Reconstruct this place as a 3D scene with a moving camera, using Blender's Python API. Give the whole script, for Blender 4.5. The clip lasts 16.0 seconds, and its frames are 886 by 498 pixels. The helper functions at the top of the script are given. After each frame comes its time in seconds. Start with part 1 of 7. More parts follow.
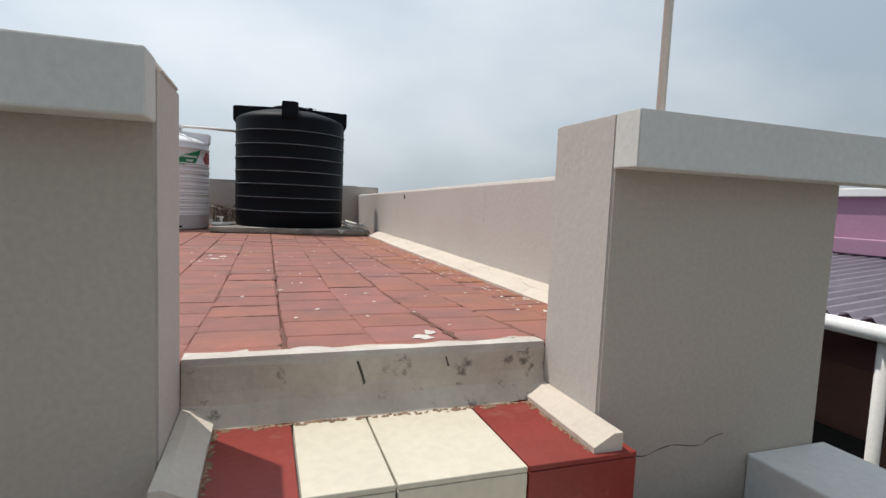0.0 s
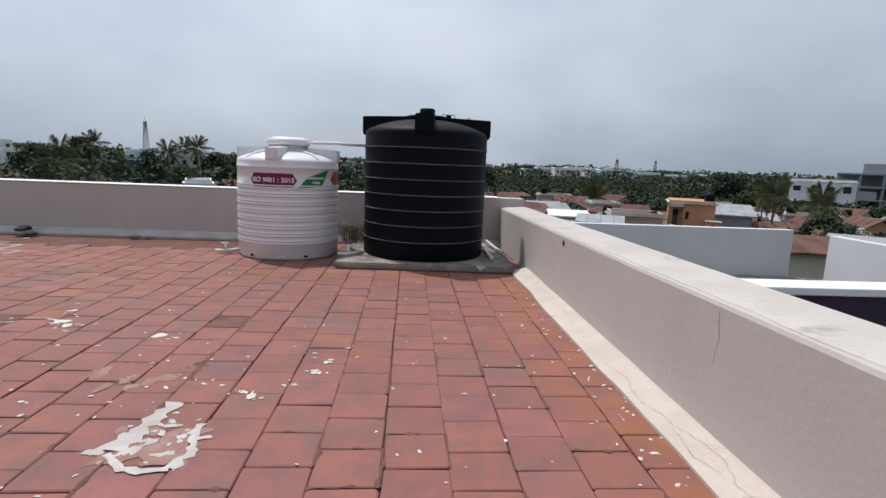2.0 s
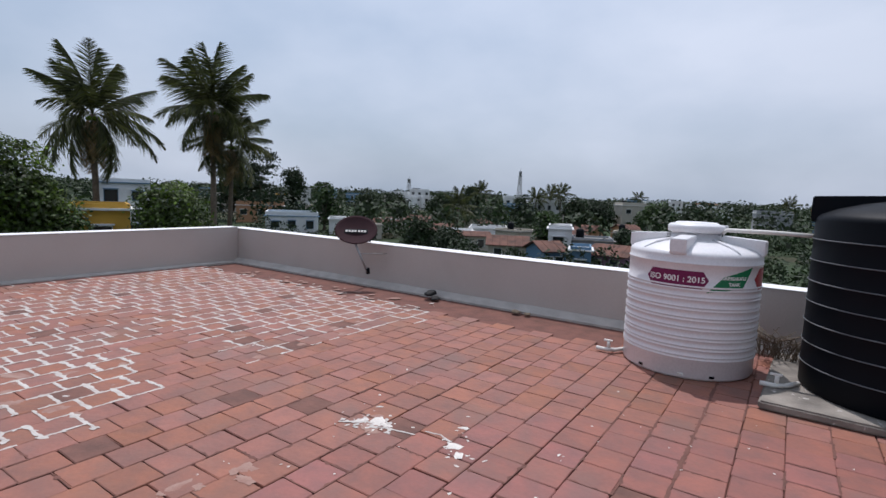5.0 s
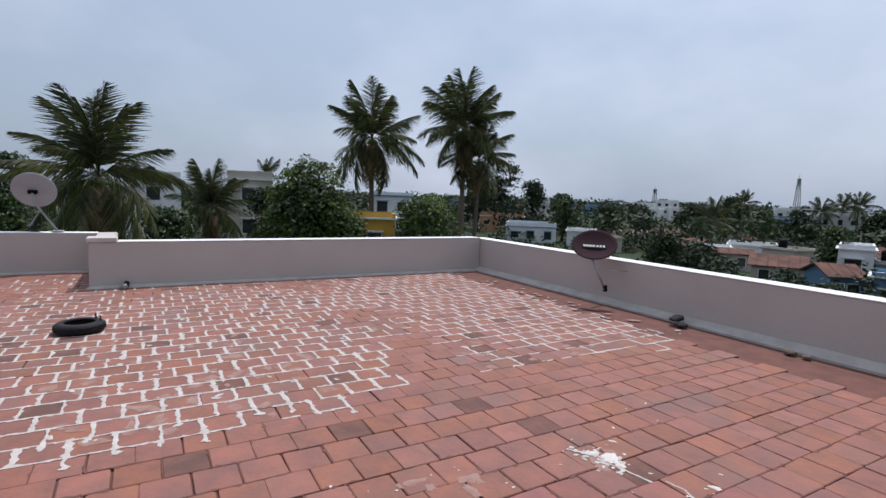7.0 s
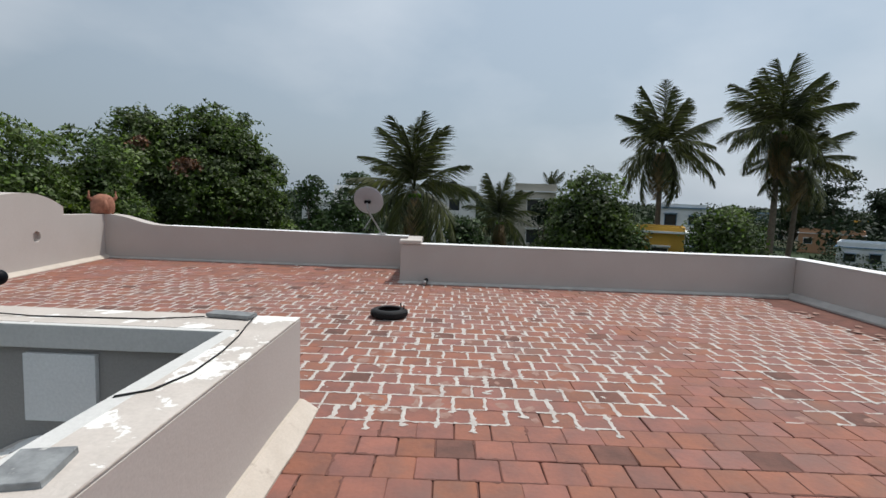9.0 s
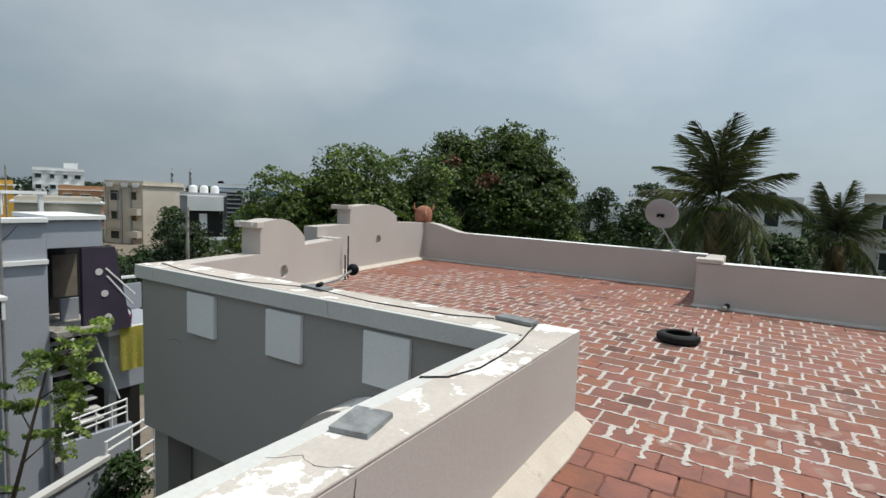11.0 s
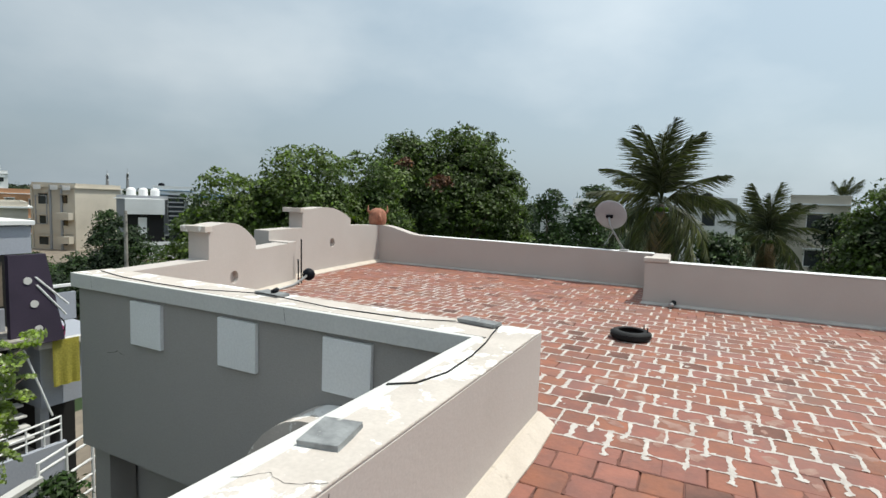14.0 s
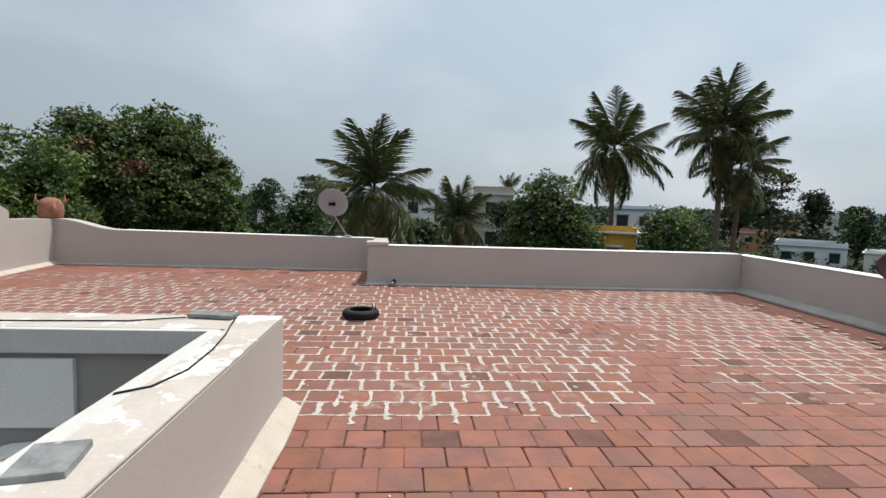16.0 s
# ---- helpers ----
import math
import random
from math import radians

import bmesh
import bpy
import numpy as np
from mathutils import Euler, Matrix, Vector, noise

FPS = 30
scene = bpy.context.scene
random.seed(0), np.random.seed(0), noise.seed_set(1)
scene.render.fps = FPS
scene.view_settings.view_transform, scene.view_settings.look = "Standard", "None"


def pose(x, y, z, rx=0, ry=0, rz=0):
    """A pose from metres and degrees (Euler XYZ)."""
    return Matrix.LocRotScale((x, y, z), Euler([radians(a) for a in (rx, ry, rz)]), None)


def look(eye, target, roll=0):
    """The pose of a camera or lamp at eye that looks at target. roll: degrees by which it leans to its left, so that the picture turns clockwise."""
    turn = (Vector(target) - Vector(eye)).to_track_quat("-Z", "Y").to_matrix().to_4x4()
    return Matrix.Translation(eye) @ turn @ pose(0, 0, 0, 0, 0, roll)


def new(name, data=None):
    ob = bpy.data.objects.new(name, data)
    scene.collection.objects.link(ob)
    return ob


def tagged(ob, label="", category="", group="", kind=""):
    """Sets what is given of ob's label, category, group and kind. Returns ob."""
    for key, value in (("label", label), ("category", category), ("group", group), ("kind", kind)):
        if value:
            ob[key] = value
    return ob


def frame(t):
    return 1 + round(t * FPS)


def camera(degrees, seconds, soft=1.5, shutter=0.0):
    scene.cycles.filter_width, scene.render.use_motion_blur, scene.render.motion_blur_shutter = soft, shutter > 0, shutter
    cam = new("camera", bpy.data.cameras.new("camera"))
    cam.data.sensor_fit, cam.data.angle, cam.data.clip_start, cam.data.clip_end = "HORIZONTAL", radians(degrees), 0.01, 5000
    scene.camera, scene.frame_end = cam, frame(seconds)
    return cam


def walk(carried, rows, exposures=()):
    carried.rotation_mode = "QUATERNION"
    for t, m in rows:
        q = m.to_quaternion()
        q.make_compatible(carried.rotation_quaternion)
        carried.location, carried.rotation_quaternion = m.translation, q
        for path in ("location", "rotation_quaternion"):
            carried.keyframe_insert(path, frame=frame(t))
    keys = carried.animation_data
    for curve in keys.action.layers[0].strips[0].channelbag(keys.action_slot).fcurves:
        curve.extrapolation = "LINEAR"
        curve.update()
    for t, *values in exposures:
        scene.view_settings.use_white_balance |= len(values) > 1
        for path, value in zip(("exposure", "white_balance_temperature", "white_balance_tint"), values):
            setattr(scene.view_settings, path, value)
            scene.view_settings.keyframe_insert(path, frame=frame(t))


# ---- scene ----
cam = camera(81.3, 16.0)
PATH = [
    (0.0, pose(0.000, 0.000, 0.397, 85.0, -2.4, -18.8)),
    (0.5, pose(0.105, 0.331, 0.488, 83.8, -2.4, -9.2)),
    (1.0, pose(0.174, 0.703, 0.687, 82.7, -2.4, -6.8)),
    (1.5, pose(0.130, 0.923, 0.794, 81.5, -2.4, -5.4)),
    (2.0, pose(0.109, 1.132, 0.983, 80.6, -2.3, -3.6)),
    (2.5, pose(0.085, 1.364, 1.116, 80.6, -2.2, 2.3)),
    (3.0, pose(-0.012, 1.457, 1.184, 81.2, -2.4, 8.5)),
    (3.5, pose(-0.194, 1.610, 1.201, 82.2, -2.4, 16.1)),
    (4.0, pose(-0.327, 1.734, 1.267, 83.0, -2.3, 23.1)),
    (6.5, pose(-0.543, 1.968, 1.356, 84.2, -2.0, 52.2)),
    (7.0, pose(-0.553, 1.965, 1.361, 84.2, -2.0, 60.2)),
    (7.5, pose(-0.589, 1.961, 1.349, 84.2, -2.0, 67.5)),
    (8.0, pose(-0.625, 1.974, 1.329, 84.3, -2.0, 75.5)),
    (8.5, pose(-0.631, 2.013, 1.332, 84.3, -2.1, 82.7)),
    (9.0, pose(-0.628, 2.031, 1.334, 84.4, -2.1, 90.7)),
    (9.5, pose(-0.624, 2.048, 1.349, 84.4, -2.1, 98.1)),
    (10.0, pose(-0.625, 2.055, 1.349, 84.4, -2.2, 106.1)),
    (12.5, pose(-0.593, 2.032, 1.344, 84.6, -2.4, 134.3)),
    (13.0, pose(-0.604, 2.020, 1.344, 84.8, -2.3, 130.4)),
    (13.5, pose(-0.613, 1.999, 1.344, 84.8, -2.2, 123.6)),
    (14.0, pose(-0.612, 1.985, 1.349, 84.9, -2.1, 116.6)),
    (14.5, pose(-0.613, 1.980, 1.349, 84.9, -2.0, 108.7)),
    (15.0, pose(-0.613, 1.964, 1.341, 84.9, -1.9, 101.4)),
    (15.5, pose(-0.582, 1.925, 1.329, 84.9, -1.9, 93.3)),
    (16.0, pose(-0.525, 1.892, 1.305, 84.9, -1.8, 86.0)),
]
walk(cam, PATH, [(0.0, 0.10, 6600, 9), (0.5, -0.09, 6580, 10), (1.5, -0.12, 6480, 12), (2.2, -0.12, 6220, 14), (3.0, -0.12, 6200, 14), (4.2, -0.15, 6050, 16), (7.5, -0.12, 6050, 16), (8.6, -0.15, 6300, 11), (10.2, -0.17, 6500, 8), (12.5, 0.14, 6450, 4), (14.0, 0.18, 6520, 5), (15.0, 0.13, 6620, 8), (16.0, 0.05, 6640, 9)])
scene.view_settings.exposure = 0.0

# ---- world and sun ----
SUN_TO = Vector((-0.29, 0.32, 1.0)).normalized()
SUN_EL = math.asin(SUN_TO.z)
SUN_AZ = math.atan2(SUN_TO.x, SUN_TO.y)


def build_world():
    w = bpy.data.worlds.new("hazy_sky")
    scene.world = w
    w.use_nodes = True
    nt = w.node_tree
    nt.nodes.clear()
    out = nt.nodes.new("ShaderNodeOutputWorld")
    bg = nt.nodes.new("ShaderNodeBackground")
    sky = nt.nodes.new("ShaderNodeTexSky")
    sky.sky_type = "NISHITA"
    sky.sun_disc = False
    sky.sun_elevation = SUN_EL
    sky.sun_rotation = SUN_AZ
    sky.air_density = 1.2
    sky.dust_density = 3.0
    tc = nt.nodes.new("ShaderNodeTexCoord")
    mp = nt.nodes.new("ShaderNodeMapping")
    mp.inputs["Scale"].default_value = (1.0, 1.0, 2.0)
    nz = nt.nodes.new("ShaderNodeTexNoise")
    nz.inputs["Scale"].default_value = 1.5
    nz.inputs["Detail"].default_value = 7.0
    nz.inputs["Roughness"].default_value = 0.48
    ramp = nt.nodes.new("ShaderNodeValToRGB")
    ramp.color_ramp.elements[0].position = 0.43
    ramp.color_ramp.elements[0].color = (0.0, 0.0, 0.0, 1)
    ramp.color_ramp.elements[1].position = 0.70
    ramp.color_ramp.elements[1].color = (1, 1, 1, 1)
    haze = nt.nodes.new("ShaderNodeMixRGB")
    haze.inputs[0].default_value = 0.78
    haze.inputs[2].default_value = (4.55, 5.45, 6.35, 1)
    cloud = nt.nodes.new("ShaderNodeMixRGB")
    cloud.inputs[2].default_value = (7.4, 7.9, 8.5, 1)
    mul = nt.nodes.new("ShaderNodeMath")
    mul.operation = "MULTIPLY"
    mul.inputs[1].default_value = 0.75
    L = nt.links.new
    L(tc.outputs["Generated"], mp.inputs["Vector"])
    L(mp.outputs[0], nz.inputs["Vector"])
    L(nz.outputs[0], ramp.inputs[0])
    L(ramp.outputs[0], mul.inputs[0])
    L(mul.outputs[0], cloud.inputs[0])
    L(sky.outputs[0], haze.inputs[1])
    L(haze.outputs[0], cloud.inputs[1])
    # thin overcast is brighter on the sun's side
    dot = nt.nodes.new("ShaderNodeVectorMath")
    dot.operation = "DOT_PRODUCT"
    dot.inputs[1].default_value = SUN_TO
    gain = nt.nodes.new("ShaderNodeMath")
    gain.operation = "MULTIPLY_ADD"
    gain.inputs[1].default_value = 0.68
    gain.inputs[2].default_value = 0.89
    glow = nt.nodes.new("ShaderNodeMixRGB")
    glow.blend_type = "MULTIPLY"
    glow.inputs[0].default_value = 1.0
    L(tc.outputs["Generated"], dot.inputs[0])
    L(dot.outputs["Value"], gain.inputs[0])
    L(cloud.outputs[0], glow.inputs[1])
    L(gain.outputs[0], glow.inputs[2])
    L(glow.outputs[0], bg.inputs[0])
    bg.inputs[1].default_value = 0.09
    L(bg.outputs[0], out.inputs[0])


build_world()
sun_data = bpy.data.lights.new("sun", "SUN")
sun_data.energy = 3.45
sun_data.angle = radians(0.7)
sun_data.color = (1.0, 0.955, 0.89)
sun = new("sun", sun_data)
sun.matrix_basis = look(tuple(SUN_TO * 50), (0, 0, 0))

# ---- materials ----
def mat(name, base, dark=None, rough=0.85, scale=4.0, fine=60.0, amount=0.35, bump=0.2, bump_scale=None, metal=0.0, per_object=0.0,
        per_island=0.0, stain=None, stain_scale=0.8, stain_pos=(0.55, 0.75), spec=0.3, world_space=True, through_light=0.0):
    """A procedural surface: broad mottling, fine grain, optional stains with an edge, and relief."""
    m = bpy.data.materials.new(name)
    m.use_nodes = True
    nt = m.node_tree
    N, L = nt.nodes, nt.links.new
    b = N["Principled BSDF"]
    b.inputs["Roughness"].default_value = rough
    b.inputs["Metallic"].default_value = metal
    b.inputs["Specular IOR Level"].default_value = spec
    dark = dark or tuple(c * 0.7 for c in base)
    if world_space:
        g = N.new("ShaderNodeNewGeometry")
        vec = g.outputs["Position"]
    else:
        g = N.new("ShaderNodeTexCoord")
        vec = g.outputs["Object"]
    n1 = N.new("ShaderNodeTexNoise")
    n1.inputs["Scale"].default_value = scale
    n1.inputs["Detail"].default_value = 6
    L(vec, n1.inputs["Vector"])
    r1 = N.new("ShaderNodeMapRange")
    r1.inputs[1].default_value, r1.inputs[2].default_value = 0.35, 0.7
    r1.inputs[4].default_value = amount
    L(n1.outputs[0], r1.inputs[0])
    mix = N.new("ShaderNodeMixRGB")
    mix.inputs[1].default_value = (*base, 1)
    mix.inputs[2].default_value = (*dark, 1)
    L(r1.outputs[0], mix.inputs[0])
    col = mix.outputs[0]
    n2 = N.new("ShaderNodeTexNoise")
    n2.inputs["Scale"].default_value = fine
    n2.inputs["Detail"].default_value = 3
    L(vec, n2.inputs["Vector"])
    r2 = N.new("ShaderNodeMapRange")
    r2.inputs[3].default_value, r2.inputs[4].default_value = 0.88, 1.12
    L(n2.outputs[0], r2.inputs[0])
    mul = N.new("ShaderNodeMixRGB")
    mul.blend_type = "MULTIPLY"
    mul.inputs[0].default_value = 1
    L(col, mul.inputs[1])
    L(r2.outputs[0], mul.inputs[2])
    col = mul.outputs[0]
    if stain:
        n3 = N.new("ShaderNodeTexNoise")
        n3.inputs["Scale"].default_value = stain_scale
        n3.inputs["Detail"].default_value = 8
        n3.inputs["Roughness"].default_value = 0.65
        L(vec, n3.inputs["Vector"])
        r3 = N.new("ShaderNodeMapRange")
        r3.inputs[1].default_value, r3.inputs[2].default_value = stain_pos
        L(n3.outputs[0], r3.inputs[0])
        ms = N.new("ShaderNodeMixRGB")
        L(r3.outputs[0], ms.inputs[0])
        L(col, ms.inputs[1])
        ms.inputs[2].default_value = (*stain, 1)
        col = ms.outputs[0]
    if per_object or per_island:
        hs = N.new("ShaderNodeHueSaturation")
        if per_object:
            oi = N.new("ShaderNodeObjectInfo")
            src, k = oi.outputs["Random"], per_object
        else:
            gi = N.new("ShaderNodeNewGeometry")
            src, k = gi.outputs["Random Per Island"], per_island
        rv = N.new("ShaderNodeMapRange")
        rv.inputs[3].default_value, rv.inputs[4].default_value = 1 - k, 1 + k
        L(src, rv.inputs[0])
        L(rv.outputs[0], hs.inputs["Value"])
        rs = N.new("ShaderNodeMath")
        rs.operation = "MULTIPLY"
        rs.inputs[1].default_value = 7.31
        fr = N.new("ShaderNodeMath")
        fr.operation = "FRACT"
        L(src, rs.inputs[0])
        L(rs.outputs[0], fr.inputs[0])
        rr = N.new("ShaderNodeMapRange")
        rr.inputs[3].default_value, rr.inputs[4].default_value = 1 - k * 0.8, 1 + k * 0.4
        L(fr.outputs[0], rr.inputs[0])
        L(rr.outputs[0], hs.inputs["Saturation"])
        rh = N.new("ShaderNodeMapRange")
        rh.inputs[3].default_value, rh.inputs[4].default_value = 0.497, 0.509
        L(fr.outputs[0], rh.inputs[0])
        L(rh.outputs[0], hs.inputs["Hue"])
        L(col, hs.inputs["Color"])
        col = hs.outputs[0]
    L(col, b.inputs["Base Color"])
    if bump:
        bp = N.new("ShaderNodeBump")
        bp.inputs["Strength"].default_value = bump
        bp.inputs["Distance"].default_value = 0.01
        nb = N.new("ShaderNodeTexNoise")
        nb.inputs["Scale"].default_value = bump_scale or fine
        nb.inputs["Detail"].default_value = 5
        L(vec, nb.inputs["Vector"])
        L(nb.outputs[0], bp.inputs["Height"])
        L(bp.outputs[0], b.inputs["Normal"])
    if through_light:
        tr = N.new("ShaderNodeBsdfTranslucent")
        mx = N.new("ShaderNodeMixShader")
        mx.inputs[0].default_value = through_light
        L(col, tr.inputs["Color"])
        L(b.outputs[0], mx.inputs[1])
        L(tr.outputs[0], mx.inputs[2])
        L(mx.outputs[0], N["Material Output"].inputs["Surface"])
    return m


WALL = mat("beige_wall_paint", (0.50, 0.457, 0.425), (0.44, 0.397, 0.363), 0.9, 1.5, 90, 0.5, 0.14, 26, stain=(0.40, 0.36, 0.32), stain_scale=1.1, stain_pos=(0.62, 0.95))
WALL_GREY = mat("grey_wall_paint", (0.35, 0.33, 0.31), (0.30, 0.29, 0.275), 0.9, 0.8, 90, 0.6, 0.25, 70)
WALL_OUT = mat("olive_grey_outer_paint", (0.43, 0.38, 0.325), (0.37, 0.325, 0.28), 0.9, 0.9, 90, 0.5, 0.1, 60)
TILE_DARK = mat("dark_worn_tile", (0.19, 0.090, 0.068), (0.085, 0.050, 0.042), 0.85, 5, 45, 0.8, 0.35, 25)
RISER = mat("beige_riser_cement", (0.52, 0.46, 0.385), (0.42, 0.36, 0.30), 0.92, 9, 70, 0.9, 0.4, 30, stain=(0.16, 0.14, 0.12), stain_scale=11, stain_pos=(0.59, 0.66))
YARD = mat("brown_yard_paving", (0.24, 0.20, 0.155), (0.13, 0.11, 0.09), 0.95, 1.5, 30, 0.9, 0.3, 20)
CRACK = mat("dark_crack", (0.07, 0.06, 0.055), rough=0.95, bump=0)
COPING = mat("whitewashed_coping", (0.56, 0.505, 0.455), (0.43, 0.385, 0.345), 0.85, 4.0, 60, 0.7, 0.3, 40, stain=(0.80, 0.78, 0.74), stain_scale=3.4, stain_pos=(0.545, 0.562))
BAND = mat("pale_coping_band", (0.60, 0.59, 0.565), (0.52, 0.51, 0.485), 0.85, 2, 60, 0.5, 0.12)
FILLET = mat("cream_cement_fillet", (0.57, 0.505, 0.435), (0.45, 0.39, 0.33), 0.9, 5, 80, 0.6, 0.3, 30, stain=(0.36, 0.30, 0.25), stain_scale=6, stain_pos=(0.62, 0.75))
FILLET_GREY = mat("grey_cement_fillet", (0.50, 0.465, 0.425), (0.32, 0.29, 0.27), 0.9, 5, 80, 0.6, 0.3, 30)
TILE = mat("terracotta_tile", (0.272, 0.096, 0.076), (0.175, 0.080, 0.071), 0.72, 6.5, 45, 0.8, 0.35, 25, per_object=0.07, stain=(0.19, 0.098, 0.084), stain_scale=1.6, stain_pos=(0.5, 0.72), spec=0.4)
WASH = mat("thin_cement_wash", (0.33, 0.215, 0.175), (0.25, 0.125, 0.098), 0.9, 12, 90, 0.9, 0.3, 40)
TILE_FAR = mat("terracotta_tile_joined", (0.280, 0.102, 0.068), (0.180, 0.080, 0.064), 0.72, 6.5, 45, 0.8, 0.35, 25, per_island=0.11, stain=(0.19, 0.102, 0.082), stain_scale=1.6, stain_pos=(0.5, 0.72), spec=0.4)
BED = mat("dark_mortar_bed", (0.175, 0.080, 0.062), (0.08, 0.045, 0.037), 0.95, 6, 60, 0.6, 0.4)
GROUT = mat("white_cement_smear", (0.54, 0.505, 0.465), (0.38, 0.33, 0.30), 0.9, 9, 90, 0.8, 0.4, 40)
DROPS = mat("white_paint_splash", (0.66, 0.62, 0.57), (0.46, 0.41, 0.37), 0.8, 9, 90, 0.5, 0.3)
CREAM_TILE = mat("cream_ceramic", (0.58, 0.53, 0.43), (0.50, 0.455, 0.37), 0.4, 6, 50, 0.4, 0.1)
RED_TILE = mat("red_ceramic", (0.23, 0.034, 0.026), (0.17, 0.030, 0.024), 0.45, 6, 50, 0.7, 0.2, stain=(0.30, 0.12, 0.09), stain_scale=7, stain_pos=(0.6, 0.75))
CEMENT = mat("stained_cement", (0.40, 0.37, 0.33), (0.20, 0.185, 0.165), 0.95, 4, 50, 0.9, 0.5, 20, stain=(0.09, 0.085, 0.08), stain_scale=6, stain_pos=(0.53, 0.62))
PLINTH = mat("plinth_cement", (0.29, 0.26, 0.225), (0.10, 0.09, 0.08), 0.95, 4, 50, 0.9, 0.5, 20, stain=(0.56, 0.53, 0.49), stain_scale=10, stain_pos=(0.61, 0.66))
WALL_WHITE = mat("chalky_white_wall", (0.64, 0.645, 0.66), (0.52, 0.52, 0.525), 0.9, 0.9, 90, 0.6, 0.05, stain=(0.36, 0.35, 0.34), stain_scale=2.2, stain_pos=(0.64, 0.85))
SLATE = mat("grey_slate", (0.27, 0.28, 0.28), (0.13, 0.135, 0.14), 0.8, 14, 80, 0.9, 0.6, 25, stain=(0.50, 0.49, 0.46), stain_scale=14, stain_pos=(0.60, 0.68))
BLACK_PLASTIC = mat("black_tank_plastic", (0.0022, 0.0034, 0.0062), (0.004, 0.006, 0.009), 0.55, 3, 60, 0.5, 0.03, spec=0.12)
TANK_RIDGE = mat("pale_tank_ridge", (0.15, 0.16, 0.17), (0.05, 0.055, 0.06), 0.7, 8, 60, 0.7, 0.1)
WHITE_PLASTIC = mat("white_tank_plastic", (0.74, 0.73, 0.74), (0.66, 0.65, 0.66), 0.35, 3, 60, 0.4, 0.05, spec=0.5)
PVC = mat("white_pvc", (0.72, 0.70, 0.66), (0.60, 0.57, 0.52), 0.5, 6, 60, 0.5, 0.1)
RUBBER = mat("black_rubber", (0.012, 0.012, 0.013), (0.02, 0.02, 0.02), 0.75, 8, 80, 0.5, 0.3)
DISH_RED = mat("maroon_dish_paint", (0.048, 0.026, 0.029), (0.035, 0.020, 0.023), 0.85, 5, 60, 0.5, 0.1, spec=0.08)
DISH_GREY = mat("grey_dish_paint", (0.36, 0.35, 0.36), (0.28, 0.27, 0.28), 0.6, 5, 60, 0.5, 0.1)
STEEL = mat("weathered_steel", (0.36, 0.36, 0.36), (0.24, 0.22, 0.20), 0.5, 8, 60, 0.6, 0.1, metal=0.6)
MAGENTA = mat("magenta_print", (0.17, 0.014, 0.075), rough=0.5, bump=0)
GREEN = mat("green_print", (0.02, 0.19, 0.08), rough=0.5, bump=0)
RED = mat("red_print", (0.36, 0.02, 0.03), rough=0.5, bump=0)
WHITE = mat("white_paint", (0.78, 0.78, 0.77), (0.68, 0.68, 0.67), 0.7, 2, 60, 0.4, 0.1)
TERRACOTTA = mat("painted_terracotta", (0.36, 0.16, 0.10), (0.22, 0.09, 0.06), 0.8, 14, 80, 0.8, 0.3)
LEAF = mat("broad_leaf", (0.14, 0.20, 0.032), (0.03, 0.062, 0.012), 0.6, 0.5, 20, 0.9, 0, per_island=0.45, through_light=0.25)
LEAF_DARK = mat("dark_leaf", (0.052, 0.095, 0.018), (0.012, 0.030, 0.008), 0.6, 0.4, 20, 0.9, 0, per_island=0.5, through_light=0.2)
LEAF_LIGHT = mat("feathery_leaf", (0.32, 0.42, 0.085), (0.035, 0.08, 0.022), 0.5, 1.4, 20, 0.9, 0, per_island=0.45, through_light=0.42)
LEAF_FAR = mat("far_leaf", (0.031, 0.052, 0.017), (0.011, 0.021, 0.009), 0.7, 0.05, 20, 0.9, 0, per_island=0.35, through_light=0.15)
LEAF_DRY = mat("reddish_dry_leaf", (0.17, 0.075, 0.035), (0.10, 0.045, 0.025), 0.7, 1, 20, 0.8, 0, per_island=0.4)
LEAF_MID = mat("mid_green_leaf", (0.115, 0.172, 0.030), (0.020, 0.036, 0.009), 0.6, 0.5, 20, 0.9, 0, per_island=0.5, through_light=0.3)
FROND = mat("palm_frond", (0.115, 0.125, 0.036), (0.024, 0.036, 0.014), 0.5, 0.9, 20, 0.9, 0, per_island=0.5, through_light=0.2)
FROND_DRY = mat("dry_palm_frond", (0.30, 0.19, 0.075), (0.15, 0.10, 0.05), 0.7, 0.8, 20, 0.8, 0, per_island=0.3)
BARK = mat("grey_bark", (0.17, 0.135, 0.10), (0.09, 0.07, 0.055), 0.95, 6, 40, 0.8, 0.6, 12)
EARTH = mat("dusty_earth", (0.095, 0.075, 0.048), (0.04, 0.05, 0.022), 0.98, 0.06, 2, 1.0, 0.3, 5, stain=(0.030, 0.048, 0.018), stain_scale=0.03, stain_pos=(0.36, 0.46))
HOUSE_WHITE = mat("white_house_paint", (0.80, 0.80, 0.80), (0.64, 0.64, 0.63), 0.9, 0.4, 20, 0.8, 0.02)
HOUSE_CREAM = mat("cream_house_paint", (0.54, 0.49, 0.41), (0.42, 0.38, 0.32), 0.9, 0.4, 20, 0.7, 0.1)
HOUSE_GREY = mat("grey_house_paint", (0.33, 0.34, 0.36), (0.25, 0.26, 0.27), 0.9, 0.4, 20, 0.7, 0.1)
HOUSE_LILAC = mat("lilac_grey_house_paint", (0.37, 0.39, 0.44), (0.30, 0.32, 0.36), 0.9, 0.5, 30, 0.6, 0.1)
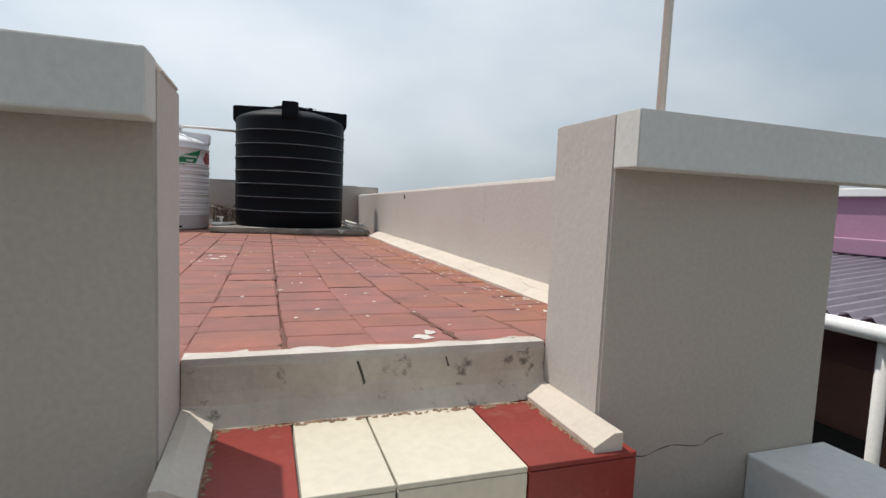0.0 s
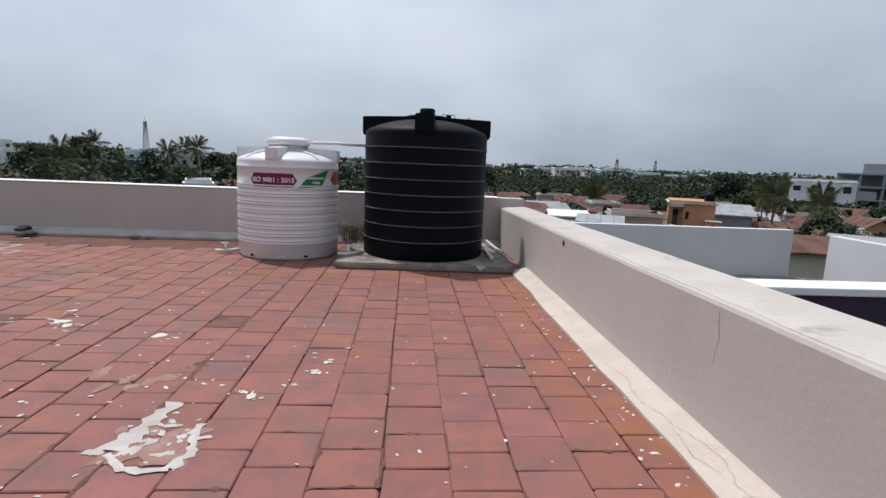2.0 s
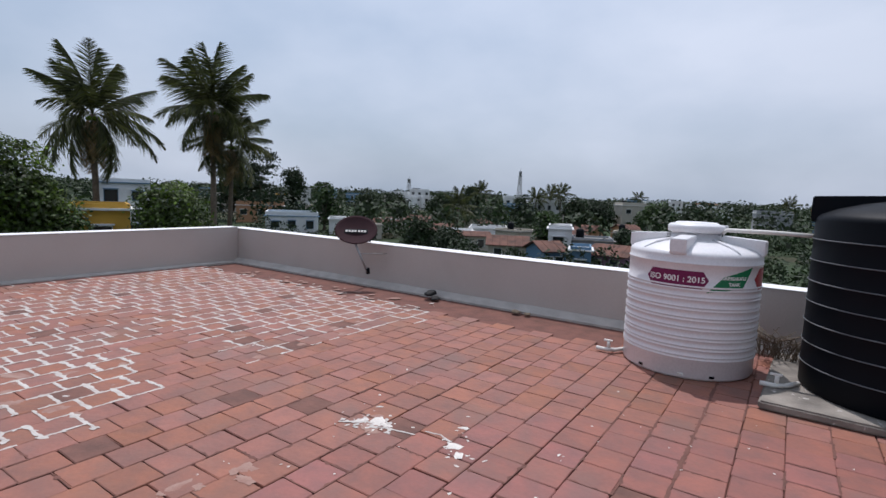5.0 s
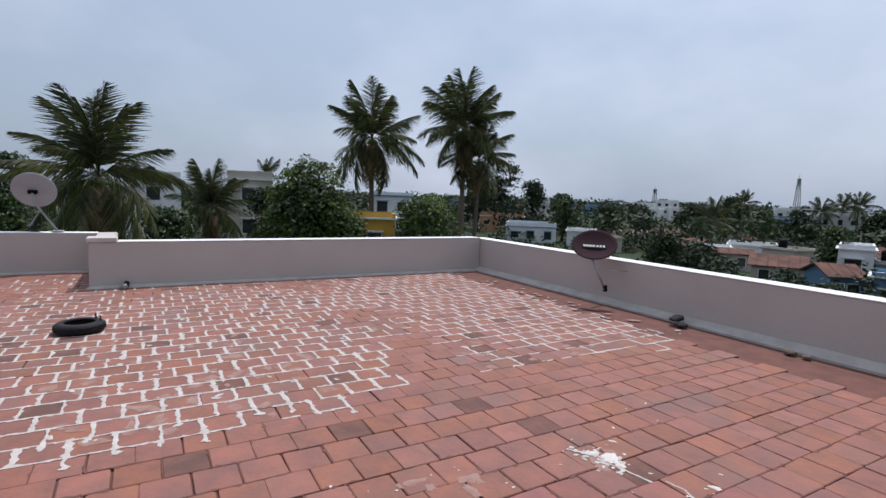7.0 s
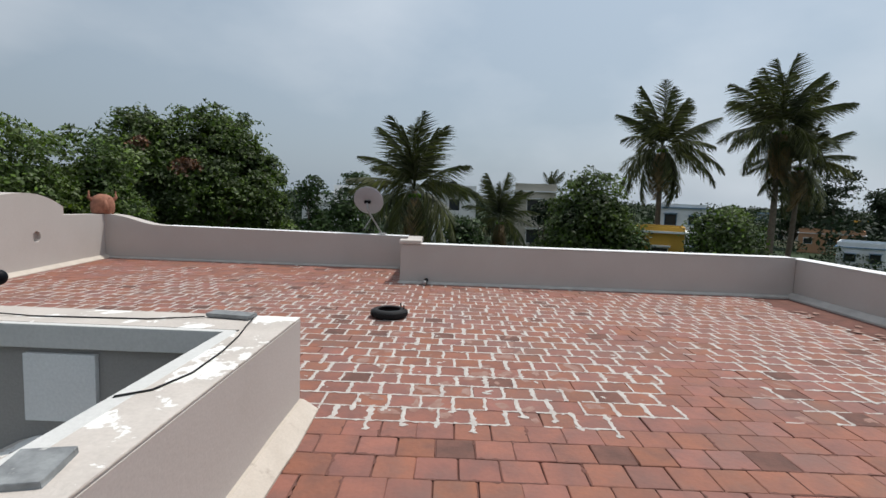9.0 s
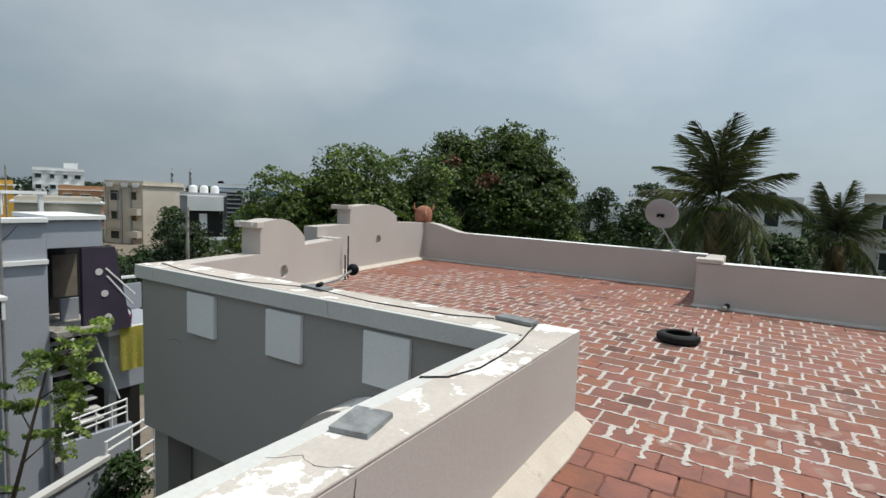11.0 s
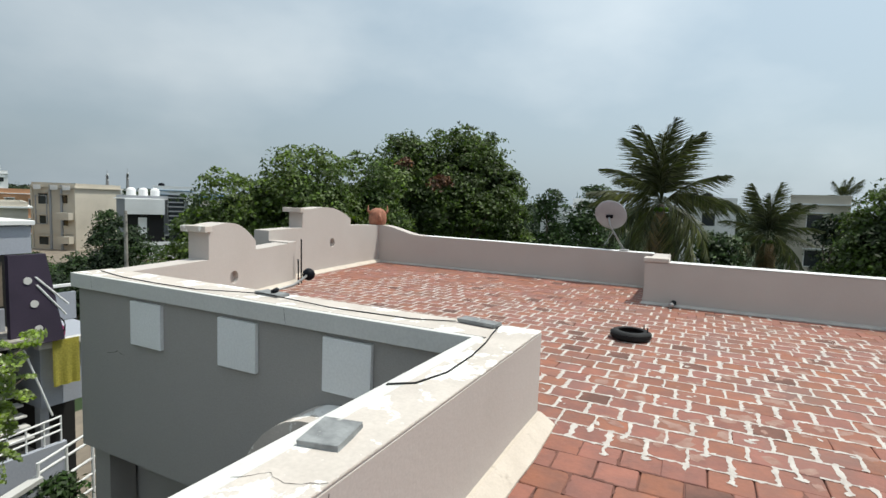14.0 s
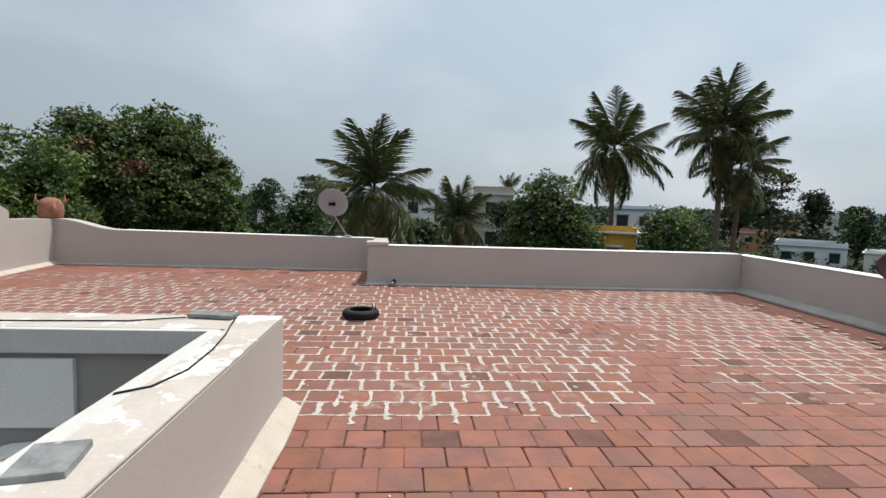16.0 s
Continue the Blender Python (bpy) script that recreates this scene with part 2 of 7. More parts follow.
HOUSE_YELLOW = mat("yellow_house_paint", (0.62, 0.36, 0.06), (0.50, 0.29, 0.06), 0.9, 0.4, 20, 0.6, 0.1)
HOUSE_ORANGE = mat("peach_house_paint", (0.50, 0.27, 0.15), (0.40, 0.21, 0.12), 0.9, 0.4, 20, 0.6, 0.1)
HOUSE_BLUE = mat("blue_house_paint", (0.13, 0.23, 0.34), (0.10, 0.18, 0.26), 0.9, 0.4, 20, 0.6, 0.1)
HOUSE_PINK = mat("pink_house_paint", (0.35, 0.20, 0.29), (0.29, 0.17, 0.24), 0.9, 0.8, 30, 0.6, 0.1)
PURPLE = mat("purple_paint", (0.050, 0.038, 0.062), (0.035, 0.028, 0.045), 0.8, 2, 30, 0.6, 0.1)
ROOF_TILE = mat("clay_roof", (0.175, 0.088, 0.066), (0.07, 0.045, 0.037), 0.95, 1.0, 9, 0.9, 0.5, 6)
YARD_TRIM = mat("weathered_concrete_edge", (0.30, 0.285, 0.26), (0.17, 0.16, 0.145), 0.95, 0.8, 20, 0.8, 0.1)
SHEET_ROOF = mat("painted_metal_sheet", (0.34, 0.355, 0.37), (0.19, 0.17, 0.155), 0.5, 1.0, 20, 0.6, 0.1, spec=0.5)
LILAC_SHEET = mat("lilac_metal_sheet", (0.40, 0.36, 0.42), (0.28, 0.25, 0.30), 0.5, 2.0, 20, 0.7, 0.1, spec=0.5)
GLASS_DARK = mat("dark_window_glass", (0.03, 0.035, 0.04), (0.02, 0.022, 0.025), 0.15, 1, 20, 0.4, 0, spec=0.6)
# near-black colour painted in for the shade inside openings and holes
DARK = mat("painted_opening_shade", (0.02, 0.02, 0.02), rough=0.95, bump=0)
MOSSY = mat("mossy_roof_brick", (0.27, 0.255, 0.20), (0.12, 0.12, 0.09), 0.95, 2.5, 40, 0.9, 0.5, 20, per_island=0.2)
CLOTH_YELLOW = mat("yellow_printed_cloth", (0.66, 0.60, 0.13), (0.42, 0.36, 0.08), 0.95, 30, 60, 0.8, 0.1)

TOP_COAT = mat("cream_wall_top", (0.53, 0.49, 0.44), (0.43, 0.395, 0.345), 0.88, 3.0, 60, 0.7, 0.3, 40, stain=(0.36, 0.33, 0.30), stain_scale=5, stain_pos=(0.60, 0.72))
CRUMB = mat("brown_mortar_crumbs", (0.30, 0.20, 0.13), (0.16, 0.10, 0.07), 0.95, 20, 90, 0.8, 0.4)


def rusty_edge(m):
    """Orange dust washed along the foot of the east wall."""
    nt = m.node_tree
    N, L = nt.nodes, nt.links.new
    b = N["Principled BSDF"]
    src = b.inputs["Base Color"].links[0].from_socket
    g = N.new("ShaderNodeNewGeometry")
    xyz = N.new("ShaderNodeSeparateXYZ")
    L(g.outputs["Position"], xyz.inputs[0])
    near = N.new("ShaderNodeMapRange")
    near.inputs[1].default_value, near.inputs[2].default_value = 0.55, 1.15
    L(xyz.outputs["X"], near.inputs[0])
    nz = N.new("ShaderNodeTexNoise")
    nz.inputs["Scale"].default_value = 5.0
    nz.inputs["Detail"].default_value = 5
    L(g.outputs["Position"], nz.inputs["Vector"])
    patchy = N.new("ShaderNodeMapRange")
    patchy.inputs[1].default_value, patchy.inputs[2].default_value = 0.36, 0.66
    L(nz.outputs[0], patchy.inputs[0])
    f = N.new("ShaderNodeMath")
    f.operation = "MULTIPLY"
    L(near.outputs[0], f.inputs[0])
    L(patchy.outputs[0], f.inputs[1])
    mx = N.new("ShaderNodeMixRGB")
    mx.inputs[2].default_value = (0.30, 0.115, 0.048, 1)
    L(f.outputs[0], mx.inputs[0])
    L(src, mx.inputs[1])
    L(mx.outputs[0], b.inputs["Base Color"])


rusty_edge(TILE)
rusty_edge(TILE_FAR)

# ---- building helpers ----
def mesh_of(bm, name, material, smooth=False):
    me = bpy.data.meshes.new(name)
    bm.normal_update()
    bm.to_mesh(me)
    bm.free()
    if material:
        me.materials.append(material)
    if smooth:
        for p in me.polygons:
            p.use_smooth = True
    return me


def part(name, bm, material, parent=None, label="", smooth=False):
    """One mesh object under a thing, or a top-level one without a parent."""
    ob = new(name, mesh_of(bm, name, material, smooth))
    ob.parent = parent
    if label:
        ob["label"] = label
    return ob


def thing(name, label, category, m=None, group="", kind=""):
    ob = new(name)
    if m is not None:
        ob.matrix_basis = m
    return tagged(ob, label, category, group, kind)


def box(x0, x1, y0, y1, z0, z1, bevel=0.0, bm=None, m=None):
    own = bmesh.new()
    bmesh.ops.create_cube(own, size=1, matrix=Matrix.Translation(((x0 + x1) / 2, (y0 + y1) / 2, (z0 + z1) / 2)) @ Matrix.Diagonal((abs(x1 - x0), abs(y1 - y0), abs(z1 - z0), 1)))
    if bevel:
        bmesh.ops.bevel(own, geom=own.edges[:], offset=bevel, segments=2, affect="EDGES", profile=0.5)
    if m is not None:
        bmesh.ops.transform(own, matrix=m, verts=own.verts)
    if bm is None:
        return own
    tmp = bpy.data.meshes.new("tmp")
    own.to_mesh(tmp)
    own.free()
    bm.from_mesh(tmp)
    bpy.data.meshes.remove(tmp)
    return bm


def prism(poly, z0, z1, bevel=0.0, m=None):
    """A polygon in x, y drawn up from z0 to z1."""
    bm = bmesh.new()
    lo = [bm.verts.new((x, y, z0)) for x, y in poly]
    hi = [bm.verts.new((x, y, z1)) for x, y in poly]
    n = len(poly)
    bm.faces.new(lo[::-1])
    bm.faces.new(hi)
    for i in range(n):
        bm.faces.new((lo[i], lo[(i + 1) % n], hi[(i + 1) % n], hi[i]))
    bmesh.ops.recalc_face_normals(bm, faces=bm.faces)
    if bevel:
        bmesh.ops.bevel(bm, geom=bm.edges[:], offset=bevel, segments=2, affect="EDGES")
    if m is not None:
        bmesh.ops.transform(bm, matrix=m, verts=bm.verts)
    return bm


def tube(points, r, sides=8, taper=None, bm=None):
    """A round bar along points."""
    bm = bm or bmesh.new()
    pts = [Vector(p) for p in points]
    rings = []
    for i, p in enumerate(pts):
        d = (pts[min(i + 1, len(pts) - 1)] - pts[max(i - 1, 0)]).normalized()
        up = Vector((0, 0, 1)) if abs(d.z) < 0.95 else Vector((1, 0, 0))
        a = d.cross(up).normalized()
        b = d.cross(a).normalized()
        rr = r if taper is None else r + (taper - r) * i / (len(pts) - 1)
        rings.append([bm.verts.new(p + rr * (math.cos(2 * math.pi * k / sides) * a + math.sin(2 * math.pi * k / sides) * b)) for k in range(sides)])
    for u, v in zip(rings, rings[1:]):
        for k in range(sides):
            bm.faces.new((u[k], u[(k + 1) % sides], v[(k + 1) % sides], v[k]))
    bm.faces.new(rings[0][::-1])
    bm.faces.new(rings[-1])
    return bm


def lathe(profile, sides=48, bm=None):
    """(radius, z) pairs turned round z; the ends are closed."""
    bm = bm or bmesh.new()
    rings = [[bm.verts.new((r * math.cos(2 * math.pi * k / sides), r * math.sin(2 * math.pi * k / sides), z)) for k in range(sides)] for r, z in profile]
    for u, v in zip(rings, rings[1:]):
        for k in range(sides):
            bm.faces.new((u[k], u[(k + 1) % sides], v[(k + 1) % sides], v[k]))
    bm.faces.new(rings[0][::-1])
    bm.faces.new(rings[-1])
    bmesh.ops.recalc_face_normals(bm, faces=bm.faces)
    return bm


def joined(name, verts, faces, material, parent=None, label="", smooth=False):
    me = bpy.data.meshes.new(name)
    me.from_pydata(verts, [], faces)
    me.materials.append(material)
    if smooth:
        for p in me.polygons:
            p.use_smooth = True
    me.update()
    ob = new(name, me)
    ob.parent = parent
    if label:
        ob["label"] = label
    return ob


def polar(az, dist, z=0.0):
    """A place seen from the middle of the roof: degrees left of +y, metres."""
    return Vector((-0.6 - dist * math.sin(radians(az)), 2.0 + dist * math.cos(radians(az)), z))


GROUND_Z = -6.4

# ---- the roof's structure ----
TOP = 0.57


def wall_run(name, poly, z0, z1, label):
    ob = part(name, prism(poly, z0, z1, 0.008), WALL)
    return tagged(ob, label, "wall", kind="structure")




def east_in(y):
    """Height of the east wall's inner edge; its top sinks northward."""
    return 0.55 - 0.0125 * (y - 1.5)


def east_out(y):
    return 0.565 - 0.012 * (y - 1.5)


def wall_east():
    n = 40
    rng = random.Random(3)
    for nm, mm, lo, hi, xs in (("wall_east", WALL, None, 0.0, (1.235, 1.262, 1.53)), ("coping_east", TOP_COAT, -0.004, 0.005, (1.252, 1.30, 1.533))):
        bm = bmesh.new()
        rows = []
        for i in range(n + 1):
            y = 1.16 + (7.42 - 1.16) * i / n
            za, zb = east_in(y), east_out(y)
            x0 = xs[0] + (rng.uniform(-0.006, 0.012) if lo is not None else 0.0)
            w = 0.003 * noise.noise((y * 3, 0.0, 0.0))

            def z(x):
                return za + (zb - za) * min(1.0, max(0.0, (x - 1.262) / 0.27)) + w
            if lo is None:
                ring = [(xs[0], -0.4), (xs[0], z(xs[0]) - 0.018), (xs[0] + 0.007, z(xs[0]) - 0.004), (xs[1], z(xs[1])), (xs[2] - 0.01, z(xs[2])), (xs[2], z(xs[2]) - 0.012), (xs[2], -0.4)]
            else:
                ring = [(x0, z(x0) + lo), (x0 + 0.003, z(x0) + hi - 0.002), (xs[1], z(xs[1]) + hi), (xs[2] - 0.004, z(xs[2]) + hi), (xs[2], z(xs[2]) + lo - 0.02)]
            rows.append([bm.verts.new((x, y, zz)) for x, zz in ring])
        m = len(rows[0])
        for p, q in zip(rows, rows[1:]):
            for j in range(m):
                bm.faces.new((p[j], p[(j + 1) % m], q[(j + 1) % m], q[j]))
        bm.faces.new(rows[0][::-1])
        bm.faces.new(rows[-1])
        bmesh.ops.recalc_face_normals(bm, faces=bm.faces)
        ob = part(nm, bm, mm)
        if lo is None:
            tagged(ob, "beige rough-plastered parapet wall beside the black tank", "wall", kind="structure")
        else:
            tagged(ob, "cream flaking top of the side parapet wall", "coping", kind="structure")


wall_east()
ob = part("wall_north", prism([(-8.86, 7.42), (1.53, 7.42), (1.53, 7.68), (-8.86, 7.68)], -0.4, 0.59, 0.01), WALL)
tagged(ob, "long beige painted parapet wall behind the tanks", "wall", kind="structure")
ob = part("wall_west", prism([(-8.60, 1.30), (-8.60, 7.42), (-8.86, 7.42), (-8.86, 1.30)], -0.4, 0.61, 0.01), WALL)
tagged(ob, "beige painted parapet wall, thin white top line", "wall", kind="structure")


def wall_wing_west():
    """The set-back wall, its top sweeping up to the corner."""
    prof = [(1.30, 0.60)]
    prof += [(-3.25, 0.63)]
    for i in range(9):
        u = i / 8
        prof.append((-3.35 - 0.95 * u, 0.64 + 0.17 * (3 * u * u - 2 * u * u * u)))
    prof.append((-4.7, 0.81))
    bm = bmesh.new()
    a = [bm.verts.new((-10.2, y, z)) for y, z in prof] + [bm.verts.new((-10.2, -4.7, -0.4)), bm.verts.new((-10.2, 1.3, -0.4))]
    b = [bm.verts.new((-10.46, v.co.y, v.co.z)) for v in a]
    n = len(a)
    bm.faces.new(a)
    bm.faces.new(b[::-1])
    for i in range(n):
        bm.faces.new((a[i], b[i], b[(i + 1) % n], a[(i + 1) % n]))
    bmesh.ops.recalc_face_normals(bm, faces=bm.faces)
    tagged(part("wall_wing_west", bm, WALL), "beige painted parapet wall sweeping up to the corner", "wall", kind="structure")


wall_wing_west()
ob = part("wall_jog", prism([(-10.46, 1.30), (-8.86, 1.30), (-8.86, 1.56), (-10.46, 1.56)], -0.4, 0.60, 0.01), WALL)
tagged(ob, "short beige return of the parapet wall", "wall", kind="structure")
ob = part("pier_cap", box(-8.88, -8.58, 1.28, 1.62, 0.612, 0.67, 0.008), COPING)
tagged(ob, "pale raised cap on the wall's end", "wall cap", kind="structure")


def slanted_wall(name, p0, p1, thick, profile, holes, label, cap=None):
    """An upright wall whose inner face runs from p0 to p1; profile: (along, z) of its top; holes: (along, z, r) round recesses cut through."""
    p0, p1 = Vector((*p0, 0)), Vector((*p1, 0))
    d = (p1 - p0).normalized()
    n = Vector((d.y, -d.x, 0))
    if n.y > 0:
        n = -n
    m = Matrix(((d.x, n.x, 0, p0.x), (d.y, n.y, 0, p0.y), (0, 0, 1, 0), (0, 0, 0, 1)))
    bm = bmesh.new()
    pts = [(0, -0.4)] + profile + [((p1 - p0).length, -0.4)]
    outline = [bm.verts.new((u, 0, z)) for u, z in pts]
    edges = [bm.edges.new((outline[i], outline[(i + 1) % len(outline)])) for i in range(len(outline))]
    for hu, hz, hr in holes:
        ring = [bm.verts.new((hu + hr * math.cos(a), 0, hz + hr * math.sin(a))) for a in [2 * math.pi * k / 24 for k in range(24)]]
        edges += [bm.edges.new((ring[i], ring[(i + 1) % 24])) for i in range(24)]
    made = bmesh.ops.triangle_fill(bm, use_beauty=True, use_dissolve=False, edges=edges)
    faces = [g for g in made["geom"] if isinstance(g, bmesh.types.BMFace)]
    ext = bmesh.ops.extrude_face_region(bm, geom=faces)
    for v in ext["geom"]:
        if isinstance(v, bmesh.types.BMVert):
            v.co.y += thick
    bmesh.ops.transform(bm, matrix=m, verts=bm.verts)
    bmesh.ops.recalc_face_normals(bm, faces=bm.faces)
    wall = tagged(part(name, bm, WALL), label, "wall", kind="structure")
    for hu, hz, hr in holes:
        back = bmesh.new()
        bmesh.ops.create_cone(back, cap_ends=True, segments=24, radius1=hr - 0.001, radius2=hr - 0.001, depth=0.10, matrix=m @ pose(hu, 0.115, hz, 90))
        part("recess_back", back, WALL, wall)
    return wall


def arch(u0, u1, z0, zt, z1):
    """A swelling top: from z0 up to zt near a third, down to z1."""
    pts = []
    for i in range(17):
        s = i / 16
        if s < 0.35:
            z = z0 + (zt - z0) * math.sin(s / 0.35 * math.pi / 2)
        else:
            k = (s - 0.35) / 0.65
            z = z1 + (zt - z1) * (1 - k * k)
        pts.append((u0 + (u1 - u0) * s, z))
    return pts


slanted_wall("wall_south_a", (-3.70, -2.95), (-6.85, -3.70), 0.28,
             [(0, TOP), (1.17, TOP), (1.17, 0.965)] + arch(1.25, 2.13, 0.975, 1.0, 0.74) + [(2.13, 0.62), (3.238, 0.65)],
             [(1.66, 0.30, 0.085)], "beige parapet wall with a rounded crest and a round hole")
slanted_wall("wall_south_b", (-6.60, -4.04), (-10.2, -4.38), 0.28,
             [(0, 0.82), (0.86, 0.84), (0.86, 1.15)] + arch(1.1, 2.42, 1.16, 1.19, 0.97) + [(2.42, 0.84), (3.62, 0.81)],
             [(1.78, 0.53, 0.085)], "beige parapet wall with a rounded crest and a round hole")
ob = part("wall_south_return", prism([(-6.85, -3.70), (-6.60, -3.64), (-6.60, -4.06), (-6.86, -4.06)], -0.4, 0.66, 0.006), WALL)
tagged(ob, "short beige return between the two crested walls", "wall", kind="structure")
# caps over the ends of the two crested walls
for nm, (cx, cy), z in (("crest_cap", (-4.83, -3.36), 0.90), ("crest_cap", (-7.44, -4.26), 1.10)):
    ob = part(nm, box(-0.02, 0.10, -0.2, 0.16, 0, 0.075, 0.006, m=pose(cx, cy, z, 0, 0, 10)), COPING)
    tagged(ob, "pale cap block on the crested wall's end", "wall cap", kind="structure")

# the stairhead parapet: near wall, its coping band, and the wall of the wing with its coping
ob = part("wall_stair_west", prism([(-3.70, 0.926), (-0.165, 0.926), (-0.165, 1.155), (-3.70, 1.155)], -1.3, 0.576, 0.006), WALL)
tagged(ob, "beige painted parapet wall between roof and stair, whitewashed peeling top", "wall", kind="structure")
ob = part("coping_stair_west", prism([(-3.698, 1.153), (-0.167, 1.153), (-0.167, 0.926), (-3.698, 0.926)], 0.5765, 0.585, 0.002), COPING)
tagged(ob, "whitewashed coping with flaking paint", "coping", kind="structure")
ob = part("coping_band_west", box(-3.325, -0.165, 0.850, 0.9255, 0.486, 0.5855, 0.004), BAND)
tagged(ob, "pale overhanging band along the parapet's outer edge", "coping", kind="structure")
ob = part("wall_stair_west_outer", box(-3.366, -0.169, 0.922, 0.9256, -1.3, 0.4855), WALL_OUT)
tagged(ob, "olive-grey outer face of the stair parapet", "wall", kind="structure")
ob = part("wall_stair_east_outer", box(0.694, 1.371, 0.922, 0.9256, -2.6, 0.4855), WALL_OUT)
tagged(ob, "olive-grey outer face of the stairhead pier", "wall", kind="structure")
ob = part("wall_wing_east", prism([(-3.70, -3.17), (-3.37, -3.17), (-3.37, 0.925), (-3.70, 0.925)], -1.08, 0.571, 0.006), WALL_GREY)
tagged(ob, "grey painted outer wall with three raised white panels", "wall", kind="structure")
ob = part("coping_band_wing", box(-3.3695, -3.325, -3.22, 0.8975, 0.449, 0.5805, 0.005), BAND)
tagged(ob, "pale overhanging band along the wing's outer edge", "coping", kind="structure")
ob = part("wall_wing_inner", box(-3.7045, -3.7005, -3.0, 1.150, -0.1, 0.570), WALL)
tagged(ob, "beige inner face of the wing's parapet", "wall", kind="structure")
ob = part("coping_wing_east", prism([(-3.704, -3.22), (-3.3705, -3.22), (-3.3705, 0.9255), (-3.704, 0.9255)], 0.5715, 0.581, 0.002), COPING)
tagged(ob, "pale coping with a black cable along it", "coping", kind="structure")
ob = part("wall_stair_east", prism([(0.69, 0.926), (1.375, 0.926), (1.375, 1.158), (0.69, 1.158)], -2.6, 0.5995, 0.003), WALL)
tagged(ob, "beige painted stairhead pier with a crack near its foot", "wall", kind="structure")
ob = part("coping_stair_east", prism([(0.690, 0.850), (1.72, 0.850), (1.72, 0.9255), (0.690, 0.9255)], 0.486, 0.60, 0.002), BAND)
tagged(ob, "pale overhanging coping of the pier", "coping", kind="structure")


def fillet(name, p0, p1, side, w, h, material, label, z=0.0):
    """A sloped cement skirting from p0 to p1; side: the direction from the wall into the roof."""
    bm = bmesh.new()
    s = Vector((*side, 0))
    n = max(2, int((Vector(p1) - Vector(p0)).length / 0.25))
    rows = []
    for i in range(n + 1):
        p = Vector((*Vector(p0).lerp(Vector(p1), i / n), 0))
        k = 1 + 0.12 * noise.noise(p * 3)
        rows.append([bm.verts.new(p + Vector((0, 0, z - 0.02))), bm.verts.new(p + Vector((0, 0, z + h * k))), bm.verts.new(p + s * 0.02 + Vector((0, 0, z + h * k))),
                     bm.verts.new(p + s * w * k + Vector((0, 0, z + 0.012))), bm.verts.new(p + s * w * k + Vector((0, 0, z - 0.02)))])
    for a, b in zip(rows, rows[1:]):
        for j in range(5):
            bm.faces.new((a[j], a[(j + 1) % 5], b[(j + 1) % 5], b[j]))
    bm.faces.new(rows[0][::-1])
    bm.faces.new(rows[-1])
    bmesh.ops.recalc_face_normals(bm, faces=bm.faces)
    return tagged(part(name, bm, material), label, "skirting", kind="structure")


fillet("baseboard_east", (1.235, 1.2), (1.235, 5.85), (-1, 0), 0.155, 0.048, FILLET, "cream cement fillet along the wall's foot, cracked")
fillet("baseboard_north", (-8.6, 7.42), (1.25, 7.42), (0, -1), 0.12, 0.07, FILLET_GREY, "grey cement fillet along the wall's foot")
fillet("baseboard_west", (-8.6, 1.3), (-8.6, 7.42), (1, 0), 0.09, 0.035, FILLET_GREY, "grey cement fillet along the wall's foot")
fillet("baseboard_wing_west", (-10.2, -4.35), (-10.2, 1.3), (1, 0), 0.09, 0.03, FILLET_GREY, "grey cement fillet along the wall's foot")
fillet("baseboard_south_a", (-3.70, -2.95), (-6.85, -3.70), (0, 1), 0.10, 0.06, FILLET, "cream cement fillet along the wall's foot")
fillet("baseboard_south_b", (-6.85, -4.06), (-10.2, -4.38), (0, 1), 0.10, 0.06, FILLET, "cream cement fillet along the wall's foot")
fillet("baseboard_stair", (-3.70, 1.155), (-0.2, 1.155), (0, 1), 0.12, 0.075, FILLET, "cream cement fillet along the wall's foot")
fillet("baseboard_wing_east", (-3.70, -2.9), (-3.70, 1.1), (-1, 0), 0.10, 0.06, FILLET, "cream cement fillet along the wall's foot")

# roof slab under the tiles
ob = part("floor", prism([(-8.60, 1.30), (-10.2, 1.30), (-10.2, -4.38), (-6.85, -4.06), (-6.85, -3.70), (-3.70, -2.95), (-3.70, 1.175), (1.25, 1.175), (1.25, 7.42), (-8.60, 7.42)], -0.4, -0.014), BED)
tagged(ob, "roof terrace floor of terracotta tiles with dark and white-cemented joints", "floor", kind="structure")
FLOOR = ob



def rise_east(ob):
    """The stair parapet climbs a little toward the stairhead."""
    for v in ob.data.vertices:
        if v.co.z > 0.3:
            v.co.z += 0.018 * max(0.0, (v.co.x + 3.3) / 3.135)


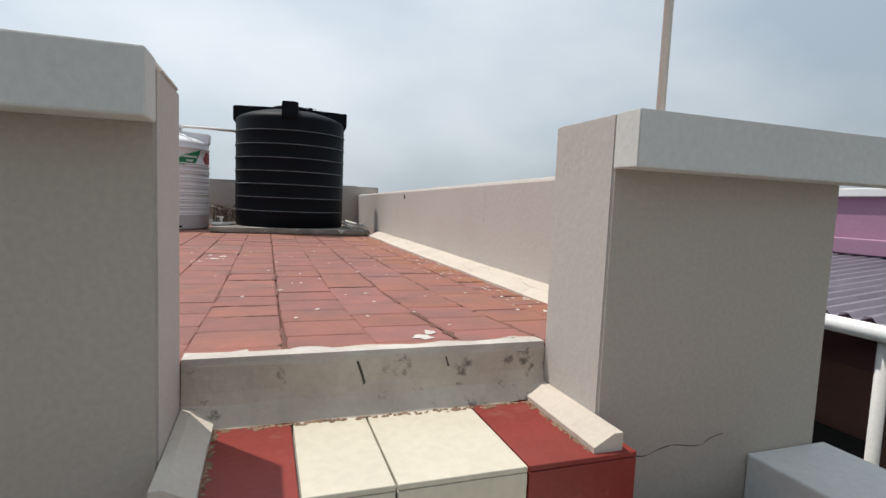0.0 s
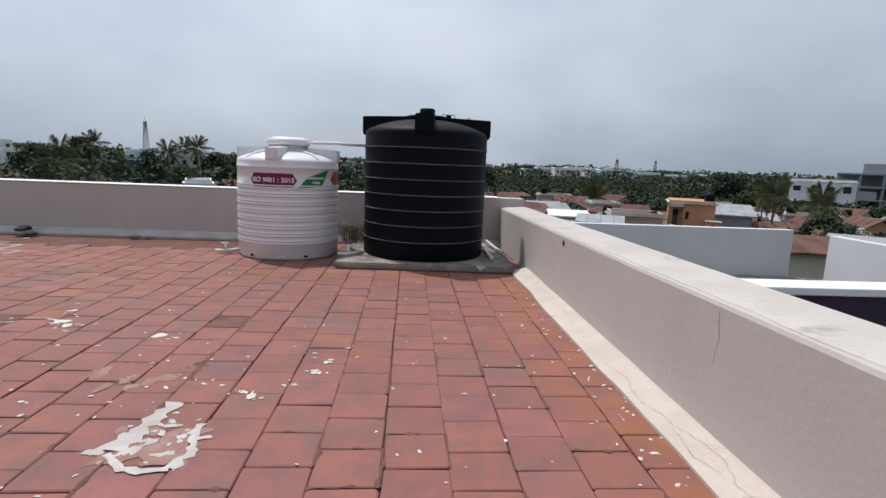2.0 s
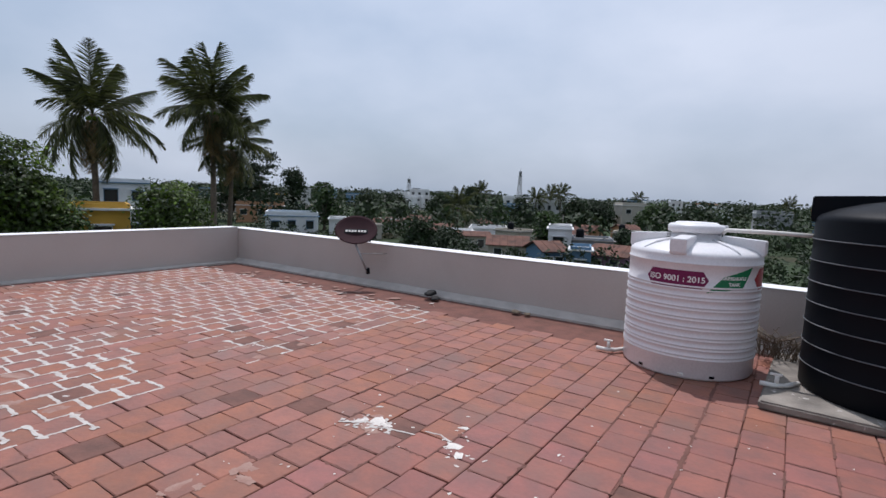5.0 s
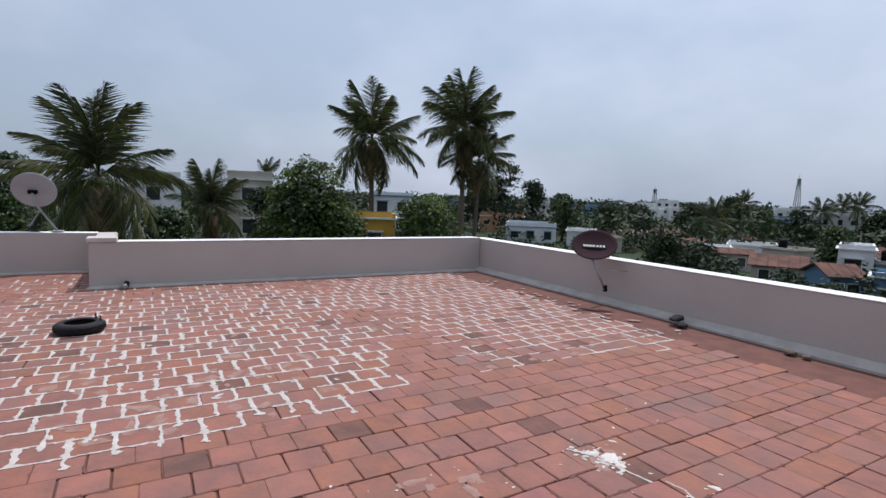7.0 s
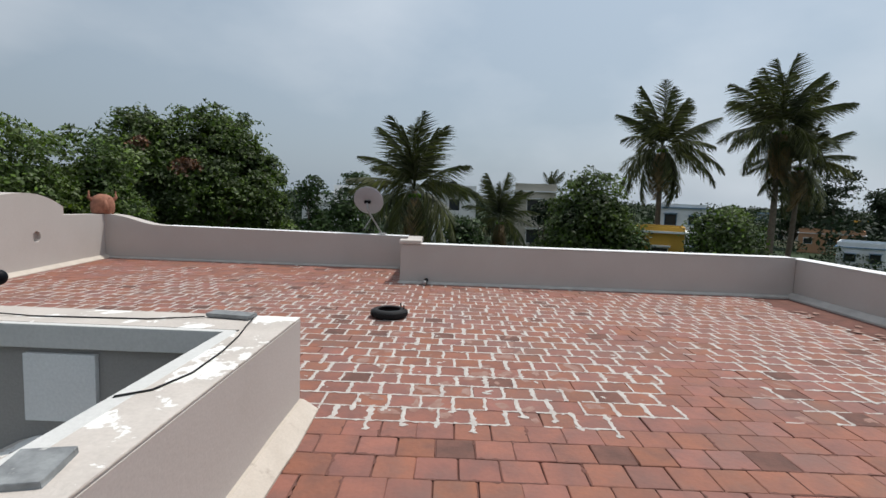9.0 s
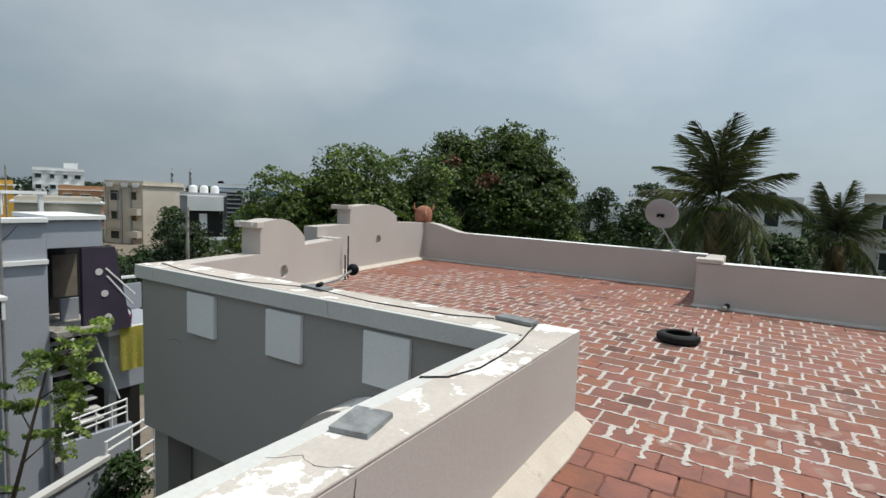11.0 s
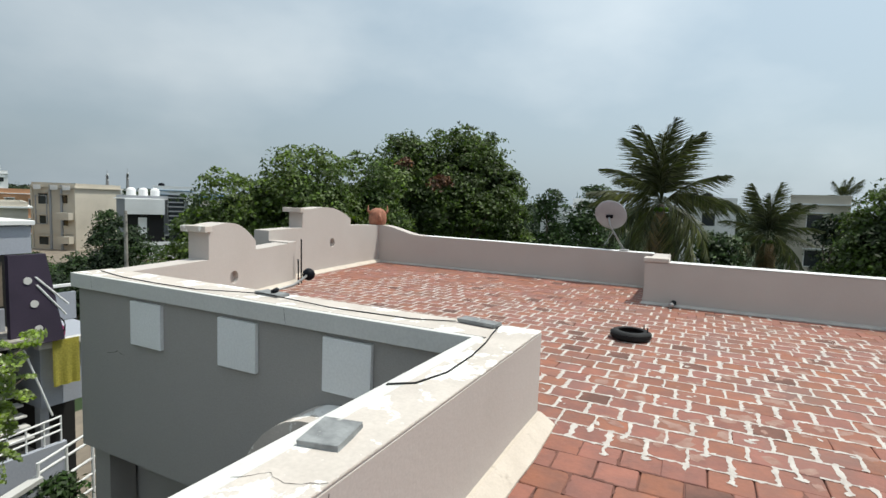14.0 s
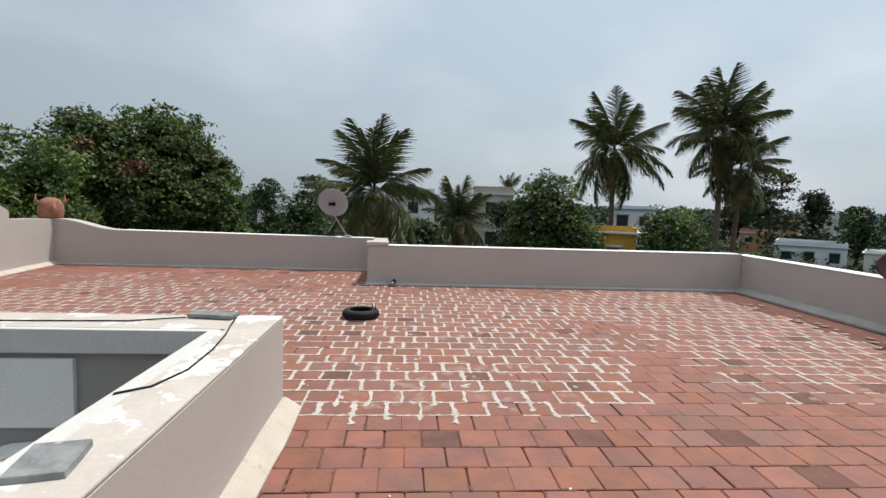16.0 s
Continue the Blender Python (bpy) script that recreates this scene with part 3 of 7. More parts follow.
for ob in [o for o in scene.objects if o.name in ("wall_stair_west", "coping_stair_west", "coping_band_west", "wall_stair_west_outer")]:
    rise_east(ob)
for nm, poly, z in (("coping_north", [(-8.86, 7.415), (1.22, 7.415), (1.22, 7.685), (-8.86, 7.685)], 0.5905), ("coping_west", [(-8.595, 1.63), (-8.595, 7.41), (-8.865, 7.41), (-8.865, 1.63)], 0.6105), ("coping_wing_west", [(-10.195, -3.24), (-10.195, 1.295), (-10.465, 1.295), (-10.465, -3.24)], 0.6305)):
    if nm == "coping_wing_west":
        bm = bmesh.new()
        q = [bm.verts.new((x, y, 0.6305 + (0.60 - 0.63) * (y + 3.24) / 4.535 + dz)) for dz in (0.001, 0.009) for x, y in poly]
        for f in ((3, 2, 1, 0), (4, 5, 6, 7), (0, 1, 5, 4), (1, 2, 6, 5), (2, 3, 7, 6), (3, 0, 4, 7)):
            bm.faces.new([q[i] for i in f])
        bmesh.ops.recalc_face_normals(bm, faces=bm.faces)
    else:
        bm = prism(poly, z, z + 0.008)
    tagged(part(nm, bm, WHITE), "thin white painted top of the parapet wall", "coping", kind="structure")


def crack(points, normal, w=0.0022, z_off=0.0012, mat_=None):
    """A hairline crack as a thin dark strip lying on a surface."""
    nrm = Vector(normal)
    pts = [Vector(p) for p in points]
    rng = random.Random(len(points) * 7 + int(points[0][0] * 100))
    fine = []
    for a, b in zip(pts, pts[1:]):
        k = max(2, int((b - a).length / 0.02))
        for i in range(k):
            p = a.lerp(b, i / k)
            d = (b - a).normalized().cross(nrm)
            fine.append(p + d * rng.uniform(-0.005, 0.005))
    fine.append(pts[-1])
    V, F = [], []
    for i, p in enumerate(fine):
        d = (fine[min(i + 1, len(fine) - 1)] - fine[max(i - 1, 0)]).normalized().cross(nrm) * w * rng.uniform(0.4, 1.3) * 0.5
        V += [tuple(p + d + nrm * z_off), tuple(p - d + nrm * z_off)]
        if i:
            F.append((2 * i - 2, 2 * i - 1, 2 * i + 1, 2 * i))
    ob = joined("crack", V, F, mat_ or CRACK)
    return tagged(ob, "dark hairline crack in the painted plaster", "crack", kind="structure")


crack([(0.80, 0.922, -0.16), (0.90, 0.922, -0.145), (0.97, 0.922, -0.155), (1.06, 0.922, -0.13)], (0, -1, 0), 0.0022)
crack([(1.235, 2.86, 0.50), (1.235, 2.84, 0.42), (1.235, 2.86, 0.30)], (-1, 0, 0), 0.002)
crack([(1.235, 5.0, 0.42), (1.235, 5.01, 0.3), (1.235, 4.97, 0.12)], (-1, 0, 0), 0.002)
for y0, y1, x0 in ((1.9, 2.9, 1.17), (2.6, 3.6, 1.13), (4.1, 5.5, 1.16)):
    k = 8
    crack([(x0 + 0.02 * math.sin(i * 1.9 + y0), y0 + (y1 - y0) * i / k, 0.056 - (1.235 - x0 - 0.02 * math.sin(i * 1.9 + y0)) * 0.28) for i in range(k + 1)], (-0.26, 0, 0.966), 0.0015, mat_=CEMENT)
for y in (2.05, 2.45, 3.2, 3.9, 4.7):
    crack([(1.205, y, 0.048), (1.14, y + 0.03, 0.030), (1.085, y + 0.01, 0.014)], (-0.26, 0, 0.966), 0.0014, mat_=CEMENT)
crack([(0.20, 1.152, 0.03), (0.215, 1.152, -0.02), (0.21, 1.150, -0.05)], (0, -1, 0), 0.006)
crack([(0.42, 1.152, 0.03), (0.43, 1.152, -0.04)], (0, -1, 0), 0.004)
crack([(-1.55, 0.91, 0.5955), (-1.62, 0.98, 0.5955), (-1.60, 1.05, 0.5955), (-1.66, 1.15, 0.5955)], (0, 0, 1), 0.0022)
crack([(-1.66, 1.155, 0.57), (-1.65, 1.155, 0.50), (-1.67, 1.155, 0.44)], (0, 1, 0), 0.003)
crack([(-3.325, -0.6, 0.57), (-3.325, -0.58, 0.46)], (1, 0, 0), 0.003)
crack([(-3.325, -2.9, 0.57), (-3.325, -2.88, 0.46)], (1, 0, 0), 0.003)
crack([(-3.37, -2.5, -0.10), (-3.37, -2.6, -0.08), (-3.37, -2.75, -0.12)], (1, 0, 0), 0.004)
crack([(1.22, 0.2, -0.19), (1.28, 0.35, -0.19), (1.25, 0.5, -0.19), (1.36, 0.62, -0.19)], (0, 0, 1), 0.005)
# ---- ground ----
ob = part("ground", box(-2500, 2500, -2500, 2500, GROUND_Z - 0.5, GROUND_Z), EARTH)
tagged(ob, "dusty ground with scrub, reaching the horizon", "ground", kind="structure")

ob = part("pavement", box(-16.0, 3.0, -17.0, -0.5, GROUND_Z + 0.001, GROUND_Z + 0.05), YARD)
tagged(ob, "brown dusty paved yard between the houses", "yard", kind="structure")

# ---- our building under the roof ----
ob = part("wall_house_core", prism([(-10.46, -4.7), (-6.6, -4.2), (-3.72, -3.2), (-3.72, 0.88), (-0.2, 0.88), (-0.2, 1.15), (1.5, 1.15), (1.5, 7.66), (-10.46, 7.66)], GROUND_Z, -0.41, m=pose(0, 0, 0)), WALL_GREY)
tagged(ob, "grey painted storeys of the house under the roof terrace", "wall", kind="structure")
for y in (-3.0, -1.6):
    ob = part("column", box(-3.70, -3.45, y - 0.12, y + 0.12, GROUND_Z, -1.085), WALL_GREY)
    tagged(ob, "grey plastered square column below the overhang", "column", kind="structure")
# raised panels and the lower awning of the grey wall
for y0 in (-2.355, -1.280, -0.258):
    ob = part("trim", box(-3.3695, -3.335, y0, y0 + 0.398, 0.035, 0.415, 0.004), WHITE)
    tagged(ob, "raised white square panel on the grey wall", "wall panel", group="raised panels on the wall", kind="structure")


def awning():
    pts = [(-0.80, -0.95)]
    for i in range(11):
        a = radians(180 - 9 * i)
        pts.append((-0.10 + 0.70 * math.cos(a), -0.95 + 0.90 * math.sin(a)))
    pts += [(0.35, -0.05), (0.35, -0.95)]
    bm = bmesh.new()
    f = [bm.verts.new((-3.36, y, z)) for y, z in pts]
    b = [bm.verts.new((-3.05, y, z)) for y, z in pts]
    n = len(pts)
    bm.faces.new(f)
    bm.faces.new(b[::-1])
    for i in range(n):
        bm.faces.new((f[i], b[i], b[(i + 1) % n], f[(i + 1) % n]))
    bmesh.ops.recalc_face_normals(bm, faces=bm.faces)
    tagged(part("awning", bm, COPING), "curved pale masonry hood low on the grey wall", "window hood", kind="structure")


awning()

# ---- stair up to the roof ----
TREAD_Z = -0.085


def stair():
    for k in range(5):
        z = TREAD_Z - 0.17 * k
        y1 = 1.16 if k == 0 else 0.83 - 0.27 * (k - 1) - 0.004
        y0 = 0.83 - 0.27 * k
        st = part("stair_step", box(-0.55 if k else -0.16, 1.139 if k else 0.72, y0, y1, z - 0.35, z - 0.012), CEMENT)
        tagged(st, "tiled stair step with cream middle and red ends", "stair step", group="steps up to the roof", kind="structure")
        xs = [(-0.15, 0.055, RED_TILE), (0.059, 0.215, CREAM_TILE), (0.219, 0.468, CREAM_TILE), (0.472, 0.715, RED_TILE)]
        if k:
            xs = [(-0.5, -0.16, RED_TILE)] + [(-0.156, 0.10, CREAM_TILE), (0.104, 0.36, CREAM_TILE), (0.364, 0.70, CREAM_TILE), (0.704, 1.13, RED_TILE)]
        for a, b, mm in xs:
            part("tile", box(a, b, y0 - 0.012, y1 - 0.005, z - 0.011, z, 0.002), mm, st)
            part("tile", box(a, b, y0 - 0.012, y0 - 0.001, z - 0.165, z - 0.0125, 0.002), mm, st)


stair()
ob = part("landing", box(-1.3, 1.139, -1.6, -0.26, -1.5, -0.90, 0.004), CEMENT)
tagged(ob, "plain cement stair landing", "landing", kind="structure")
ob = part("wall_stair_low", box(1.142, 1.412, -1.7, 0.921, -2.6, -0.19, 0.006), BAND)
tagged(ob, "low pale stair parapet with a cracked top", "wall", kind="structure")
ob = part("wall_stair_left", box(-0.60, -0.34, -1.7, 0.921, -2.6, -0.30, 0.006), BAND)
tagged(ob, "low pale stair parapet", "wall", kind="structure")


def riser():
    """Cement riser with a cove at its foot and a ragged white lip along the roof's edge."""
    bm = bmesh.new()
    prof = [(1.20, 0.052), (1.160, 0.05), (1.153, 0.035), (1.152, -0.02), (1.146, -0.045), (1.118, -0.078), (1.112, TREAD_Z + 0.001), (1.2, TREAD_Z - 0.001)]
    n = 30
    rows = []
    for i in range(n + 1):
        x = -0.1635 + (0.688 + 0.1635) * i / n
        row = []
        for j, (y, z) in enumerate(prof):
            w = 0.006 * noise.noise((x * 9, j * 3.1, 0))
            row.append(bm.verts.new((x, y + (0.02 * noise.noise((x * 7, 5.0, 1.0)) if j == 0 else w), z + w * 0.5)))
        rows.append(row)
    m = len(prof)
    for a, b in zip(rows, rows[1:]):
        for j in range(m):
            bm.faces.new((a[j], a[(j + 1) % m], b[(j + 1) % m], b[j]))
    bm.faces.new(rows[0][::-1])
    bm.faces.new(rows[-1])
    bmesh.ops.recalc_face_normals(bm, faces=bm.faces)
    tagged(part("stair_riser", bm, RISER), "stained cracked cement riser with a ragged white lip", "stair riser", kind="structure")


riser()
for nm, x, s in (("baseboard_stair_jamb", 0.688, -1), ("baseboard_stair_jamb", -0.163, 1)):
    fillet(nm, (x, 0.83), (x, 1.15), (s, 0), 0.065, 0.036, FILLET, "broken cream cement fillet at the jamb's foot", TREAD_Z)
ob = part("trim", prism([(-0.163, 1.156), (0.687, 1.156), (0.687, 1.185), (0.60, 1.200), (0.5, 1.188), (0.42, 1.205), (0.36, 1.182), (0.3, 1.196), (0.22, 1.180), (0.1, 1.200), (0.02, 1.184), (-0.163, 1.205)], 0.030, 0.0535), GROUT)
tagged(ob, "ragged white cement lip along the roof's edge", "edge trim", kind="structure")

def crumbs():
    """Broken brown mortar where the step's tiles meet the riser and the jambs."""
    rng = random.Random(8)
    V, F = [], []

    def lump(x, y, z, r):
        k = len(V)
        a0 = rng.uniform(0, 3)
        for i in range(5):
            a = a0 + i * 2 * math.pi / 5
            V.append((x + r * rng.uniform(0.6, 1.2) * math.cos(a), y + r * rng.uniform(0.5, 1.0) * math.sin(a), z))
        V.append((x, y, z + r * rng.uniform(0.35, 0.7)))
        F.extend((k + i, k + (i + 1) % 5, k + 5) for i in range(5))
    for i in range(150):
        lump(rng.uniform(-0.10, 0.63), 1.108 - abs(rng.gauss(0, 0.006)), TREAD_Z + 0.0005, rng.uniform(0.003, 0.009))
    for i in range(70):
        y = rng.uniform(0.84, 1.11)
        lump(-0.095 + rng.gauss(0, 0.004), y, TREAD_Z + 0.0005, rng.uniform(0.003, 0.009))
        lump(0.620 + rng.gauss(0, 0.004), y, TREAD_Z + 0.0005, rng.uniform(0.003, 0.008))
    tagged(joined("mortar_crumbs", V, F, CRUMB), "broken brown mortar along the top step's edges", "mortar crumbs", kind="stuff")


crumbs()

# raised bed under the tiles next to the stairhead
bm = bmesh.new()
rws = []
for i in range(13):
    y = 1.178 + 1.022 * i / 12
    u = max(0.0, 1 - (y - 1.16) / 1.04) ** 1.3 * 0.046
    rws.append([bm.verts.new((-0.55, y, -0.016)), bm.verts.new((-0.2, y, u - 0.0135)), bm.verts.new((1.24, y, u - 0.0135)), bm.verts.new((1.24, y, -0.018)), bm.verts.new((-0.55, y, -0.018))])
for a, b in zip(rws, rws[1:]):
    for j in range(5):
        bm.faces.new((a[j], a[(j + 1) % 5], b[(j + 1) % 5], b[j]))
bm.faces.new(rws[0][::-1])
bm.faces.new(rws[-1])
bmesh.ops.recalc_face_normals(bm, faces=bm.faces)
tagged(part("floor_rise", bm, BED), "slight rise of the roof floor at the stairhead", "floor", kind="structure")

# ---- water tanks ----
def ringed_profile(r, z0, z1, ridges, depth=0.010, half=0.012):
    pts = [(r * 0.97, z0), (r, z0 + 0.02)]
    for z in sorted(ridges):
        pts += [(r, z - half), (r + depth, z - half * 0.3), (r + depth, z + half * 0.3), (r, z + half)]
    pts.append((r, z1))
    return pts


def black_tank():
    t = thing("water_tank", "black ribbed plastic water tank on a stained cement plinth", "water tank", pose(0.27, 6.50, 0.06, 0, 0, -4))
    zs = [0.18, 0.33, 0.476, 0.62, 0.765, 0.912, 1.06]
    body = ringed_profile(0.615, 0.0, 1.19, zs, 0.004, 0.02)
    body += [(0.612, 1.21), (0.59, 1.235), (0.50, 1.275), (0.36, 1.315), (0.22, 1.34), (0.19, 1.345)]
    part("body", lathe(body, 72), BLACK_PLASTIC, t, smooth=True)
    for z in zs:
        bm = bmesh.new()
        rings = []
        for k in range(72):
            a = 2 * math.pi * k / 72
            rings.append([bm.verts.new(((0.6185 + dr) * math.cos(a), (0.6185 + dr) * math.sin(a), z + dz)) for dr, dz in ((0, -0.0045), (0.0045, -0.0024), (0.0045, 0.0024), (0, 0.0045))])
        for k in range(72):
            u, v = rings[k], rings[(k + 1) % 72]
            for j in range(4):
                bm.faces.new((u[j], v[j], v[(j + 1) % 4], u[(j + 1) % 4]))
        bmesh.ops.recalc_face_normals(bm, faces=bm.faces)
        part("rib", bm, TANK_RIDGE, t, "pale grey raised rib", smooth=True)
    for k in range(4):
        m = pose(0, 0, 0, 0, 0, 90 * k)
        bm = prism([(0.62, 1.17), (0.64, 1.20), (0.64, 1.36), (0.19, 1.375), (0.19, 1.325), (0.45, 1.28)], -0.085, 0.085, 0.008, m=m @ Matrix(((1, 0, 0, 0), (0, 0, 1, 0), (0, 1, 0, 0), (0, 0, 0, 1))))
        bmesh.ops.recalc_face_normals(bm, faces=bm.faces)
        part("lifting_lug", bm, BLACK_PLASTIC, t)
    lid = part("lid", lathe([(0.20, 1.345), (0.215, 1.35), (0.215, 1.375), (0.20, 1.385), (0.12, 1.395), (0.03, 1.40)], 40), BLACK_PLASTIC, t, smooth=True)
    part("latch", box(0.19, 0.24, -0.02, 0.02, 1.37, 1.41, 0.004), BLACK_PLASTIC, lid)
    part("knob", lathe([(0.072, 1.385), (0.078, 1.40), (0.078, 1.45), (0.066, 1.462), (0.02, 1.464)], 24), BLACK_PLASTIC, lid, smooth=True)
    for x, y, r in ((0.17, 0.10, 0.026), (0.26, 0.12, 0.022), (0.42, 0.10, 0.02)):
        z = 1.40 if x < 0.3 else 1.375
        part("ring_hook", tube([(x + r * math.cos(i * math.pi / 7), y, z + r * math.sin(i * math.pi / 7)) for i in range(15)] , 0.005, 6), STEEL, t, "pale wire ring", smooth=True)
        part("hook_stem", tube([(x, y, 1.27), (x, y, z - r)], 0.005, 6), STEEL, t, smooth=True)


def wrap(bm, r, off):
    """Bends a flat label (x: along, z: up) round a drum of radius r, turned off degrees from -y to +x."""
    for v in bm.verts:
        a = v.co.x / r + radians(off)
        rr = r + v.co.y
        v.co = Vector((rr * math.sin(a), -rr * math.cos(a), v.co.z))
    return bm


def flat_label(poly, thick):
    """A flat outline in x, z cut into narrow strips so that it can bend."""
    bm = bmesh.new()
    vs = [bm.verts.new((x, 0, z)) for x, z in poly]
    bm.faces.new(vs)
    x0, x1 = min(p[0] for p in poly), max(p[0] for p in poly)
    n = 14
    for i in range(1, n):
        bmesh.ops.bisect_plane(bm, geom=bm.verts[:] + bm.edges[:] + bm.faces[:], plane_co=(x0 + (x1 - x0) * i / n, 0, 0), plane_no=(1, 0, 0))
    ext = bmesh.ops.extrude_face_region(bm, geom=bm.faces[:])
    for g in ext["geom"]:
        if isinstance(g, bmesh.types.BMVert):
            g.co.y += thick
    bmesh.ops.recalc_face_normals(bm, faces=bm.faces)
    return bm


def lettering(text, size, x, z, r, off, material, parent, depth=0.0012, squeeze=1.0):
    cu = bpy.data.curves.new("lettering", "FONT")
    cu.body = text
    cu.size = size
    cu.align_x, cu.align_y = "CENTER", "CENTER"
    cu.extrude = depth / 2
    cu.offset = 0.0012
    ob = new("lettering", cu)
    me = bpy.data.meshes.new_from_object(ob)
    bpy.data.objects.remove(ob)
    bm = bmesh.new()
    bm.from_mesh(me)
    for v in bm.verts:
        v.co = Vector((x + v.co.x * squeeze, 0.0026 + v.co.z, z + v.co.y))
    wrap(bm, r, off)
    return tagged(part("lettering", bm, material, parent), "white lettering reading " + text, kind="stuff")


def white_tank():
    t = thing("water_tank", "white ribbed plastic water tank with magenta and green labels", "water tank", pose(-1.13, 6.58, 0.002, 0, 0, 3))
    R = 0.495
    zs = [0.16, 0.233, 0.306, 0.384, 0.457, 0.535, 0.615, 0.69, 0.885]
    zs = sorted(zs + [z + 0.024 for z in zs[:8]])
    body = ringed_profile(R, 0.0, 0.935, zs, 0.0075, 0.009)
    body += [(R * 0.995, 0.95), (R * 0.95, 0.972), (R * 0.78, 1.005), (R * 0.5, 1.035), (0.19, 1.045), (0.185, 1.10)]
    part("body", lathe(body, 72), WHITE_PLASTIC, t, smooth=True)
    lid = part("lid", lathe([(0.20, 1.10), (0.215, 1.105), (0.215, 1.15), (0.20, 1.165), (0.17, 1.168), (0.15, 1.182), (0.03, 1.186)], 40), WHITE_PLASTIC, t, smooth=True)
    part("latch", box(0.19, 0.23, -0.025, 0.025, 1.12, 1.165, 0.004), WHITE_PLASTIC, lid)
    for k in range(4):
        m = pose(0, 0, 0, 0, 0, 90 * k - 8)
        bm = prism([(0.495, 0.945), (0.51, 0.96), (0.51, 1.065), (0.205, 1.085), (0.205, 1.04), (0.38, 0.995)], -0.06, 0.06, 0.006, m=m @ Matrix(((1, 0, 0, 0), (0, 0, 1, 0), (0, 1, 0, 0), (0, 0, 0, 1))))
        bmesh.ops.recalc_face_normals(bm, faces=bm.faces)
        part("lifting_lug", bm, WHITE_PLASTIC, t)
    for k in range(4):
        a = radians(45 + 90 * k)
        part("dome_rib", tube([(0.47 * math.cos(a), 0.47 * math.sin(a), 0.965), (0.36 * math.cos(a), 0.36 * math.sin(a), 1.02), (0.2 * math.cos(a), 0.2 * math.sin(a), 1.05)], 0.012), WHITE_PLASTIC, t, smooth=True)
    hexa = [(-0.228, 0.765), (-0.185, 0.83), (0.185, 0.83), (0.228, 0.765), (0.185, 0.70), (-0.185, 0.70)]
    lab = part("label", wrap(flat_label(hexa, 0.0025), R, -8), MAGENTA, t, "magenta hexagonal printed label")
    lettering("ISO 9001 : 2015", 0.062, 0, 0.765, R, -8, WHITE, lab)
    green = [(-0.19, 0.675), (-0.075, 0.80), (0.17, 0.875), (0.085, 0.72)]
    lab = part("label", wrap(flat_label(green, 0.0025), R, 39), GREEN, t, "green slanted printed label")
    lettering("UNBREAKABLE", 0.034, 0.01, 0.79, R, 39, WHITE, lab, squeeze=0.85)
    lettering("TANK", 0.034, 0.01, 0.745, R, 39, WHITE, lab)
    red = [(-0.10, 0.78), (-0.03, 0.86), (0.15, 0.86), (0.15, 0.70), (-0.03, 0.70)]
    part("label", wrap(flat_label(red, 0.0025), R, 75), RED, t, "dark red printed label")
    # dents at the foot: black blocks stand in for their shade, the middle one pale
    for x in (-0.30, 0.02, 0.24):
        bm = box(x - 0.02, x + 0.02, -0.008, 0.004, 0.025, 0.045, 0.003)
        wrap(bm, R, 0)
        part("foot_dent", bm, BLACK_PLASTIC if x != 0.02 else PVC, t)


black_tank()
white_tank()
bm = prism([(-0.56, 5.80), (1.09, 5.74), (1.128, 5.9), (1.128, 7.24), (-0.50, 7.24)], 0.004, 0.06, 0.012)
for v in bm.verts:
    v.co += 0.008 * Vector((noise.noise(v.co * 5), noise.noise(v.co * 6 + Vector((3, 1, 2))), 0))
tagged(part("tank_plinth", bm, PLINTH), "low stained cement plinth under the black tank", "plinth")


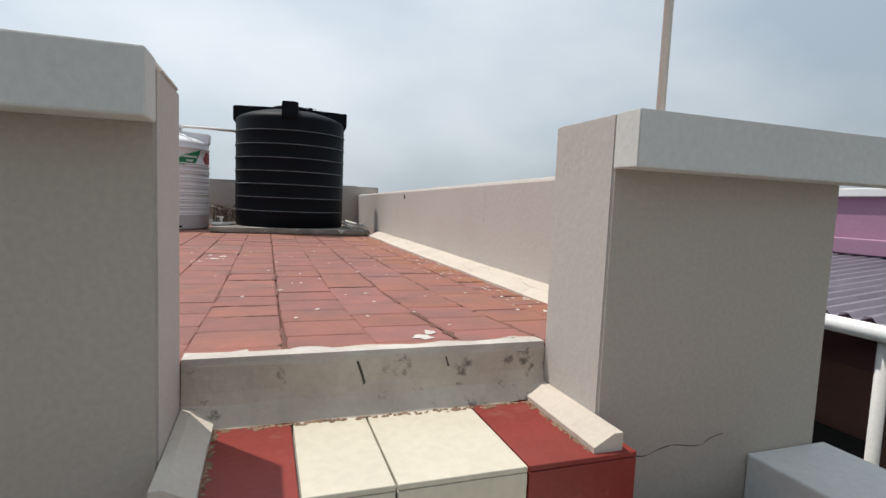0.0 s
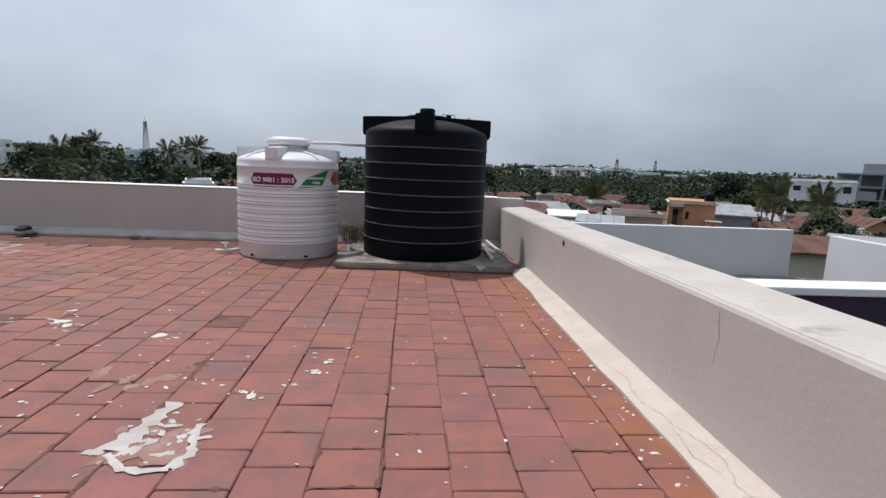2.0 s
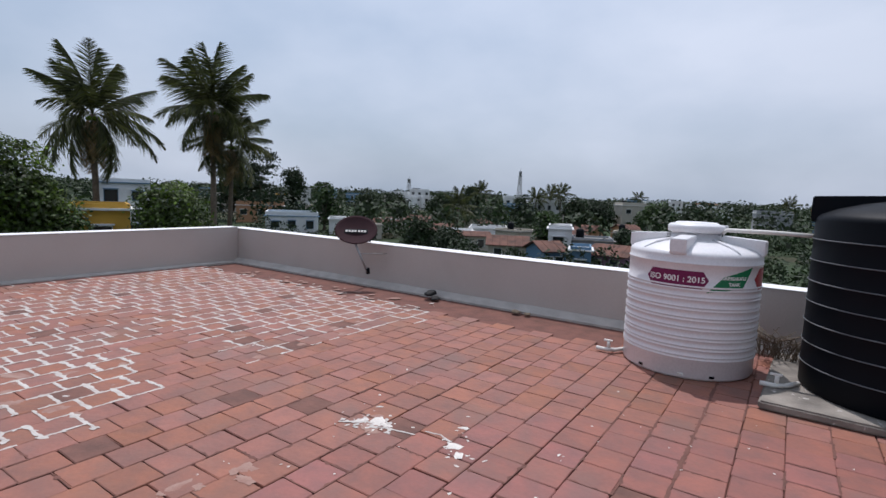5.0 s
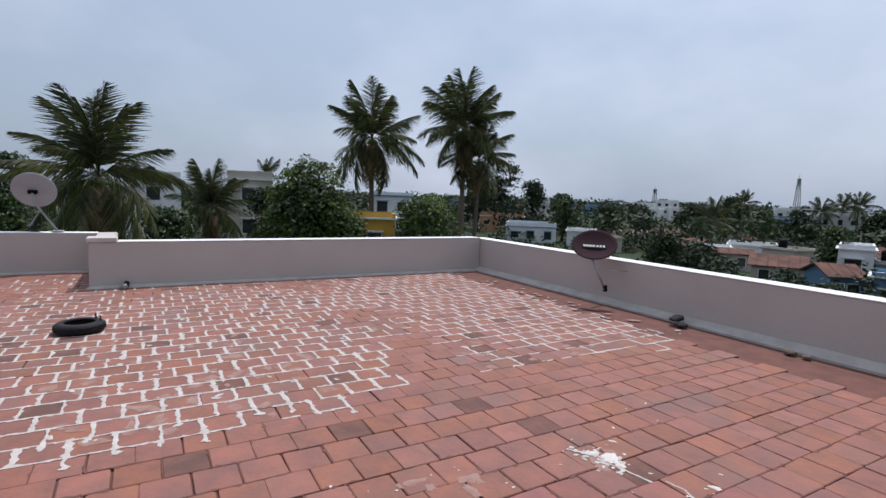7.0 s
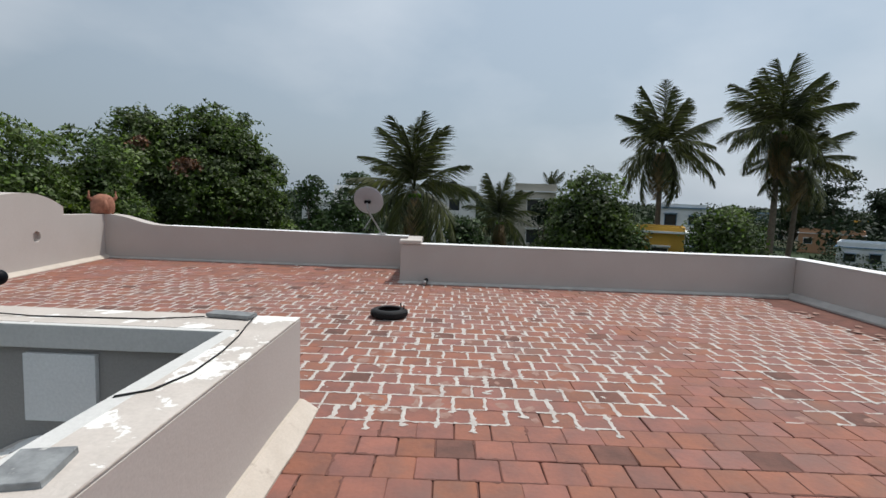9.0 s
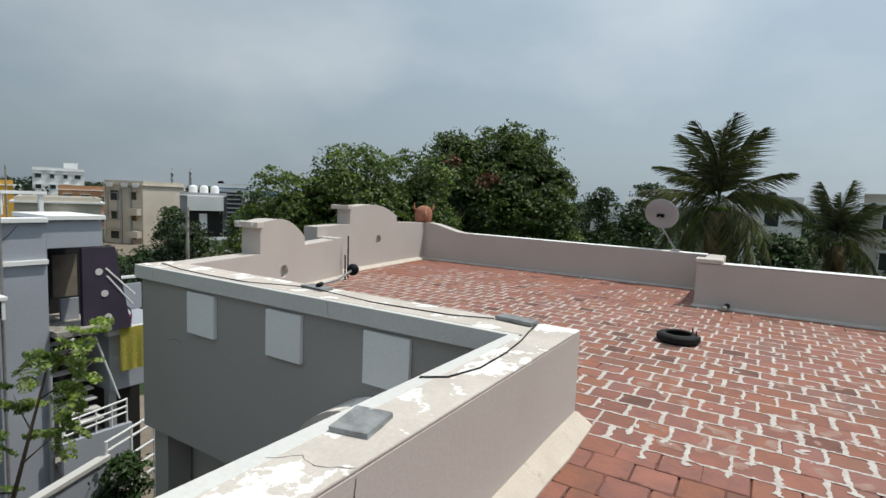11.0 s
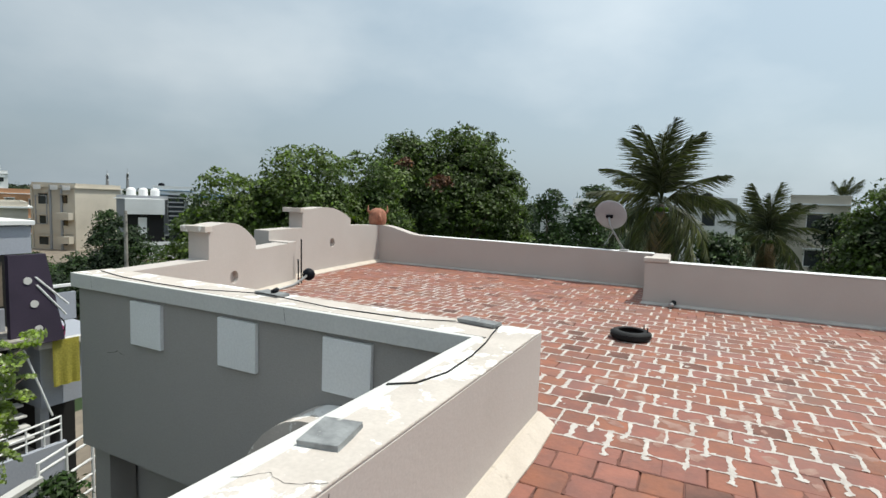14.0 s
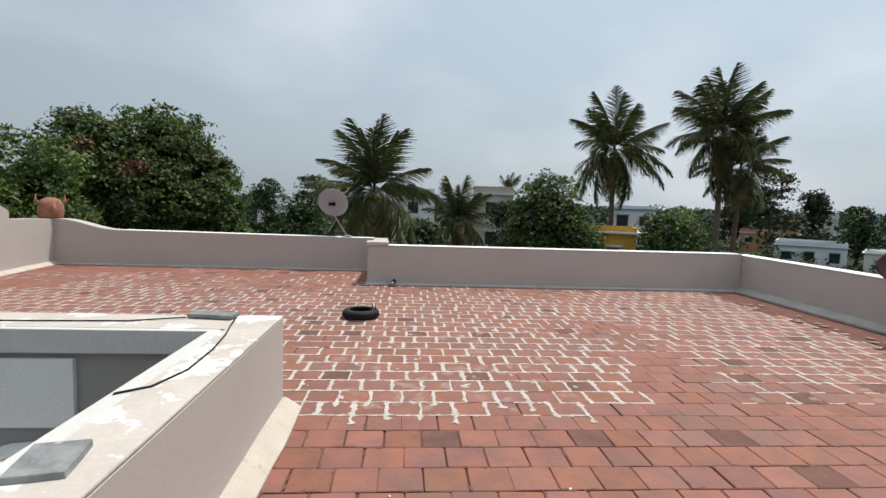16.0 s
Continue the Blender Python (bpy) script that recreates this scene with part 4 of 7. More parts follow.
def pipes():
    p = thing("water_pipe", "white plastic pipe joining the tops of the two tanks", "water pipe")
    part("pipe", tube([(-0.93, 6.52, 1.10), (-0.90, 6.5, 1.135), (-0.62, 6.5, 1.138), (-0.30, 6.5, 1.13)], 0.016), PVC, p, smooth=True)
    p = thing("water_pipe", "grey plastic pipe along the wall's foot beside the black tank", "water pipe")
    part("pipe", tube([(1.03, 7.1, 0.11), (1.06, 6.7, 0.10), (1.14, 6.05, 0.085)], 0.014), PVC, p, smooth=True)
    part("coupling", tube([(1.105, 6.35, 0.103), (1.12, 6.22, 0.094)], 0.018), PVC, p, smooth=True)
    p = thing("water_pipe", "short grey plastic outlet pipe beside the black tank", "water pipe")
    part("pipe", tube([(0.93, 6.75, 0.10), (0.94, 6.12, 0.08)], 0.017), PVC, p, smooth=True)
    part("cap", tube([(0.94, 6.125, 0.08), (0.94, 6.095, 0.08)], 0.021), PVC, p, smooth=True)
    for (x, y), lb in (((-1.72, 6.45), "white plastic elbow valve at the white tank's foot"), ((-0.47, 6.22), "white plastic elbow valve between the tanks on the plinth")):
        z = 0.03 if x < -1 else 0.075
        v = thing("pipe_valve", lb, "pipe valve")
        part("pipe", tube([(x - 0.10, y - 0.06, z), (x - 0.02, y - 0.07, z), (x + 0.05, y - 0.03, z), (x + 0.13, y + 0.10, z)], 0.018), PVC, v, smooth=True)
        part("riser", tube([(x, y - 0.05, z), (x, y - 0.05, z + 0.07)], 0.015), PVC, v, smooth=True)
        part("valve_handle", box(x - 0.045, x + 0.03, y - 0.06, y - 0.035, z + 0.07, z + 0.085, 0.004), PVC, v, "dusty white valve handle")
    d = thing("dry_weed", "dry brown weeds behind the tanks", "weed", kind="stuff")
    rng = random.Random(5)
    bm = bmesh.new()
    for i in range(70):
        x, y = rng.uniform(-0.62, -0.30), rng.uniform(6.95, 7.15)
        a, l = rng.uniform(0, 6.28), rng.uniform(0.12, 0.30)
        tube([(x, y, 0.06), (x + 0.3 * l * math.cos(a), y + 0.3 * l * math.sin(a), 0.06 + 0.6 * l), (x + 0.8 * l * math.cos(a), y + 0.8 * l * math.sin(a), 0.06 + 0.8 * l)], 0.004, 4, bm=bm)
    tagged(part("stems", bm, BARK, d), kind="stuff")


pipes()


# ---- dishes ----
def dish_shell(r, depth, rings=10, seg=48, sx=1.0):
    """A bowl opening to +z, thin but with a rim."""
    bm = bmesh.new()
    inner, outer = [], []
    for i in range(rings + 1):
        u = i / rings
        z = depth * u * u
        inner.append([bm.verts.new((sx * r * u * math.cos(2 * math.pi * k / seg), r * u * math.sin(2 * math.pi * k / seg), z + 0.006)) for k in range(seg)] if i else [bm.verts.new((0, 0, 0.006))])
        outer.append([bm.verts.new((sx * r * u * math.cos(2 * math.pi * k / seg) * 1.005, r * u * math.sin(2 * math.pi * k / seg) * 1.005, z - 0.004)) for k in range(seg)] if i else [bm.verts.new((0, 0, -0.004))])
    for rs in (inner, outer):
        for k in range(seg):
            bm.faces.new((rs[0][0], rs[1][k], rs[1][(k + 1) % seg]))
        for a, b in zip(rs[1:], rs[2:]):
            for k in range(seg):
                bm.faces.new((a[k], b[k], b[(k + 1) % seg], a[(k + 1) % seg]))
    for k in range(seg):
        bm.faces.new((inner[-1][k], outer[-1][k], outer[-1][(k + 1) % seg], inner[-1][(k + 1) % seg]))
    bmesh.ops.recalc_face_normals(bm, faces=bm.faces)
    return bm


def dish_north():
    c = Vector((-5.48, 7.14, 0.765))
    face = Vector((0.47, -0.56, 0.69)).normalized()
    up = (Vector((0, 0, 1)) - face * face.z).normalized()
    side = up.cross(face)
    m = Matrix(((side.x, up.x, face.x, c.x), (side.y, up.y, face.y, c.y), (side.z, up.z, face.z, c.z), (0, 0, 0, 1)))
    d = thing("satellite_dish", "maroon satellite dish with a dark logo bar on the parapet", "satellite dish")
    bm = dish_shell(0.25, 0.05, sx=1.16)
    bmesh.ops.transform(bm, matrix=m, verts=bm.verts)
    refl = part("reflector", bm, DISH_RED, d, smooth=True)
    bm = box(-0.16, 0.16, -0.045, 0.03, 0.016, 0.026, 0.003)
    bmesh.ops.transform(bm, matrix=m, verts=bm.verts)
    plate = part("logo_plate", bm, BLACK_PLASTIC, refl, "black plate with pale logo bars")
    for i, x in enumerate((-0.13, -0.09, -0.05, -0.01, 0.04, 0.08, 0.12)):
        bm = box(x - 0.014, x + 0.014, -0.022, 0.010, 0.0265, 0.029)
        bmesh.ops.transform(bm, matrix=m, verts=bm.verts)
        part("logo_bar", bm, PVC, refl)
    lnb = Vector((-5.20, 7.08, 0.24))
    foot = c - up * 0.23 + face * 0.03
    part("feed_arm", tube([foot, foot.lerp(lnb, 0.5) + Vector((0, 0, -0.01)), lnb], 0.016), STEEL, d, smooth=True)
    part("feed_horn", tube([lnb + Vector((-0.01, 0.02, -0.02)), lnb + Vector((0.0, 0.0, 0.05))], 0.028, 14), BLACK_PLASTIC, d, smooth=True)
    part("stay", tube([foot.lerp(lnb, 0.35), (-5.15, 7.41, 0.47)], 0.005), STEEL, d, smooth=True)
    part("mast", tube([c - face * 0.03, (-5.55, 7.38, 0.66), (-5.55, 7.50, 0.63), (-5.55, 7.50, 0.585)], 0.02), STEEL, d, smooth=True)
    part("base_plate", box(-5.63, -5.47, 7.43, 7.60, 0.590, 0.598), STEEL, d)


def dish_west():
    c = Vector((-10.38, 0.50, 1.225))
    face = Vector((-0.86, 0.10, 0.42)).normalized()
    up = (Vector((0, 0, 1)) - face * face.z).normalized()
    side = up.cross(face)
    m = Matrix(((side.x, up.x, face.x, c.x), (side.y, up.y, face.y, c.y), (side.z, up.z, face.z, c.z), (0, 0, 0, 1)))
    d = thing("satellite_dish", "pale grey satellite dish seen from behind, on the west parapet wall", "satellite dish")
    bm = dish_shell(0.285, 0.05)
    bmesh.ops.transform(bm, matrix=m, verts=bm.verts)
    part("reflector", bm, DISH_GREY, d, smooth=True)
    bm = box(-0.06, 0.06, -0.02, 0.03, -0.06, -0.008, 0.006)
    bmesh.ops.transform(bm, matrix=m, verts=bm.verts)
    part("bracket", bm, BLACK_PLASTIC, d, "black clamp bracket")
    back = c - face * 0.06
    part("mast", tube([back, back + Vector((0.02, 0.02, -0.14)), (-10.33, 0.78, 0.64)], 0.016), STEEL, d, smooth=True)
    part("base_plate", box(-10.42, -10.24, 0.72, 0.86, 0.625, 0.640, 0.003), STEEL, d)
    part("feed_arm", tube([c - up * 0.26, c - up * 0.40 + face * 0.18, (-10.42, 0.42, 0.68)], 0.010), STEEL, d, smooth=True)
    part("cable", tube([(-10.4 + 0.02 * i / 9, 0.50 + 0.13 * math.cos(2 * math.pi * i / 9), 0.66 + 0.04 * math.sin(2 * math.pi * i / 9)) for i in range(10)], 0.007), RUBBER, d, smooth=True)


dish_north()
dish_west()


# ---- small things on the roof ----
def tyre():
    t = thing("tyre", "black worn scooter tyre lying flat on the tiled floor", "tyre", pose(-6.27, 1.41, 0.004, 0, 0, 20))
    prof = [(0.145, 0.010), (0.150, 0.0), (0.205, 0.0), (0.235, 0.02), (0.242, 0.05), (0.235, 0.082), (0.205, 0.10), (0.150, 0.10), (0.145, 0.09), (0.19, 0.080), (0.205, 0.05), (0.19, 0.02)]
    bm = bmesh.new()
    rings = [[bm.verts.new((0.84 * r * math.cos(2 * math.pi * k / 56), 0.84 * r * math.sin(2 * math.pi * k / 56), z * 0.9)) for r, z in prof] for k in range(56)]
    n = len(prof)
    for k in range(56):
        u, v = rings[k], rings[(k + 1) % 56]
        for j in range(n):
            bm.faces.new((u[j], v[j], v[(j + 1) % n], u[(j + 1) % n]))
    bmesh.ops.recalc_face_normals(bm, faces=bm.faces)
    casing = part("casing", bm, RUBBER, t, smooth=True)
    for k in range(60):
        a = 2 * math.pi * k / 60
        part("tread_block", box(0.197, 0.206, -0.007, 0.007, 0.025, 0.067, 0.0, m=pose(0, 0, 0, 0, 0, math.degrees(a))), RUBBER, t)
    for x in (-0.06, 0.07):
        part("strap_stub", tube([(x, 0.150, 0.08), (x, 0.147, 0.135)], 0.007), RUBBER, t, smooth=True)


def slate(name_label, x, y, rz, sx, sy, z, category="slate slab"):
    bm = box(-sx / 2, sx / 2, -sy / 2, sy / 2, 0, 0.024, 0.003)
    bmesh.ops.subdivide_edges(bm, edges=bm.edges[:], cuts=1)
    for v in bm.verts:
        v.co += 0.007 * Vector((noise.noise(v.co * 30), noise.noise(v.co * 31 + Vector((1, 2, 3))), 0))
    ob = part("slate_slab", bm, SLATE)
    ob.matrix_basis = pose(x, y, z, 0, 0, rz)
    tagged(ob, name_label, category)


tyre()
slate("grey slate slab lying on the flaking coping beside the stair", -1.885, 0.980, 12, 0.19, 0.14, 0.590)
slate("grey slate slab weighing down the cable at the coping's corner", -3.64, 0.76, 82, 0.27, 0.10, 0.586)
slate("pale grey slab on the wing's coping by the rod", -3.60, -0.98, 84, 0.26, 0.12, 0.5815)

pts = [(-3.526, -3.094, 0.587), (-3.43, -2.6, 0.586), (-3.40, -2.1, 0.586), (-3.403, -1.608, 0.586), (-3.486, -0.966, 0.612), (-3.479, -0.304, 0.586), (-3.511, 0.33, 0.586), (-3.59, 0.62, 0.592)]
part_ob = part("cable", tube(pts, 0.0042, 6), RUBBER, smooth=True)
tagged(part_ob, "thin black cable lying along the coping", "cable")
pts = [(-3.62, 0.90, 0.592), (-3.435, 0.929, 0.590), (-3.22, 0.973, 0.591), (-2.944, 1.008, 0.593), (-2.65, 1.016, 0.594), (-2.452, 0.967, 0.596), (-2.378, 0.875, 0.596), (-2.36, 0.850, 0.55), (-2.35, 0.850, 0.2), (-2.35, 0.868, -0.6)]
part_ob = part("cable", tube(pts, 0.0042, 6), RUBBER, smooth=True)
tagged(part_ob, "thin black cable curving over the flaking coping", "cable")


def float_rod():
    f = thing("float_valve", "black float ball on a rod lying over the coping", "float valve")
    part("rod", tube([(-3.60, -0.95, 0.622), (-3.95, -1.08, 0.605), (-4.30, -1.24, 0.635)], 0.011), STEEL, f, smooth=True)
    bm = bmesh.new()
    bmesh.ops.create_icosphere(bm, subdivisions=3, radius=0.058, matrix=Matrix.Translation((-4.33, -1.25, 0.64)))
    part("float_ball", bm, BLACK_PLASTIC, f, smooth=True)
    part("valve_end", tube([(-3.56, -0.93, 0.618), (-3.64, -0.97, 0.618)], 0.02), BLACK_PLASTIC, f, smooth=True)
    for x, y, h in ((-6.86, -3.60, 0.70), (-6.74, -3.55, 0.40)):
        r = part("iron_rod", tube([(x, y, 0.0), (x + 0.01, y, h)], 0.012, 6), BLACK_PLASTIC)
        tagged(r, "thin dark upright rod against the crested wall", "iron rod", group="rods by the wall")


float_rod()
ob = part("pole", tube([(1.41, 1.63, 0.5545), (1.43, 1.635, 4.2)], 0.017, 12), PVC, smooth=True)
tagged(ob, "tall white plastic pipe standing on the beige side wall", "pole")
v = thing("vent_pipe", "small black pipe end at the west wall's foot", "drain pipe")
part("pipe", tube([(-8.58, 1.72, 0.055), (-8.36, 1.70, 0.05)], 0.035, 16), BLACK_PLASTIC, v, smooth=True)
part("pipe_mouth", tube([(-8.362, 1.70, 0.05), (-8.345, 1.698, 0.05)], 0.038, 16), STEEL, v, smooth=True)


def rag(name, x, y, z, s, seed, label, material):
    """A crumpled scrap."""
    bm = bmesh.new()
    bmesh.ops.create_icosphere(bm, subdivisions=3, radius=s)
    for v in bm.verts:
        k = noise.noise(v.co * 9 + Vector((seed, 0, 0)))
        v.co *= 1 + 0.9 * k
        v.co.z = abs(v.co.z) * 0.5
    ob = part(name, bm, material)
    ob.matrix_basis = pose(x, y, z)
    tagged(ob, label, "scrap")


rag("crumpled_rag", -4.25, 7.20, 0.05, 0.085, 2, "black crumpled rag on the fillet of the far wall", RUBBER)
rag("crumpled_rag", -4.12, 7.14, 0.012, 0.055, 7, "black crumpled rag on the fillet of the far wall", RUBBER)
rag("rubble_lump", -3.0, 7.2, 0.012, 0.05, 12, "small heap of dark debris at the far wall's foot", BARK)
rag("rubble_lump", -2.86, 7.2, 0.012, 0.04, 15, "small heap of dark debris at the far wall's foot", BARK)
HOLE_Y, HOLE_Z = 4.76, 0.448
hole = part("drain_hole", tube([(1.25, HOLE_Y, HOLE_Z), (1.232, HOLE_Y, HOLE_Z)], 0.022, 14), DARK)
tagged(hole, "small dark drain hole in the beige wall", "drain hole")


def statue():
    """A squat horned clay head as one plain mesh."""
    bm = lathe([(0.16, 0), (0.19, 0.03), (0.20, 0.16), (0.185, 0.26), (0.14, 0.33), (0.05, 0.37)], 28)
    for s in (-1, 1):
        tube([(0, s * 0.15, 0.24), (0, s * 0.225, 0.31), (0, s * 0.215, 0.43)], 0.045, 10, taper=0.010, bm=bm)
        tube([(0.10, s * 0.06, 0.25), (0.16, s * 0.07, 0.30)], 0.03, 8, taper=0.01, bm=bm)
    tube([(0.15, 0, 0.26), (0.215, 0, 0.17), (0.205, 0, 0.06)], 0.03, 10, taper=0.045, bm=bm)
    ob = part("clay_head", bm, TERRACOTTA, smooth=True)
    ob.matrix_basis = pose(-10.32, -4.50, 0.812, 0, 0, 48)
    tagged(ob, "painted terracotta horned head standing on the wall's corner", "clay head")


statue()

# ---- plants ----
def leaf_cloud(name, lobes, count, size, material, parent, seed, flat=0.35, long=1.6, droop=0.0, spray=0.0):
    """Many small leaves round a set of lobes (centre, radii), thin towards the inside, with gaps."""
    rng = np.random.default_rng(seed)
    w = np.array([l[1][0] * l[1][1] + l[1][0] * l[1][2] for l in lobes], dtype=float)
    w /= w.sum()
    sprays = max(1, count // 22) if spray else count
    which = rng.choice(len(lobes), size=sprays, p=w)
    c = np.array([l[0] for l in lobes], dtype=float)[which]
    r = np.array([l[1] for l in lobes], dtype=float)[which]
    d = rng.normal(size=(sprays, 3))
    d /= np.linalg.norm(d, axis=1)[:, None]
    d[:, 2] = np.where(d[:, 2] < -0.55, -d[:, 2], d[:, 2])
    rad = 1 - 0.45 * rng.random(sprays) ** 2.2
    rad *= 1 + 0.13 * np.sin(d[:, 0] * 7 + which) * np.cos(d[:, 1] * 6 + which * 2) + 0.10 * rng.normal(size=sprays) * (rng.random(sprays) < 0.25)
    p = c + d * r * rad[:, None]
    if spray:
        # leaves sit in drooping tufts at the twig ends, bright above and open between
        pick = np.arange(count) % sprays
        big = 0.6 + 0.9 * rng.random(sprays)[pick]
        d, base = d[pick], p[pick]
        out = rng.normal(size=(count, 2))
        rr = np.sqrt((out ** 2).sum(axis=1)) * spray * 0.5 * big
        lift = spray * 0.35 * big - 0.55 * rr ** 2 / spray
        p = base + np.stack([out[:, 0] * spray * 0.5 * big, out[:, 1] * spray * 0.5 * big, lift + rng.normal(size=count) * spray * 0.10], axis=1)
        d = d * 0.6 + np.stack([out[:, 0] * 0.4, out[:, 1] * 0.4, 0.5 * np.ones(count)], axis=1)
    n = d * (1 - flat) + rng.normal(size=(count, 3)) * 0.6 + np.array([0, 0, flat])
    n /= np.linalg.norm(n, axis=1)[:, None]
    a = np.cross(n, rng.normal(size=(count, 3)))
    a[:, 2] -= droop
    a /= np.linalg.norm(a, axis=1)[:, None] + 1e-9
    b = np.cross(n, a)
    s = size * (0.6 + 0.8 * rng.random(count))[:, None]
    v = np.stack([p - a * s * long * 0.5, p + b * s * 0.42, p + a * s * long * 0.5, p - b * s * 0.42], axis=1).reshape(-1, 3)
    f = np.arange(count * 4).reshape(-1, 4)
    me = bpy.data.meshes.new(name)
    me.from_pydata(v.tolist(), [], f.tolist())
    me.materials.append(material)
    me.update()
    ob = new(name, me)
    ob.parent = parent
    return tagged(ob, kind="stuff")


def round_tree(label, at, top, width, material, seed, leaves, size, lobes=14, lobe=(0.13, 0.20), base=None, height=None, category="tree", droop=0.2):
    """A broad tree: forked trunk and a lumpy crown; at: its foot (z is the ground), top: the crown's top."""
    rng = random.Random(seed)
    t = thing("tree", label, category, pose(at.x, at.y, GROUND_Z))
    h = top - GROUND_Z
    low = (base - GROUND_Z) if base is not None else h * 0.35
    bm = tube([(0, 0, 0), (0.1, 0.05, low * 0.6), (0.0, 0.1, low * 1.1)], 0.035 * h, 10, taper=0.025 * h)
    mid = (low + h) / 2
    ls = []
    for i in range(lobes):
        a = rng.uniform(0, 6.283)
        u = math.sqrt(rng.random())
        zz = rng.random()
        rr = width / 2 * (0.62 * u) * (1.0 - 0.45 * zz * zz)
        lr = width * rng.uniform(*lobe)
        z = low + lr * 0.6 + (h - low - lr * 1.6) * zz * (1 - 0.35 * u * u)
        c = (rr * math.cos(a), rr * math.sin(a), z)
        ls.append((c, (lr, lr, lr * 0.8)))
        tube([(0, 0.1, low), ((c[0]) * 0.5, c[1] * 0.5, (low + z) / 2), c], 0.012 * h, 6, taper=0.004 * h, bm=bm)
    ls.append(((0, 0, h - width * 0.20), (width * 0.24, width * 0.24, width * 0.2)))
    part("trunk", bm, BARK, t, smooth=True)
    leaf_cloud("crown", ls, leaves, size, material, t, seed, droop=droop, spray=size * 3.4)
    return t


def frond_mesh(length, seed, material, droop=1.0, pairs=58):
    """A feather-like palm leaf growing along +x and arching down."""
    rng = np.random.default_rng(seed)
    v, f = [], []

    def spine(u):
        return np.array([length * (u - 0.12 * droop * u * u), 0, length * (0.22 * u - 0.52 * droop * u * u)])
    n = 10
    for i in range(n + 1):
        p = spine(i / n)
        w = 0.03 * (1 - 0.8 * i / n) * length / 4
        v += [tuple(p + (0, w, 0)), tuple(p + (0, 0, w)), tuple(p + (0, -w, 0))]
    for i in range(n):
        k = 3 * i
        for j in range(3):
            f.append((k + j, k + (j + 1) % 3, k + 3 + (j + 1) % 3, k + 3 + j))
    for i in range(pairs):
        u = 0.14 + 0.86 * (i + 0.5) / pairs
        p = spine(u)
        ll = length * 0.30 * math.sin(math.pi * min(1, 0.18 + 0.82 * u) ** 0.9) ** 0.6 * (0.85 + 0.3 * rng.random()) + 0.05
        for s in (-1, 1):
            if rng.random() < 0.08:
                continue
            out = np.array([0.45 + 0.3 * rng.random(), s * (0.55 + 0.3 * rng.random()), -0.45 - 0.8 * rng.random() * droop])
            out /= np.linalg.norm(out)
            tip = p + out * ll + np.array([0, 0, -0.18 * ll])
            midp = p + out * ll * 0.5
            wv = np.array([0.018, 0, 0.012]) * length / 4 * 1.15
            b = len(v)
            v += [tuple(p - wv), tuple(p + wv), tuple(midp + wv), tuple(tip), tuple(midp - wv)]
            f.append((b, b + 1, b + 2, b + 4))
            f.append((b + 4, b + 2, b + 3))
    me = bpy.data.meshes.new("frond")
    me.from_pydata(v, [], f)
    me.materials.append(material)
    me.update()
    return me


FRONDS = [frond_mesh(1.0 * 4, s, FROND, d) for s, d in ((1, 0.5), (2, 0.8), (3, 1.1), (4, 1.35))]
DRY = [frond_mesh(4.0, s, FROND_DRY, d) for s, d in ((11, 1.3), (12, 1.5))]


def palm(label, at, crown_z, seed, scale=1.0, lean=(0.4, 0.2), count=26, dry=3, upright=0.0):
    rng = random.Random(seed)
    t = thing("coconut_palm", label, "palm tree", pose(at.x, at.y, GROUND_Z))
    h = crown_z - GROUND_Z
    bm = tube([(lean[0] * (1 - u) ** 2 * -1, lean[1] * (1 - u) ** 2 * -1, h * u) for u in [i / 10 for i in range(11)]], 0.24 * scale, 12, taper=0.14 * scale)
    part("trunk", bm, BARK, t, smooth=True)
    for i in range(count + dry):
        isdry = i >= count
        me = rng.choice(DRY if isdry else FRONDS)
        if isdry:
            el = rng.uniform(-75, -50)
        else:
            u = i / count
            el = 80 - 140 * u ** 1.15 + rng.uniform(-10, 10) + upright
            me = FRONDS[min(3, max(0, int(u * 4 + rng.uniform(-0.8, 0.8))))]
        az = i * 137.5 + rng.uniform(-22, 22)
        k = scale * rng.uniform(0.88, 1.18) * (0.8 if isdry else 1)
        ob = new("frond", me)
        ob.parent = t
        ob.matrix_basis = pose(0, 0, h, 0, 0, az) @ pose(0, 0, 0, 0, -el, 0) @ pose(0, 0, 0, rng.uniform(-25, 25)) @ Matrix.Diagonal((k, k, k, 1))
        if isdry:
            ob["label"] = "hanging dry brown frond"
    for i in range(5):
        a = i * 1.3
        bm = bmesh.new()
        bmesh.ops.create_icosphere(bm, subdivisions=2, radius=0.13 * scale, matrix=Matrix.Translation((0.28 * scale * math.cos(a), 0.28 * scale * math.sin(a), h - 0.25 * scale)))
        part("coconut", bm, LEAF, t, smooth=True)
    return t


def dry_patch(tree, at, radius, seed):
    """A bunch of withered leaves in a crown."""
    rel = at - tree.matrix_basis.translation
    leaf_cloud("withered_leaves", [((rel.x, rel.y, rel.z), (radius, radius, radius * 0.8))], int(900 * radius), 0.13, LEAF_DRY, tree, seed, spray=0.3)


